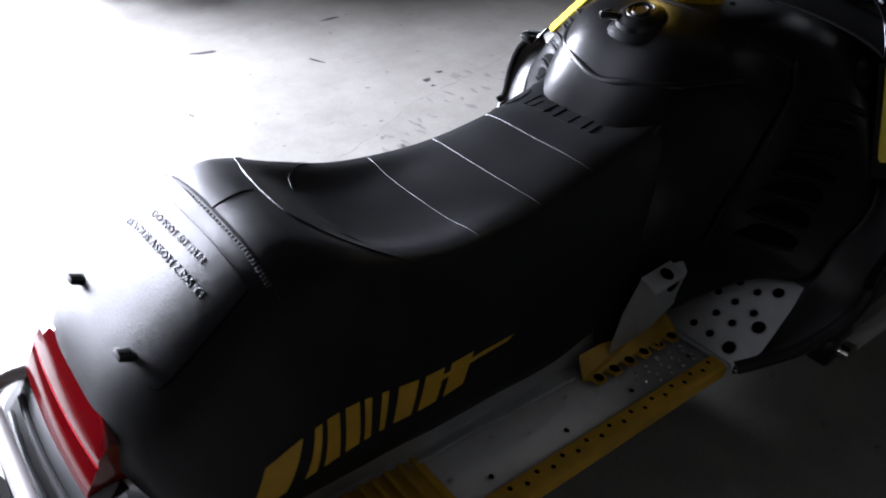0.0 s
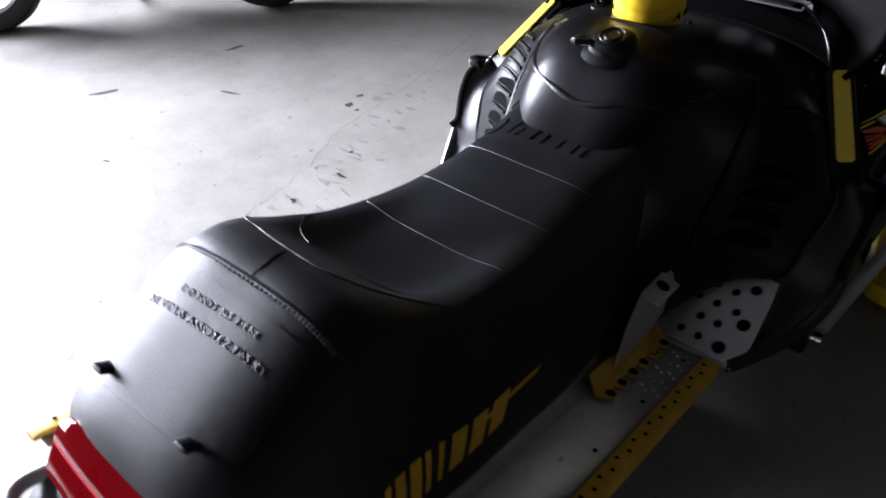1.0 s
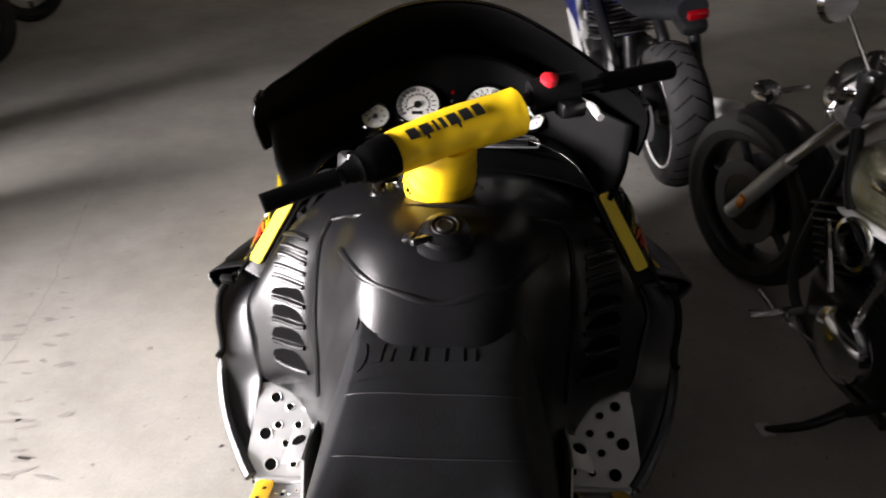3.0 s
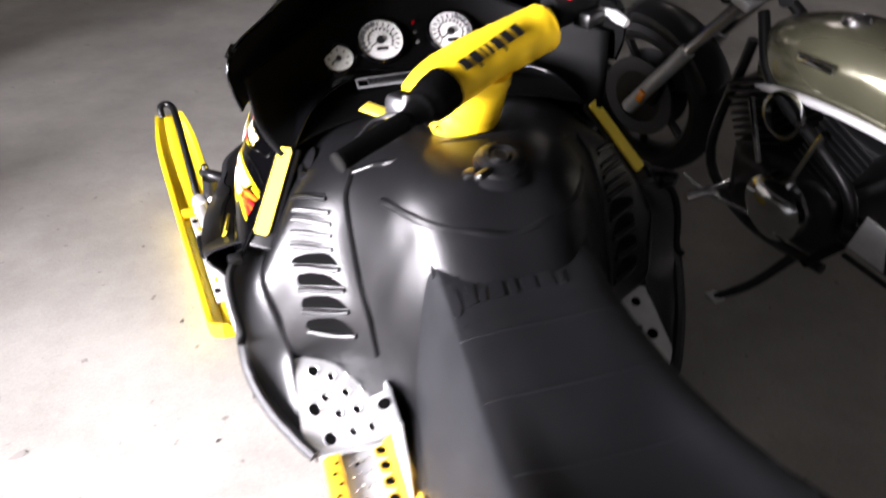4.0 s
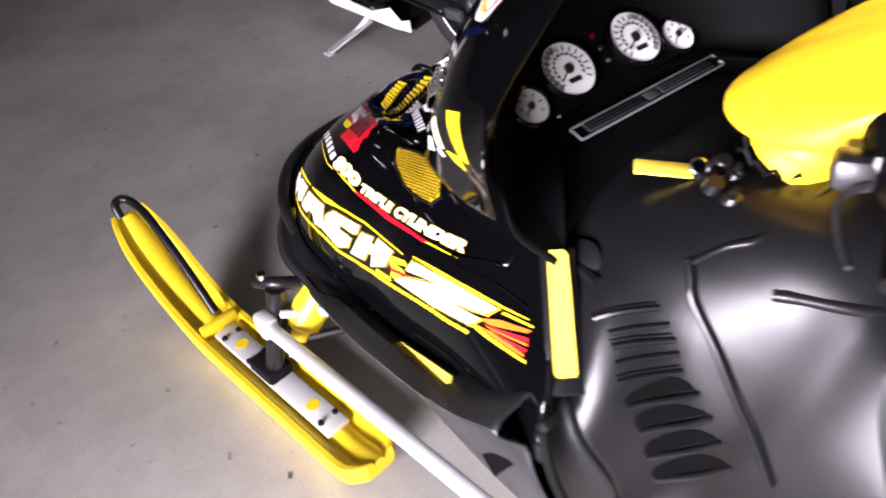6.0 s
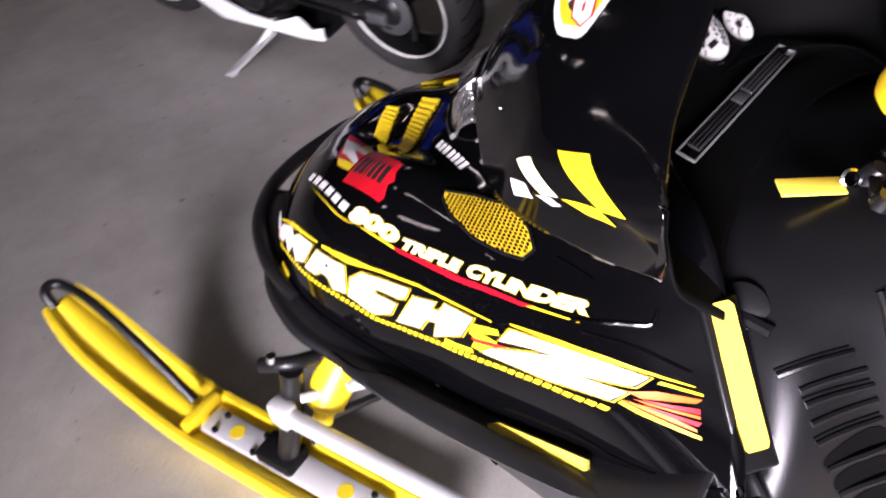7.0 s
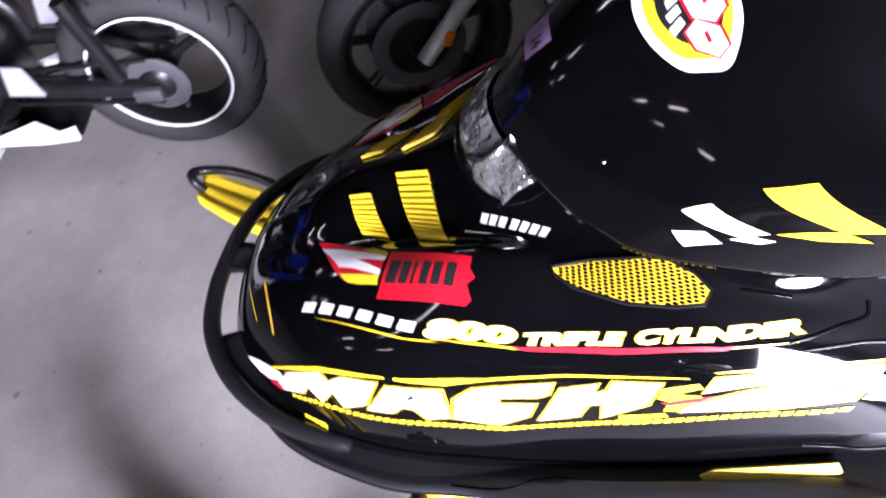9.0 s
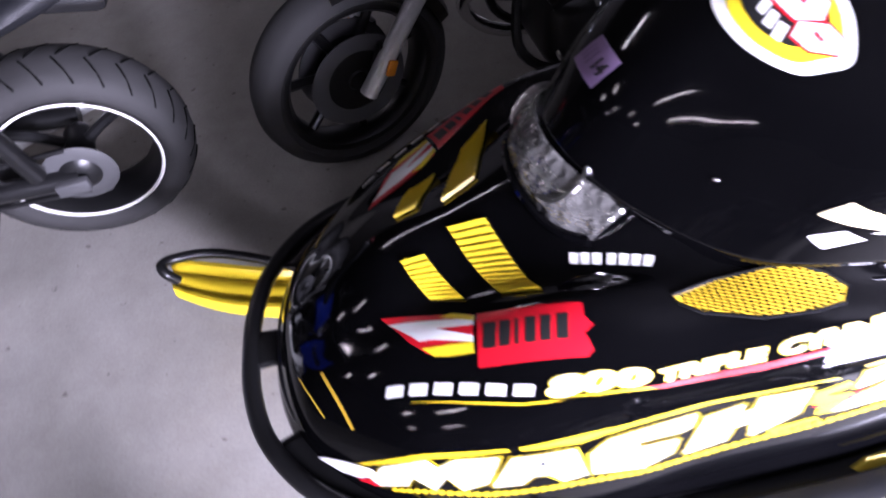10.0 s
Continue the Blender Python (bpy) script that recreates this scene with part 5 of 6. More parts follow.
axis = (Vector((0.141, 0.152, 1.032)) - Vector((-0.090, 0.018, 0.994))).normalized()
mid = Vector((-0.002, 0.077, 1.008))
face = Vector((0.0, -0.69, 0.72))
face = (face - axis * face.dot(axis)).normalized()
tang = face.cross(axis)


def pad_at(s, t, lift):
    ang = (t - 0.5) * 0.75
    n = (face * math.cos(ang) - tang * math.sin(ang)).normalized()
    c = mid + axis * (s - 0.5) * 0.145
    k = min(range(len(pad_pts) - 1), key=lambda i: abs((Vector(pad_pts[i]) - c).dot(axis)))
    return c + n * (0.0405 + 0.006 * s), n, lift


decal("pad_bar", [slant(a, a + w, 0.1, 0.75, 0.02) for a, w in ((0.0, 0.13), (0.17, 0.13), (0.34, 0.04), (0.42, 0.06), (0.52, 0.13), (0.69, 0.13), (0.86, 0.12))] + [slant(0.21, 0.25, 0.75, 1.0, 0.01), slant(0.62, 0.655, 0.75, 1.0, 0.01)], pad_at, INK, bar, 0.0022, (0.1, -0.6, 0.8), longest=0.05, label="black slanted bar")
boot = part("steering_boot", tube([(0.012, 0.095, 1.000), (0.006, 0.115, 0.96), (-0.004, 0.145, 0.915), (-0.012, 0.168, 0.868)], 0.068, 24, 16, taper=[0.72, 0.78, 0.84, 0.92, 1.0, 1.04]), YFOAM, bar, "yellow vinyl steering boot with black lacing")
lace = [(-0.012 + (0.066 + 0.008 * (k % 2)) * math.cos(a), 0.166 + (0.060 + 0.008 * (k % 2)) * math.sin(a), 0.862 + 0.018 * (k % 2)) for k, a in ((k, k * math.tau / 28) for k in range(29))]
part("lacing", tube(lace, 0.0035, 6), RUBBER, bar, "black zigzag lacing")
for k in range(8):
    a = k * math.tau / 8 + 0.3
    part("lace_hook", lathe([(0.0, 0.010), (0.005, 0.009), (0.007, 0.0)], pose(-0.012 + 0.084 * math.cos(a), 0.166 + 0.074 * math.sin(a), 0.848)), BLACKM, sled)
part("choke_knob", lathe([(0.0, 0.03), (0.012, 0.03), (0.014, 0.012), (0.006, 0.008), (0.006, 0.0)], frame_of((-0.135, 0.215, 0.832), (1, 0, 0), (0, -0.4, 1))), BLACKM, sled, "small black choke knob")
part("choke_lever", box(0.05, 0.016, 0.012, pose(-0.11, 0.225, 0.852, 0, 0, 20), 0.005), RUBBER, sled)
tagp = part("key_tag", box(0.085, 0.030, 0.005, pose(-0.141, 0.290, 0.842, 8, 4, -48), 0.002), YREFL, sled, "yellow plastic key tag")
part("tag_ring", ring([(0.010, -0.002), (0.0135, 0.0), (0.010, 0.002)], pose(-0.107, 0.254, 0.848, 60, 0, -48), 24), CHROME, tagp)
part("ignition_lock", lathe([(0.0, 0.028), (0.012, 0.028), (0.016, 0.02), (0.018, 0.0)], frame_of((-0.085, 0.238, 0.836), (1, 0, 0), (0, -0.4, 1))), BLACKM, sled)

for x, y, z in ((-0.133, 0.176, 0.842), (-0.088, 0.205, 0.846)):
    sw = part("toggle_switch", lathe([(0.0, 0.010), (0.011, 0.009), (0.014, 0.004), (0.016, 0.0), (0.016, -0.012)], frame_of((x, y, z), (1, 0, 0), (-0.2, -0.35, 1)), 20), BLACKM, sled, "small black toggle switch")
    part("switch_tip", tube([(x, y, z + 0.008), (x - 0.002, y - 0.004, z + 0.022)], 0.005, 8), RUBBER, sw)
    part("switch_label", box(0.022, 0.005, 0.0012, frame_of((x + 0.002, y - 0.021, z + 0.000), (1, 0.25, 0), (-0.2, -0.35, 1)), 0), WHITEV, sw, "white bar", smooth=False)

# ---- instruments ----
gn = Vector((0, -0.62, 0.785))
for x, y, z, r in ((-0.182, 0.536, 0.862, 0.036), (-0.082, 0.552, 0.886, 0.054), (0.082, 0.552, 0.886, 0.054), (0.182, 0.536, 0.862, 0.036)):
    M = frame_of((x, y, z), (1, 0, 0), gn)
    g = part("gauge", lathe([(0.0, 0.004), (r - 0.004, 0.004)], M, 40), DIAL, sled, "round white-faced gauge", smooth=False)
    part("bezel", ring([(r - 0.004, -0.012), (r - 0.004, 0.007), (r, 0.009), (r + 0.004, 0.006), (r + 0.006, -0.012)], M, 40), GLOSS, g)
    n = 15 if r > 0.05 else 7
    for k in range(n):
        a = math.radians(220 - 260 * k / (n - 1))
        part("dial_mark", box(0.0105 if r > 0.05 else 0.006, 0.0028, 0.0008, M @ pose((r - 0.015) * math.cos(a), (r - 0.015) * math.sin(a), 0.005, 0, 0, math.degrees(a)), 0), INK, g, smooth=False)
    for k in range(n - 1 if r > 0.05 else 0):
        a = math.radians(220 - 260 * (k + 0.5) / (n - 1))
        part("dial_figure", box(0.005, 0.006, 0.0008, M @ pose((r - 0.026) * math.cos(a), (r - 0.026) * math.sin(a), 0.005, 0, 0, 0), 0), mat("dial_grey", (0.25, 0.25, 0.25), 0.5, bump=0) if k == 0 and x < -0.05 and r > 0.05 else INK, g, smooth=False)
    part("needle", box(r * 0.62, 0.0028, 0.0012, M @ pose(-r * 0.2, -r * 0.13, 0.0075, 0, 0, 212), 0), INK, g, smooth=False)
    for k in range(9 if r > 0.05 else 0):
        a = math.radians((215 if x < 0 else 60) - 14 * k)
        part("dial_sector", box(0.011, 0.0095, 0.0006, M @ pose((r - 0.0115) * math.cos(a), (r - 0.0115) * math.sin(a), 0.0046, 0, 0, math.degrees(a)), 0), THREAD, g, smooth=False)
    part("hub", lathe([(0.0, 0.010), (r * 0.16, 0.010), (r * 0.18, 0.004)], M, 16), INK, g)
    if r > 0.05:
        part("odometer", box(0.026, 0.009, 0.001, M @ pose(0, -0.022, 0.0052), 0), INK, g, smooth=False)
    part("dial_glass", lathe([(0.0, 0.0085), (r - 0.003, 0.0075)], M, 32), mat("glass", (0.9, 0.9, 0.9), 0.03, trans=1.0, bump=0, var=0.0) if "glass" not in bpy.data.materials else bpy.data.materials["glass"], g).visible_shadow = False
for k in range(3):
    part("warning_light", lathe([(0.0, 0.003), (0.004, 0.003), (0.005, 0.0)], frame_of((0.0, 0.575 - 0.02 * k, 0.912 - 0.016 * k), (1, 0, 0), gn), 12), RED if k == 0 else LENS, sled)
slot = part("dash_trim", box(0.36, 0.030, 0.008, frame_of((0.02, 0.452, 0.832), (1, 0, 0), (0, -0.25, 1)), 0.003), GLOSS, sled, "narrow black dash trim with bright edges")
for dy in (-0.014, 0.014):
    part("trim_line", box(0.355, 0.0034, 0.0045, frame_of((0.02, 0.452 + dy, 0.8365 + 0.25 * dy), (1, 0, 0), (0, -0.25, 1)), 0.001), THREAD, slot)
for dx in (-0.088, 0.088):
    grate = part("trim_panel", box(0.135, 0.020, 0.003, frame_of((0.02 + dx, 0.452, 0.838), (1, 0, 0), (0, -0.25, 1)), 0.001), mat("trim_grey", (0.035, 0.035, 0.037), 0.35, bump=0) if dx < 0 else bpy.data.materials["trim_grey"], slot, "dark grey grate in the trim")
    for k in range(3):
        part("grate_line", box(0.130, 0.0016, 0.0012, frame_of((0.02 + dx, 0.446 + 0.006 * k, 0.8402 + 0.0015 * (k - 1)), (1, 0, 0), (0, -0.25, 1)), 0), DARK, grate, smooth=False)
for dx in (-0.178, 0.178):
    part("trim_line", box(0.0034, 0.030, 0.0045, frame_of((0.02 + dx, 0.452, 0.8365), (1, 0, 0), (0, -0.25, 1)), 0.001), THREAD, slot)
part("trim_badge", box(0.03, 0.018, 0.003, frame_of((0.02, 0.452, 0.838), (1, 0, 0), (0, -0.25, 1)), 0.001), STITCH, slot)

# ---- tail ----
def lamp_y(x):
    return -1.044 - 0.006 * (1 - (x / 0.136) ** 2)


XS = [-0.136 + 0.272 * k / 24 for k in range(25)]
def lamp_ring(x):
    e = 0.020 * abs(x / 0.136) ** 4
    ring_yz = ((-0.02, 0.665 - e), (e, 0.680 - 0.8 * e), (0.004 + e, 0.681 - 0.9 * e), (0.036, 0.652), (0.040, 0.645), (0.038, 0.641), (0.044, 0.637), (0.066, 0.606), (0.062, 0.600), (-0.02, 0.596))
    return [(x, lamp_y(x) - d, z) for d, z in ring_yz]


TL = [lamp_ring(x) for x in XS]
tail = part("tail_lamp", grid_bm(TL, wrap=True, caps=True), RED, sled, "wide red tail lamp")
part("lamp_seam", tube([(x, lamp_y(x) - 0.0400, 0.641) for x in XS], 0.0022, 6), REDV, tail)
rows = [[(x, y - 0.01 * (1 - (x / 0.16) ** 2), z) for x in [-0.15 + 0.30 * k / 12 for k in range(13)]] for y, z in ((-1.065, 0.604), (-1.11, 0.592), (-1.15, 0.555), (-1.185, 0.505), (-1.195, 0.43))]
panel = part("tail_panel", grid_bm(rows), PAN, sled, "black ribbed tail panel", solid=0.006)
for k in range(3):
    part("panel_rib", tube([(x, -1.126 - 0.020 * k - 0.01 * (1 - (x / 0.16) ** 2), 0.579 - (0.016 + 0.0035 * k) * k) for x in [-0.115 + 0.23 * j / 10 for j in range(11)]], 0.0055, 8), PAN, panel)
arc = [(0.125, -1.06, 0.592), (0.140, -1.095, 0.594), (0.150, -1.125, 0.594), (0.150, -1.148, 0.592), (0.134, -1.163, 0.590), (0.10, -1.168, 0.588)]
part("rear_bumper", tube([(-x, y, z) for x, y, z in arc] + arc[::-1], 0.0120, 12, 80), STEEL, sled, "bright silver tubular rear bumper")
part("snow_flap", box(0.42, 0.012, 0.34, pose(0, -1.215, 0.33, 10, 0, 0), 0.004), RUBBER, sled, "black rubber snow flap")

# ---- track ----
loop = [(y, z) for y, z in ((-0.15, 0.30), (-0.6, 0.36), (-1.0, 0.40), (-1.13, 0.33), (-1.15, 0.22), (-1.08, 0.10), (-0.9, 0.03), (-0.2, 0.03), (0.05, 0.10), (0.16, 0.22), (0.10, 0.31))]
path = cr([(0, y, z) for y, z in loop + loop[:1]], 120)
bm = bmesh.new()
rows = []
for i, p in enumerate(path[:-1]):
    d = (path[(i + 1) % 119] - path[i - 1]).normalized()
    n = Vector((0, d.z, -d.y))
    rows.append([bm.verts.new(p + n * h + Vector((x, 0, 0))) for x, h in ((-0.19, 0), (0.19, 0), (0.19, 0.012), (-0.19, 0.012))])
for i in range(len(rows)):
    a, b = rows[i], rows[(i + 1) % len(rows)]
    for k in range(4):
        bm.faces.new((a[k], a[(k + 1) % 4], b[(k + 1) % 4], b[k]))
track = part("track", bm, RUBBER, sled, "black rubber drive track")
for i in range(0, 119, 3):
    d = (path[(i + 1) % 119] - path[i - 1]).normalized()
    n = Vector((0, d.z, -d.y))
    part("lug", box(0.36, 0.010, 0.030, frame_of(path[i] - n * 0.011, (1, 0, 0), n), 0), RUBBER, track, smooth=False)

# rear suspension inside the track: slide rails, bogie wheels, drive wheels, arms
skid = part("slide_rail", plate([(-1.02, 0.052), (-0.25, 0.052), (0.0, 0.12), (0.05, 0.20), (0.02, 0.285), (-0.55, 0.335), (-0.98, 0.365), (-1.09, 0.30), (-1.10, 0.20)], 0.012, Matrix(((0, 0, 1, -0.075), (1, 0, 0, 0), (0, 1, 0, 0), (0, 0, 0, 1)))), BLACKM, sled, "black rear suspension frame with slide rails", smooth=False)
part("slide_rail", plate([(-1.02, 0.052), (-0.25, 0.052), (0.0, 0.12), (0.05, 0.20), (0.02, 0.285), (-0.55, 0.335), (-0.98, 0.365), (-1.09, 0.30), (-1.10, 0.20)], 0.012, Matrix(((0, 0, 1, 0.063), (1, 0, 0, 0), (0, 1, 0, 0), (0, 0, 0, 1)))), BLACKM, sled, smooth=False)
for x in (-0.135, -0.10, 0.10, 0.135):
    for y, z, r in ((-1.03, 0.215, 0.115), (-0.78, 0.10, 0.06), (-0.52, 0.10, 0.06), (-0.28, 0.11, 0.06), (0.03, 0.215, 0.09)):
        part("bogie_wheel", lathe([(0.0, -0.010), (r * 0.3, -0.012), (r * 0.85, -0.008), (r, -0.012), (r, 0.012), (r * 0.85, 0.008), (r * 0.3, 0.012), (0.0, 0.010)], pose(x, y, z, 0, 90, 0), 20), RUBBER, skid)
for y, z in ((-0.30, 0.20), (-0.70, 0.22)):
    part("cross_shaft", tube([(-0.18, y, z), (0.18, y, z)], 0.016, 10), STEEL, skid)

# ---- front bumper ----
BUMP = [(0.415, 1.12, 0.375), (0.41, 1.160, 0.38), (0.38, 1.262, 0.385), (0.307, 1.372, 0.39), (0.205, 1.447, 0.39), (0.10, 1.478, 0.39), (0.0, 1.484, 0.39)]
bump = part("front_bumper", tube([(-x, y, z) for x, y, z in BUMP] + [(x, y, z) for x, y, z in reversed(BUMP[:-1])], 0.018, 12, 80), BLACKM, sled, "black tubular front bumper")
part("bumper_rail", tube([(-x * 0.88, y - 0.068, z + 0.005) for x, y, z in BUMP] + [(x * 0.88, y - 0.068, z + 0.005) for x, y, z in reversed(BUMP[:-1])], 0.015, 10, 80), BLACKM, bump)
for x, y in ((0.0, 1.45),):
    part("bumper_web", box(0.07, 0.085, 0.016, pose(x, y - 0.005, 0.39, 0, 0, -math.degrees(math.atan2(x, 0.5))), 0.006), BLACKM, bump)

OUTER = cr([(-x, y, z) for x, y, z in BUMP] + [(x, y, z) for x, y, z in reversed(BUMP[:-1])], 80)
bm = bmesh.new()
pairs = [(bm.verts.new(q), bm.verts.new((q.x * 0.88, q.y - 0.068, q.z + 0.003))) for q in OUTER]
for (a, b), (c, d) in zip(pairs, pairs[1:]):
    if not 0.04 < abs(a.co.x) < 0.215:
        bm.faces.new((a, b, d, c))
part("bumper_plate", bm, BLACKM, bump, "black plate between the bumper tubes", solid=0.006)

# ---- skis and front suspension ----
def ski(px, py, yaw, hand):
    """hand: -1 or 1, the side on which the machine stands."""
    M = pose(px, py, 0, 0, 0, yaw)
    rows = []
    for k in range(45):
        y = -0.39 + 1.06 * k / 44
        rise = 0.235 * max(0, (y - 0.26) / 0.41) ** 1.7 + 0.03 * max(0, (-0.30 - y) / 0.09)
        w = 0.074 * (1 - 0.34 * max(0, (y - 0.50) / 0.17) ** 3) * (1 - 0.5 * max(0, (-0.335 - y) / 0.055) ** 2)
        h = 0.058 * (1 - 0.35 * max(0, (y - 0.3) / 0.37))
        pts = [(-w, h), (-w - 0.004, h * 0.5), (-w, 0.004), (-w * 0.35, 0.0), (0, -0.0), (w * 0.35, 0.0), (w, 0.004), (w + 0.004, h * 0.5), (w, h), (w - 0.014, h), (w - 0.022, h * 0.72), (w * 0.42, h * 0.58), (w * 0.24, h * 0.80), (0, h * 0.85), (-w * 0.24, h * 0.80), (-w * 0.42, h * 0.58), (-w + 0.022, h * 0.72), (-w + 0.014, h)]
        rows.append([M @ Vector((x, y, z + rise)) for x, z in pts])
    body = part("ski", grid_bm(rows, wrap=True, caps=True), YELLOW, sled, "long yellow plastic ski with an upturned tip")
    part("ski_handle", tube([M @ Vector(p) for p in ((-0.026, 0.655, 0.268), (-0.022, 0.675, 0.300), (0.0, 0.680, 0.308), (0.018, 0.655, 0.300), (0.02, 0.58, 0.285), (0.018, 0.50, 0.240), (0.015, 0.40, 0.160), (0.012, 0.315, 0.075))], 0.0125, 10, 40), BLACKM, body, "black bent ski handle")
    part("cross_bridge", box(0.11, 0.022, 0.05, M @ pose(0, 0.285, 0.055), 0.006), YELLOW, body)
    saddle = part("ski_saddle", box(0.066, 0.50, 0.018, M @ pose(0, 0.01, 0.052), 0.005), STEEL, body, "silver ski saddle with yellow showing through its holes")
    for y in (0.17, -0.14):
        part("saddle_hole", lathe([(0.0, 0.0006), (0.018, 0.0006), (0.020, -0.002)], M @ pose(0, y, 0.0612), 20), YELLOW, saddle, smooth=False)
    for x, y in ((-0.022, 0.22), (0.022, 0.22), (-0.022, -0.2), (0.022, -0.2), (0.024, 0.10), (-0.024, 0.1)):
        part("saddle_bolt", lathe([(0.0, 0.008), (0.007, 0.007), (0.008, 0.0)], M @ pose(x, y, 0.061), 10), BLACKM, saddle)
    part("pivot_rubber", box(0.075, 0.10, 0.04, M @ pose(0, 0.03, 0.078), 0.012), RUBBER, body)
    leg = part("ski_leg", tube([M @ Vector((0, 0.02, 0.06)), M @ Vector((-hand * 0.01, -0.01, 0.16)), M @ Vector((-hand * 0.035, -0.03, 0.28)), M @ Vector((-hand * 0.045, -0.04, 0.36))], 0.024, 12, 12), BLACKM, sled, "black ski leg with a steering knuckle")
    part("knuckle", tube([M @ Vector((-hand * 0.035, 0.03, 0.345)), M @ Vector((-hand * 0.05, -0.03, 0.365)), M @ Vector((-hand * 0.10, -0.06, 0.35))], 0.016, 10, 8), BLACKM, leg)
    part("knuckle_bolt", lathe([(0.0, 0.012), (0.010, 0.012), (0.013, 0.0)], M @ pose(-hand * 0.04, 0.0, 0.372), 12), CHROME, leg)
    return M


ski(-0.597, 1.036, 8.3, -1)
ski(0.493, 1.065, 10.0, 1)
for s in (-1, 1):
    f = Vector((-0.592 if s < 0 else 0.535, 0.985, 0.27))
    r = Vector((s * 0.478, 0.149, 0.286))
    d = f - r
    arm = part("trailing_arm", box(d.length, 0.028, 0.040, frame_of((f + r) / 2, d, (0, 0, 1)), 0.008), STEEL, sled, "long silver trailing arm")
    part("arm_end", tube([r - Vector((s * 0.03, 0, 0)), r + Vector((s * 0.018, 0, 0))], 0.020, 12), CHROME, arm)
    part("arm_bracket", box(0.05, 0.08, 0.07, pose(s * 0.45, 0.15, 0.285), 0.01), BLACKM, arm)
    part("arm_collar", box(0.044, 0.055, 0.058, pose(f.x, f.y + 0.02, f.z), 0.012), STEEL, arm)
    sp = part("shock_spring", tube([(s * 0.545, 0.955, 0.225), (s * 0.50, 0.965, 0.275), (s * 0.44, 0.955, 0.345), (s * 0.385, 0.945, 0.41)], 0.043, 14, 20, taper=[0.5, 0.9, 1.0, 1.05, 0.98, 1.04, 0.95, 1.0, 0.8]), YELLOW, sled, "yellow covered front shock")
    part("shock_shaft", tube([(s * 0.575, 0.955, 0.19), (s * 0.53, 0.957, 0.245)], 0.012, 8), CHROME, sp)
    part("radius_rod", tube([(s * 0.56, 0.98, 0.30), (s * 0.30, 0.80, 0.28)], 0.010, 8), STEEL, sled, "silver radius rod")
    part("radius_rod", tube([(s * 0.56, 0.99, 0.20), (s * 0.28, 0.84, 0.22)], 0.010, 8), BLACKM, sled, "black radius rod")
    part("tie_rod", tube([(s * 0.50, 0.90, 0.335), (s * 0.22, 0.86, 0.33)], 0.008, 8), STEEL, sled, "silver tie rod")

# small screws that hold the windshield
for u, v in ((0.2975, 0.208), (0.7025, 0.208)):
    p, n = on(SG, u, v)
    n = n if n.z > 0 else -n
    part("shield_screw", lathe([(0.0, 0.0022), (0.0020, 0.0020), (0.0030, 0.0012), (0.0035, 0.0)], frame_of(p + n.normalized() * 0.001, (0, 1, -0.2), n), 12), CHROME, shield, "small chrome screw")


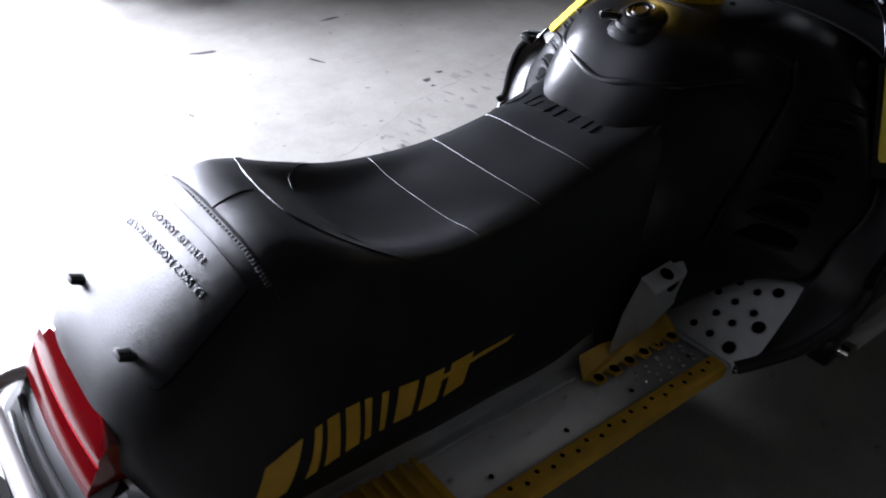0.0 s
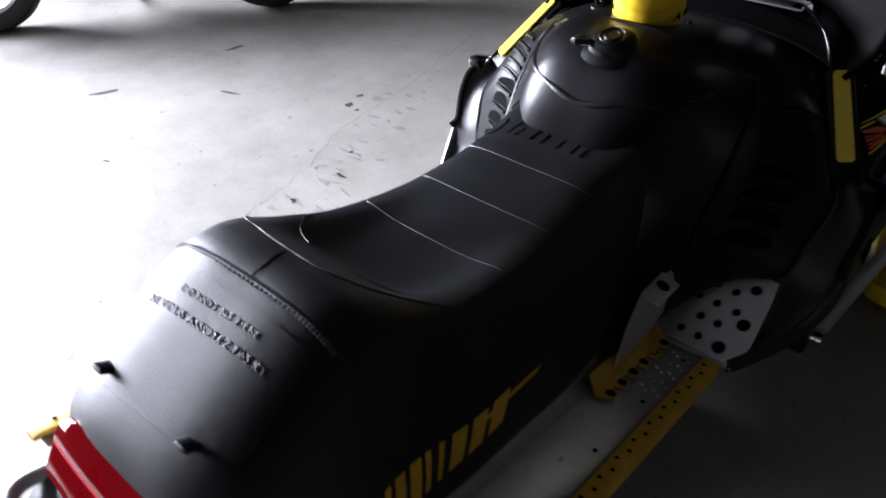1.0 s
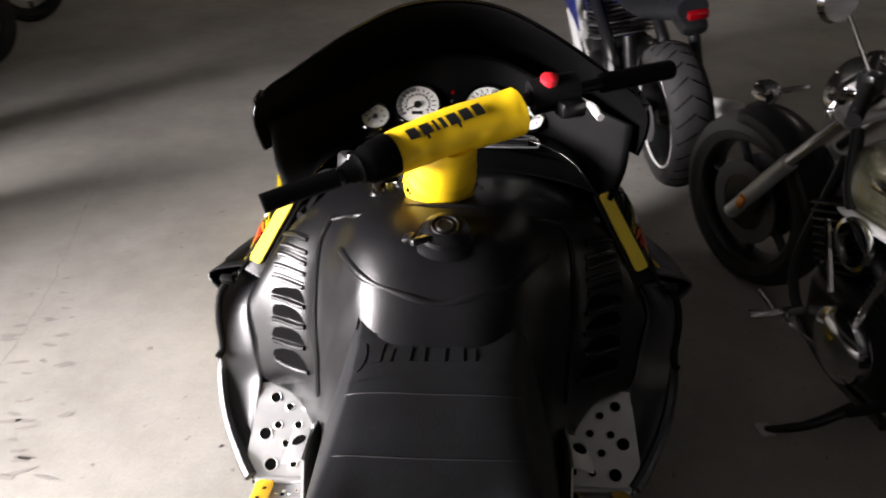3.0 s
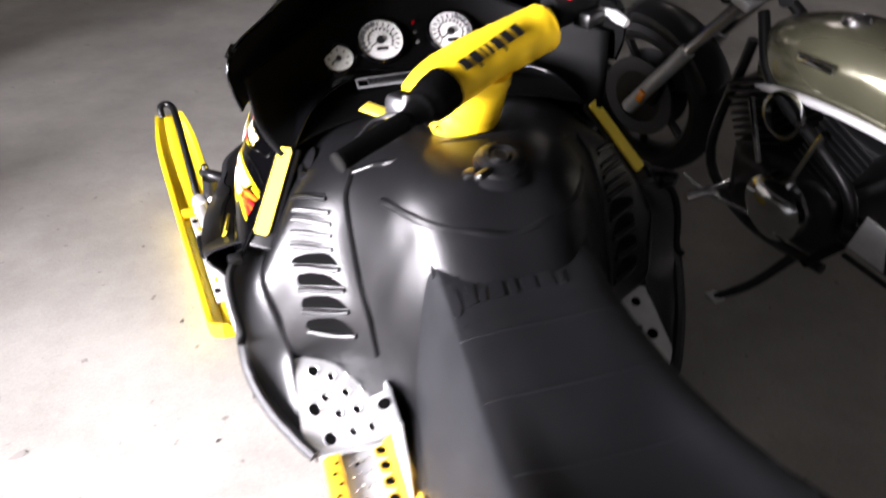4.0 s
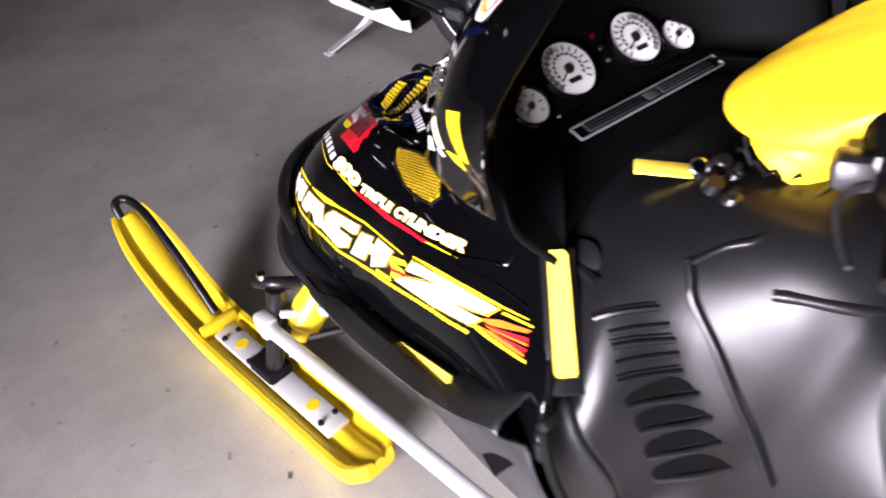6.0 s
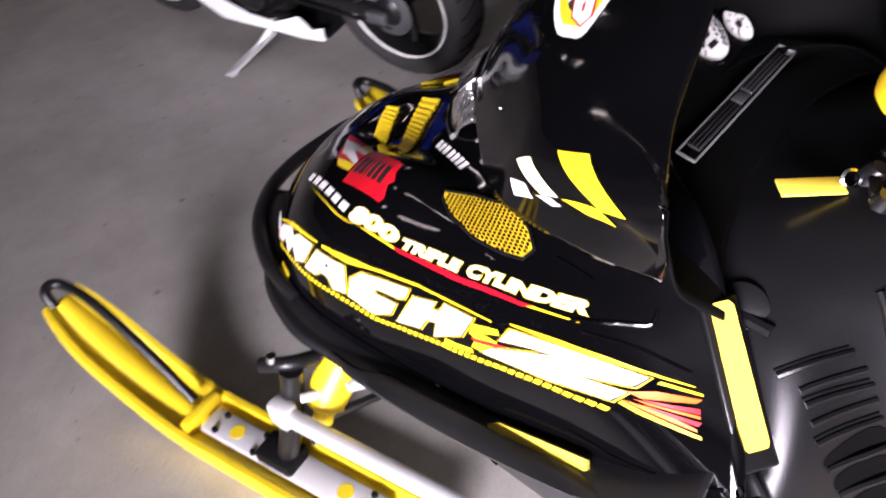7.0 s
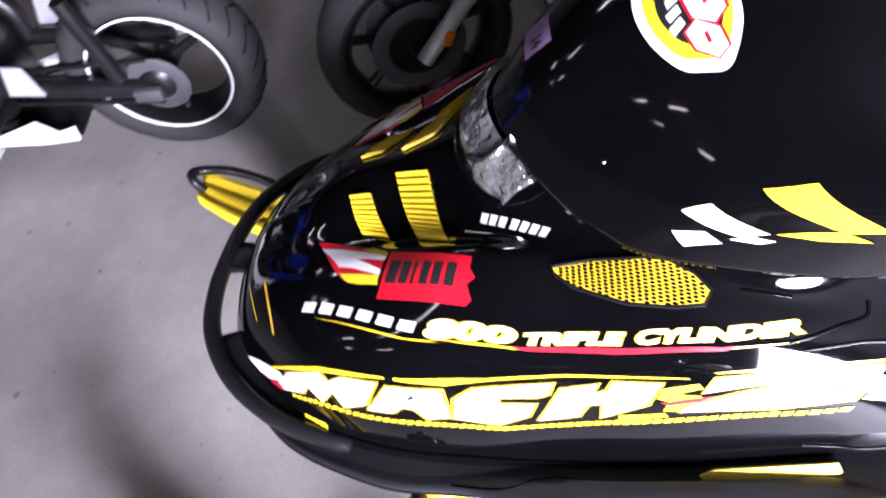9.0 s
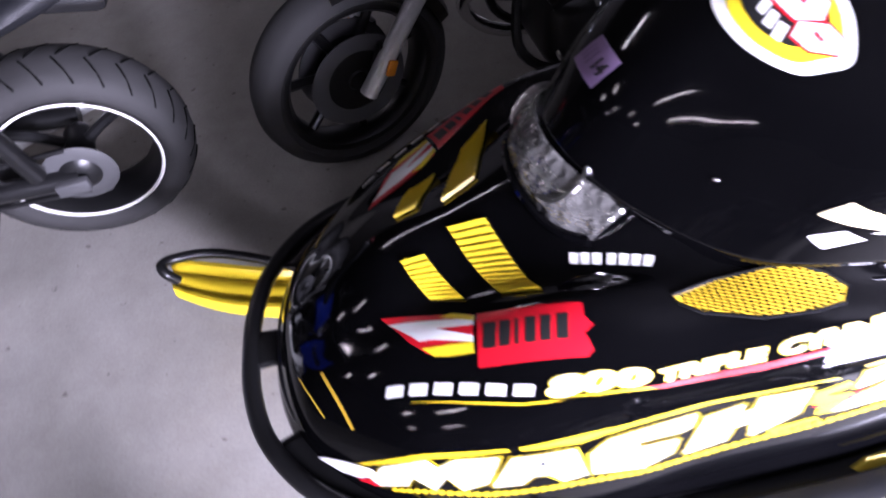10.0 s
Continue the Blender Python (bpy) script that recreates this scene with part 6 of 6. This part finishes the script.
# ---- motorcycles ----
def wheel(parent, m, radius, width, rim_r, tyre_m=None, rim_m=None, spokes=5, twin=False, stripe=None, disc=True, grooves=0, hub_m=None, disc_m=None):
    """A wheel about the local x axis of m. Parts under parent."""
    M = m @ pose(0, 0, 0, 0, 90, 0)
    w = width / 2
    prof = [(rim_r + 0.004, -w * 0.78), (rim_r + 0.02, -w * 0.94), (radius - 0.055, -w), (radius - 0.025, -w * 0.86), (radius - 0.008, -w * 0.55), (radius, 0), (radius - 0.008, w * 0.55), (radius - 0.025, w * 0.86), (radius - 0.055, w), (rim_r + 0.02, w * 0.94), (rim_r + 0.004, w * 0.78)]
    ty = part("tyre", ring(prof, M, 56), TYRE, parent, "black rubber tyre")
    for k in range(grooves):
        a = k * math.tau / grooves
        for sgn in (-1, 1):
            pts = []
            for j in range(6):
                f = j / 5
                h = sgn * w * (0.06 + 0.80 * f)
                rr = radius - 0.026 * (abs(h) / w / 0.86) ** 2 + 0.0006
                ang = a + sgn * 0.02 + f * 0.16
                pts.append(M @ Vector((rr * math.cos(ang), rr * math.sin(ang), h)))
            # near-black bars paint the shade in the tread
            part("tread_groove", tube(pts, 0.0028, 5), DARK, ty, smooth=False)
    rim = part("rim", ring([(rim_r + 0.006, -w * 0.80), (rim_r + 0.008, -w * 0.72), (rim_r - 0.012, -w * 0.45), (rim_r - 0.014, w * 0.45), (rim_r + 0.008, w * 0.72), (rim_r + 0.006, w * 0.80), (rim_r - 0.010, w * 0.74), (rim_r - 0.026, w * 0.4), (rim_r - 0.026, -w * 0.4), (rim_r - 0.010, -w * 0.74)], M, 48), rim_m or BLACKM, parent)
    if stripe:
        for sgn in (-1, 1):
            part("rim_stripe", ring([(rim_r - 0.008, sgn * w * 0.80), (rim_r + 0.001, sgn * w * 0.84), (rim_r - 0.004, sgn * w * 0.86)], M, 48), stripe, rim)
    part("hub", lathe([(0.0, -w * 0.7), (0.03, -w * 0.7), (0.045, -w * 0.4), (0.04, 0), (0.045, w * 0.4), (0.03, w * 0.7), (0.0, w * 0.7)], M, 20), hub_m or rim_m or BLACKM, parent)
    for k in range(spokes):
        for off in ((-0.09, 0.09) if twin else (0.0,)):
            a = k * math.tau / spokes
            p = [Vector((0.035 * math.cos(a), 0.035 * math.sin(a), 0)), Vector((rim_r * 0.55 * math.cos(a + off * 0.6), rim_r * 0.55 * math.sin(a + off * 0.6), w * 0.12)), Vector(((rim_r - 0.018) * math.cos(a + off), (rim_r - 0.018) * math.sin(a + off), 0))]
            part("spoke", tube([M @ q for q in p], 0.015 if twin else 0.016, 8, 8), rim_m or BLACKM, parent)
    if disc:
        for sgn in (-1, 1):
            d = part("brake_disc", ring([(rim_r * 0.42, sgn * w * 0.62), (rim_r * 0.64, sgn * w * 0.62), (rim_r * 0.64, sgn * w * 0.68), (rim_r * 0.42, sgn * w * 0.68)], M, 36), disc_m or STEEL, parent, "drilled steel brake disc")
            part("disc_carrier", lathe([(0.0, sgn * w * 0.60), (rim_r * 0.44, sgn * w * 0.64)], M, 24), BLACKM, d)
    return ty


def bike(label, m, wb, group, tank_m, frame_m, rf=0.30, wf=0.12, rr=0.31, wr=0.17, cruiser=False, rim_m=None, stripe=None, spokes=5, twin=False, steer=0.0, lean=7, fork_m=None, fairing=None, reflector=None, grooves=0, tank_line=None):
    """A parked motorcycle: rear wheel on the local origin, facing local y."""
    b = thing("motorcycle", label, "motorcycle", group=group)
    b.matrix_world = m
    rake = 0.72 if cruiser else 0.42
    head = Vector((0, wb - 0.62 * math.tan(rake) * 0.95, 0.92 if not cruiser else 0.88))
    rw = thing("rear_wheel", "", "")
    rw.parent = b
    wheel(rw, pose(0, 0, rr), rr, wr, rr - 0.095, None, rim_m, spokes, twin, stripe, False, grooves)
    fw = thing("front_wheel", "", "")
    fw.parent = b
    wheel(fw, pose(0, wb, rf, 0, 0, steer), rf, wf, rf - 0.078, None, rim_m, spokes, twin, stripe, rim_m is not STEEL, 0, None, STITCH if cruiser else None)
    S = pose(0, wb, rf, 0, 0, steer)
    top = Vector((0, -math.sin(rake) * 0.72, math.cos(rake) * 0.72))
    for sgn in (-1, 1):
        part("fork_slider", tube([S @ Vector((sgn * 0.095, 0.0, -0.02)), S @ (Vector((sgn * 0.095, 0, 0)) + top * 0.48)], 0.027, 12), fork_m or ALU, b, "front fork slider")
        part("fork_tube", tube([S @ (Vector((sgn * 0.095, 0, 0)) + top * 0.46), S @ (Vector((sgn * 0.095, 0, 0)) + top * 1.05)], 0.021, 12), CHROME if cruiser else BLACKM, b)
        part("caliper", box(0.045, 0.07, 0.10, S @ pose(sgn * 0.075, -0.085, 0.06, 25, 0, 0), 0.012), BLACKM if cruiser else STEEL, b, "brake caliper")
        if reflector:
            part("fork_reflector", box(0.012, 0.03, 0.05, S @ pose(sgn * 0.127, -0.10 if not cruiser else -0.075, 0.17 if not cruiser else 0.060, 25, 0, 0), 0.0058), reflector, b, "amber fork reflector")
        part("turn_signal", lathe([(0.0, 0.045), (0.025, 0.04), (0.034, 0.015), (0.03, -0.02), (0.0, -0.035)], S @ frame_of((sgn * 0.20, -0.22, 0.50), (1, 0, 0), (0, 1, 0)), 16), CHROME if cruiser else BLACKM, b, "turn signal")
        part("signal_stalk", tube([S @ Vector((sgn * 0.09, -0.25, 0.50)), S @ Vector((sgn * 0.18, -0.23, 0.50))], 0.009, 8), CHROME if cruiser else BLACKM, b)
    # mudguard over the front wheel
    rows = []
    for k in range(15):
        a = math.radians((82 if cruiser else 35) + (80 if cruiser else 105) * k / 14)
        rows.append([S @ Vector((x, (rf + 0.022 + dz) * math.cos(a), (rf + 0.022 + dz) * math.sin(a))) for x, dz in ((-0.075, -0.045), (-0.068, -0.012), (-0.035, 0.004), (0, 0.008), (0.035, 0.004), (0.068, -0.012), (0.075, -0.045))])
    part("front_mudguard", grid_bm(rows), tank_m if not cruiser else BLACKM, b, solid=0.004)
    part("triple_clamp", box(0.25, 0.07, 0.035, S @ pose(0, top.y * 0.86, top.z * 0.86, 25, 0, 0), 0.012), ALU, b)
    tc = S @ (top * 1.05)
    hl = part("headlight", lathe([(0.0, 0.09), (0.06, 0.085), (0.088, 0.07), (0.092, 0.06), (0.085, 0.0), (0.05, -0.055), (0.0, -0.07)], S @ frame_of((0, top.y + 0.10, top.z - 0.05), (1, 0, 0), (0, 1, 0.05)), 28), CHROME, b, "round chrome headlight")
    part("headlight_lens", lathe([(0.0, 0.094), (0.05, 0.092), (0.082, 0.076)], S @ frame_of((0, top.y + 0.10, top.z - 0.05), (1, 0, 0), (0, 1, 0.05)), 28), LENS, hl)
    hb = part("handlebar", tube([S @ Vector((x, top.y + dy, top.z + dz)) for x, dy, dz in ((-0.40, -0.22, 0.09), (-0.30, -0.15, 0.11), (-0.14, -0.02, 0.12), (0, 0.0, 0.07), (0.14, -0.02, 0.12), (0.30, -0.15, 0.11), (0.40, -0.22, 0.09))], 0.012, 8, 40), CHROME if cruiser else BLACKM, b, "handlebar")
    for sgn in (-1, 1):
        part("grip", tube([S @ Vector((sgn * 0.30, top.y - 0.15, top.z + 0.11)), S @ Vector((sgn * 0.41, top.y - 0.225, top.z + 0.088))], 0.018, 10), RUBBER, hb, "black rubber grip")
        part("lever", tube([S @ Vector(q) for q in ((sgn * 0.26, top.y - 0.08, top.z + 0.11), (sgn * 0.31, top.y - 0.09, top.z + 0.10), (sgn * 0.40, top.y - 0.15, top.z + 0.08))], 0.006, 8, 10), CHROME, hb, "bright hand lever")
        part("lever_ball", lathe([(0.0, 0.011), (0.008, 0.008), (0.011, 0.0), (0.008, -0.008), (0.0, -0.011)], S @ pose(sgn * 0.402, top.y - 0.152, top.z + 0.08), 10), CHROME, hb)
        part("switch_box", box(0.045, 0.05, 0.05, S @ pose(sgn * 0.265, top.y - 0.125, top.z + 0.112), 0.01), BLACKM, hb)
        ms = part("mirror_stem", tube([S @ Vector((sgn * 0.26, top.y - 0.12, top.z + 0.12)), S @ Vector((sgn * 0.31, top.y - 0.06, top.z + 0.28))], 0.006, 8), CHROME, hb)
        part("mirror", lathe([(0.0, 0.012), (0.05, 0.008), (0.055, -0.008), (0.0, -0.015)], S @ frame_of((sgn * 0.33, top.y - 0.06, top.z + 0.30), (1, 0, 0), (0, -1, 0.1)), 20), CHROME if cruiser else BLACKM, ms)
    # tank
    y0, y1 = (wb * 0.27, wb * 0.61) if cruiser else (wb * 0.36, wb * 0.70)
    rows = []
    for k in range(17):
        f = k / 16
        y = y0 + (y1 - y0) * f
        w = 0.145 * math.sin(math.pi * (0.10 + 0.80 * f)) ** 0.55 * (0.72 + 0.45 * f)
        zt = 0.80 + 0.11 * math.sin(math.pi * (0.12 + 0.70 * f)) if not cruiser else 0.72 + 0.12 * math.sin(math.pi * (0.14 + 0.66 * f))
        zb = zt - 0.20 - 0.03 * f
        rows.append([Vector((w * math.copysign(abs(math.cos(a)) ** 0.7, math.cos(a)), y, (zt + zb) / 2 + (zt - zb) / 2 * math.copysign(abs(math.sin(a)) ** 0.8, math.sin(a)))) for a in (j * math.tau / 28 for j in range(28))])
    tank = part("fuel_tank", grid_bm(rows, wrap=True, caps=True), tank_m, b, "painted fuel tank")
    part("tank_cap", lathe([(0.0, 0.014), (0.03, 0.012), (0.036, 0.0)], pose(0, y0 + (y1 - y0) * 0.6, 0.905 if not cruiser else 0.838), 20), CHROME, tank)
    if tank_line:
        for sgn in (-1, 1):
            part("tank_stripe", tube([rows[k][0 if sgn > 0 else 14] + Vector((sgn * 0.001, 0, -0.058)) for k in range(1, 16)], 0.0125, 10), tank_line, tank, "bright lower tank stripe")
            part("tank_emblem", box(0.006, 0.11, 0.022, pose(sgn * 0.148, y0 + (y1 - y0) * 0.55, 0.78, 0, 0, 0), 0.003), CHROME, tank)
    # seat and tail
    rows = []
    for k in range(13):
        f = k / 12
        y = y0 + 0.02 - (y0 + 0.26) * f
        z = (0.79 if not cruiser else 0.68) - 0.03 * math.sin(math.pi * f) + (0.10 if not cruiser else 0.07) * max(0, f - 0.5)
        w = 0.10 + 0.05 * math.sin(math.pi * min(1, f + 0.1)) - 0.04 * f
        rows.append([Vector((w * math.cos(a), y, z + 0.045 * math.sin(a))) for a in (j * math.tau / 16 for j in range(16))])
    part("bike_seat", grid_bm(rows, wrap=True, caps=True), VINYL, b, "black vinyl seat")
    part("tail_unit", box(0.11, 0.30, 0.07, pose(0, -0.13, 0.80 if not cruiser else 0.66, 12, 0, 0), 0.03), BLACKM if fairing else tank_m, b)
    part("tail_light", box(0.08, 0.03, 0.035, pose(0, -0.29, 0.83 if not cruiser else 0.63, 12, 0, 0), 0.01), RED, b, "red tail light")
    rows = []
    for k in range(13):
        a = math.radians(50 + 110 * k / 12)
        rows.append([Vector((x, (rr + 0.03 + dz) * math.cos(a), rr + (rr + 0.03 + dz) * math.sin(a))) for x, dz in ((-0.10, -0.05), (-0.09, -0.01), (0, 0.006), (0.09, -0.01), (0.10, -0.05))])
    if not fairing:
        part("rear_mudguard", grid_bm(rows), BLACKM, b, solid=0.004)
    # frame, engine, exhaust
    for sgn in (-1, 1):
        part("frame_rail", tube([(sgn * 0.05, head.y - 0.03, 0.80), (sgn * 0.12, wb * 0.55, 0.66), (sgn * 0.13, wb * 0.36, 0.50), (sgn * 0.12, wb * 0.33, 0.34)], 0.030 if not cruiser else 0.017, 10, 20), frame_m, b, "frame rail")
        part("lower_rail", tube([(sgn * 0.06, head.y - 0.02, 0.72), (sgn * 0.12, wb * 0.68, 0.34), (sgn * 0.13, wb * 0.55, 0.20), (sgn * 0.13, wb * 0.36, 0.21)], 0.016, 8, 20), BLACKM, b)
        part("swingarm", tube([(sgn * 0.12, wb * 0.34, 0.36), (sgn * 0.13, wb * 0.2, 0.345), (sgn * 0.125, 0.0, rr)], 0.030, 10, 12), BLACKM, b, "black swingarm")
        part("foot_peg", tube([(sgn * 0.14, wb * 0.33, 0.33), (sgn * 0.27, wb * 0.33, 0.33)], 0.013, 8), RUBBER, b, "foot peg")
        part("heel_guard", plate([(-0.05, -0.05), (0.06, -0.04), (0.03, 0.07), (-0.03, 0.06)], 0.005, Matrix(((0, 0, sgn, sgn * 0.16), (1, 0, 0, wb * 0.27), (0, 1, 0, 0.40), (0, 0, 0, 1)))), ALU, b, "bright heel guard", smooth=False)
        part("shock", tube([(sgn * 0.15, wb * 0.06, 0.38), (sgn * 0.14, wb * 0.10, 0.66)], 0.026, 10), CHROME if cruiser else BLACKM, b)
    part("crankcase", box(0.30, 0.40, 0.26, pose(0, wb * 0.49, 0.34), 0.06, 3), BLACKM, b, "dark engine crankcase")
    for sgn in (-1, 1):
        cov = part("engine_cover", lathe([(0.0, 0.05), (0.07, 0.048), (0.10, 0.03), (0.105, 0.0)], frame_of((sgn * 0.15, wb * 0.47, 0.34), (0, 1, 0), (sgn, 0, 0)), 28), CHROME if cruiser else BLACKM, b, "round engine cover")
        for k in range(5):
            a = k * math.tau / 5
            part("cover_bolt", lathe([(0.0, 0.036), (0.006, 0.035), (0.007, 0.025)], frame_of((sgn * 0.15, wb * 0.47 + 0.088 * math.cos(a), 0.34 + 0.088 * math.sin(a)), (0, 1, 0), (sgn, 0, 0)), 8), CHROME, cov)
    for tilt, yy in (((-24, wb * 0.42), (24, wb * 0.56)) if cruiser else ((12, wb * 0.56),)):
        for k in range(9):
            part("cylinder_fin", box(0.26 if cruiser else 0.30, 0.17, 0.008, pose(0, yy, 0.47) @ pose(0, 0, 0, -tilt, 0, 0) @ pose(0, 0, 0.022 * k), 0.003), STITCH if k % 3 == 0 and not cruiser else BLACKM, b)
    for sgn in (1,):
        part("exhaust_pipe", tube([(sgn * 0.06, wb * 0.64, 0.50), (sgn * 0.12, wb * 0.74, 0.36), (sgn * 0.14, wb * 0.64, 0.20), (sgn * 0.17, wb * 0.40, 0.17), (sgn * 0.18, wb * 0.22, 0.22)], 0.022, 10, 24), CHROME, b, "bright exhaust pipe")
        part("silencer", tube([(sgn * 0.18, wb * 0.24, 0.215), (sgn * 0.20, wb * 0.05, 0.29), (sgn * 0.21, -0.18, 0.36)], 0.045, 14, 12), CHROME if cruiser else STEEL, b, "exhaust silencer")
    M = pose(-wr / 2 - 0.02, 0, rr, 0, 90, 0)
    spr = part("sprocket", ring([(0.055, -0.003), (0.095, -0.003), (0.100, 0.0), (0.095, 0.003), (0.055, 0.003)], M, 40), STITCH, b, "rear sprocket")
    part("sprocket_carrier", lathe([(0.0, -0.02), (0.04, -0.018), (0.06, 0.0)], M, 24), BLACKM, spr)
    for dz in (-0.098, 0.098):
        part("chain_run", box(0.012, wb * 0.34, 0.012, pose(-wr / 2 - 0.02, wb * 0.17, rr + dz * 0.75 + 0.02, -1 if dz > 0 else 4, 0, 0), 0.002), BLACKM, b, "drive chain")
    part("axle_block", box(0.03, 0.09, 0.045, pose(-0.155, 0.02, rr), 0.008), STITCH, b)
    foot = -0.38 if fairing else -0.31
    low = -math.tan(radians(lean)) * foot
    stand = part("side_stand", tube([(-0.12, wb * 0.42, 0.20), (-0.22, wb * 0.455, 0.06 + low), (foot, wb * 0.49, low + 0.006)], 0.013, 10, 12, taper=[1.2, 1.1, 1.0, 0.85]), BLACKM if cruiser else STEEL, b, "side stand resting on the floor")
    if fairing:
        a, c = Vector((-0.16, wb * 0.435, 0.14)), Vector((foot, wb * 0.488, low + 0.016))
        part("stand_blade", box((c - a).length, 0.055, 0.012, frame_of((a + c) / 2, c - a, (0.3, 0, 1)), 0.004), ALU, stand, "wide flat bright stand blade")
    part("stand_foot", box(0.04, 0.05, 0.010, pose(foot, wb * 0.49, low + 0.007, 0, lean, 0), 0.003), STEEL, stand)
    if cruiser:
        for sgn in (-1, 1):
            for y, tilt in ((wb * 0.45, -20), (wb * 0.53, 20)):
                q = pose(sgn * 0.155, y, 0.44, -tilt, 0, 0)
                part("pushrod_tube", tube([q @ Vector((0, 0, 0.0)), q @ Vector((0, 0, 0.19))], 0.010, 8), CHROME, b, "chrome pushrod tube")
            part("gear_lever", tube([(sgn * 0.17, wb * 0.52, 0.27), (sgn * 0.20, wb * 0.62, 0.27), (sgn * 0.22, wb * 0.68, 0.30)], 0.007, 8, 12), CHROME, b, "chrome foot lever")
            part("forward_peg", tube([(sgn * 0.15, wb * 0.60, 0.30), (sgn * 0.30, wb * 0.61, 0.30)], 0.015, 10), CHROME, b, "chrome forward foot peg")
            part("header_ring", ring([(0.055, -0.01), (0.066, -0.008), (0.068, 0.0), (0.066, 0.008), (0.055, 0.01)], frame_of((sgn * 0.165, wb * 0.49, 0.62), (0, 1, 0), (sgn, 0, 0)), 28), CHROME, b, "chrome air cleaner ring")
    if fairing:
        for sgn in (-1, 1):
            outline = [(wb * 0.22, 0.165), (wb * 0.30, 0.155), (wb * 0.62, 0.165), (wb * 0.78, 0.28), (wb * 0.90, 0.50), (wb * 0.86, 0.56), (wb * 0.74, 0.44), (wb * 0.62, 0.27), (wb * 0.50, 0.215), (wb * 0.40, 0.205), (wb * 0.30, 0.255), (wb * 0.26, 0.205), (wb * 0.215, 0.225)]
            part("lower_fairing", plate(outline, 0.006, Matrix(((0, 0, sgn, sgn * 0.17), (1, 0, 0, 0), (0, 1, 0, 0), (0, 0, 0, 1)))), fairing, b, "white lower fairing", smooth=False)
            up_o = [(wb * 0.60, 0.50), (wb * 0.84, 0.60), (wb * 1.0, 0.86), (wb * 0.90, 1.0), (wb * 0.76, 0.82), (wb * 0.64, 0.64)]
            part("upper_fairing", plate(up_o, 0.006, Matrix(((0, 0, sgn, sgn * 0.20), (1, 0, 0, 0), (0, 1, 0, 0), (0, 0, 0, 1)))), tank_m, b, "blue upper fairing", smooth=False)
        part("belly_tray", box(0.30, wb * 0.48, 0.014, pose(0, wb * 0.46, 0.165), 0.005), BLACKM, b)
    return b


ROW = "motorcycles parked in the garage"
bike("blue and white sport motorcycle on its side stand", pose(0.965, 2.03, 0, 0, -9, 7), 1.40, ROW, BLUE, BLACKM, rr=0.318, wr=0.185, stripe=WHITEV, spokes=3, fairing=WHITEP, grooves=26, lean=9)
bike("olive and chrome cruiser motorcycle beside the snowmobile", pose(1.30, -0.27, 0, 0, -6, 9), 1.52, ROW, OLIVE, BLACKM, rf=0.315, wf=0.14, rr=0.31, cruiser=True, spokes=7, steer=14, reflector=AMBER, tank_line=STEEL, lean=6)
bike("silver-wheeled motorcycle on its side stand", pose(-3.58, 0.06, 0, 0, -7, -38), 1.42, ROW, WHITEP, BLACKM, rf=0.30, rim_m=STEEL, spokes=5, twin=True, fork_m=STEEL, reflector=AMBER)
bike("dark motorcycle with an amber fork reflector", pose(-3.72, 1.20, 0, 0, -7, -40), 1.42, ROW, BLACKM, BLACKM, rf=0.30, spokes=10, rim_m=STITCH, reflector=AMBER, fork_m=STITCH)
bike("black motorcycle standing in the shade", pose(-4.1, 2.42, 0, 0, -7, -40), 1.42, ROW, BLACKM, BLACKM, rf=0.30, spokes=6, reflector=AMBER)
bike("black motorcycle at the end of the row", pose(-4.4, 3.68, 0, 0, -7, -40), 1.42, ROW, BLACKM, BLACKM, rf=0.30, spokes=6)
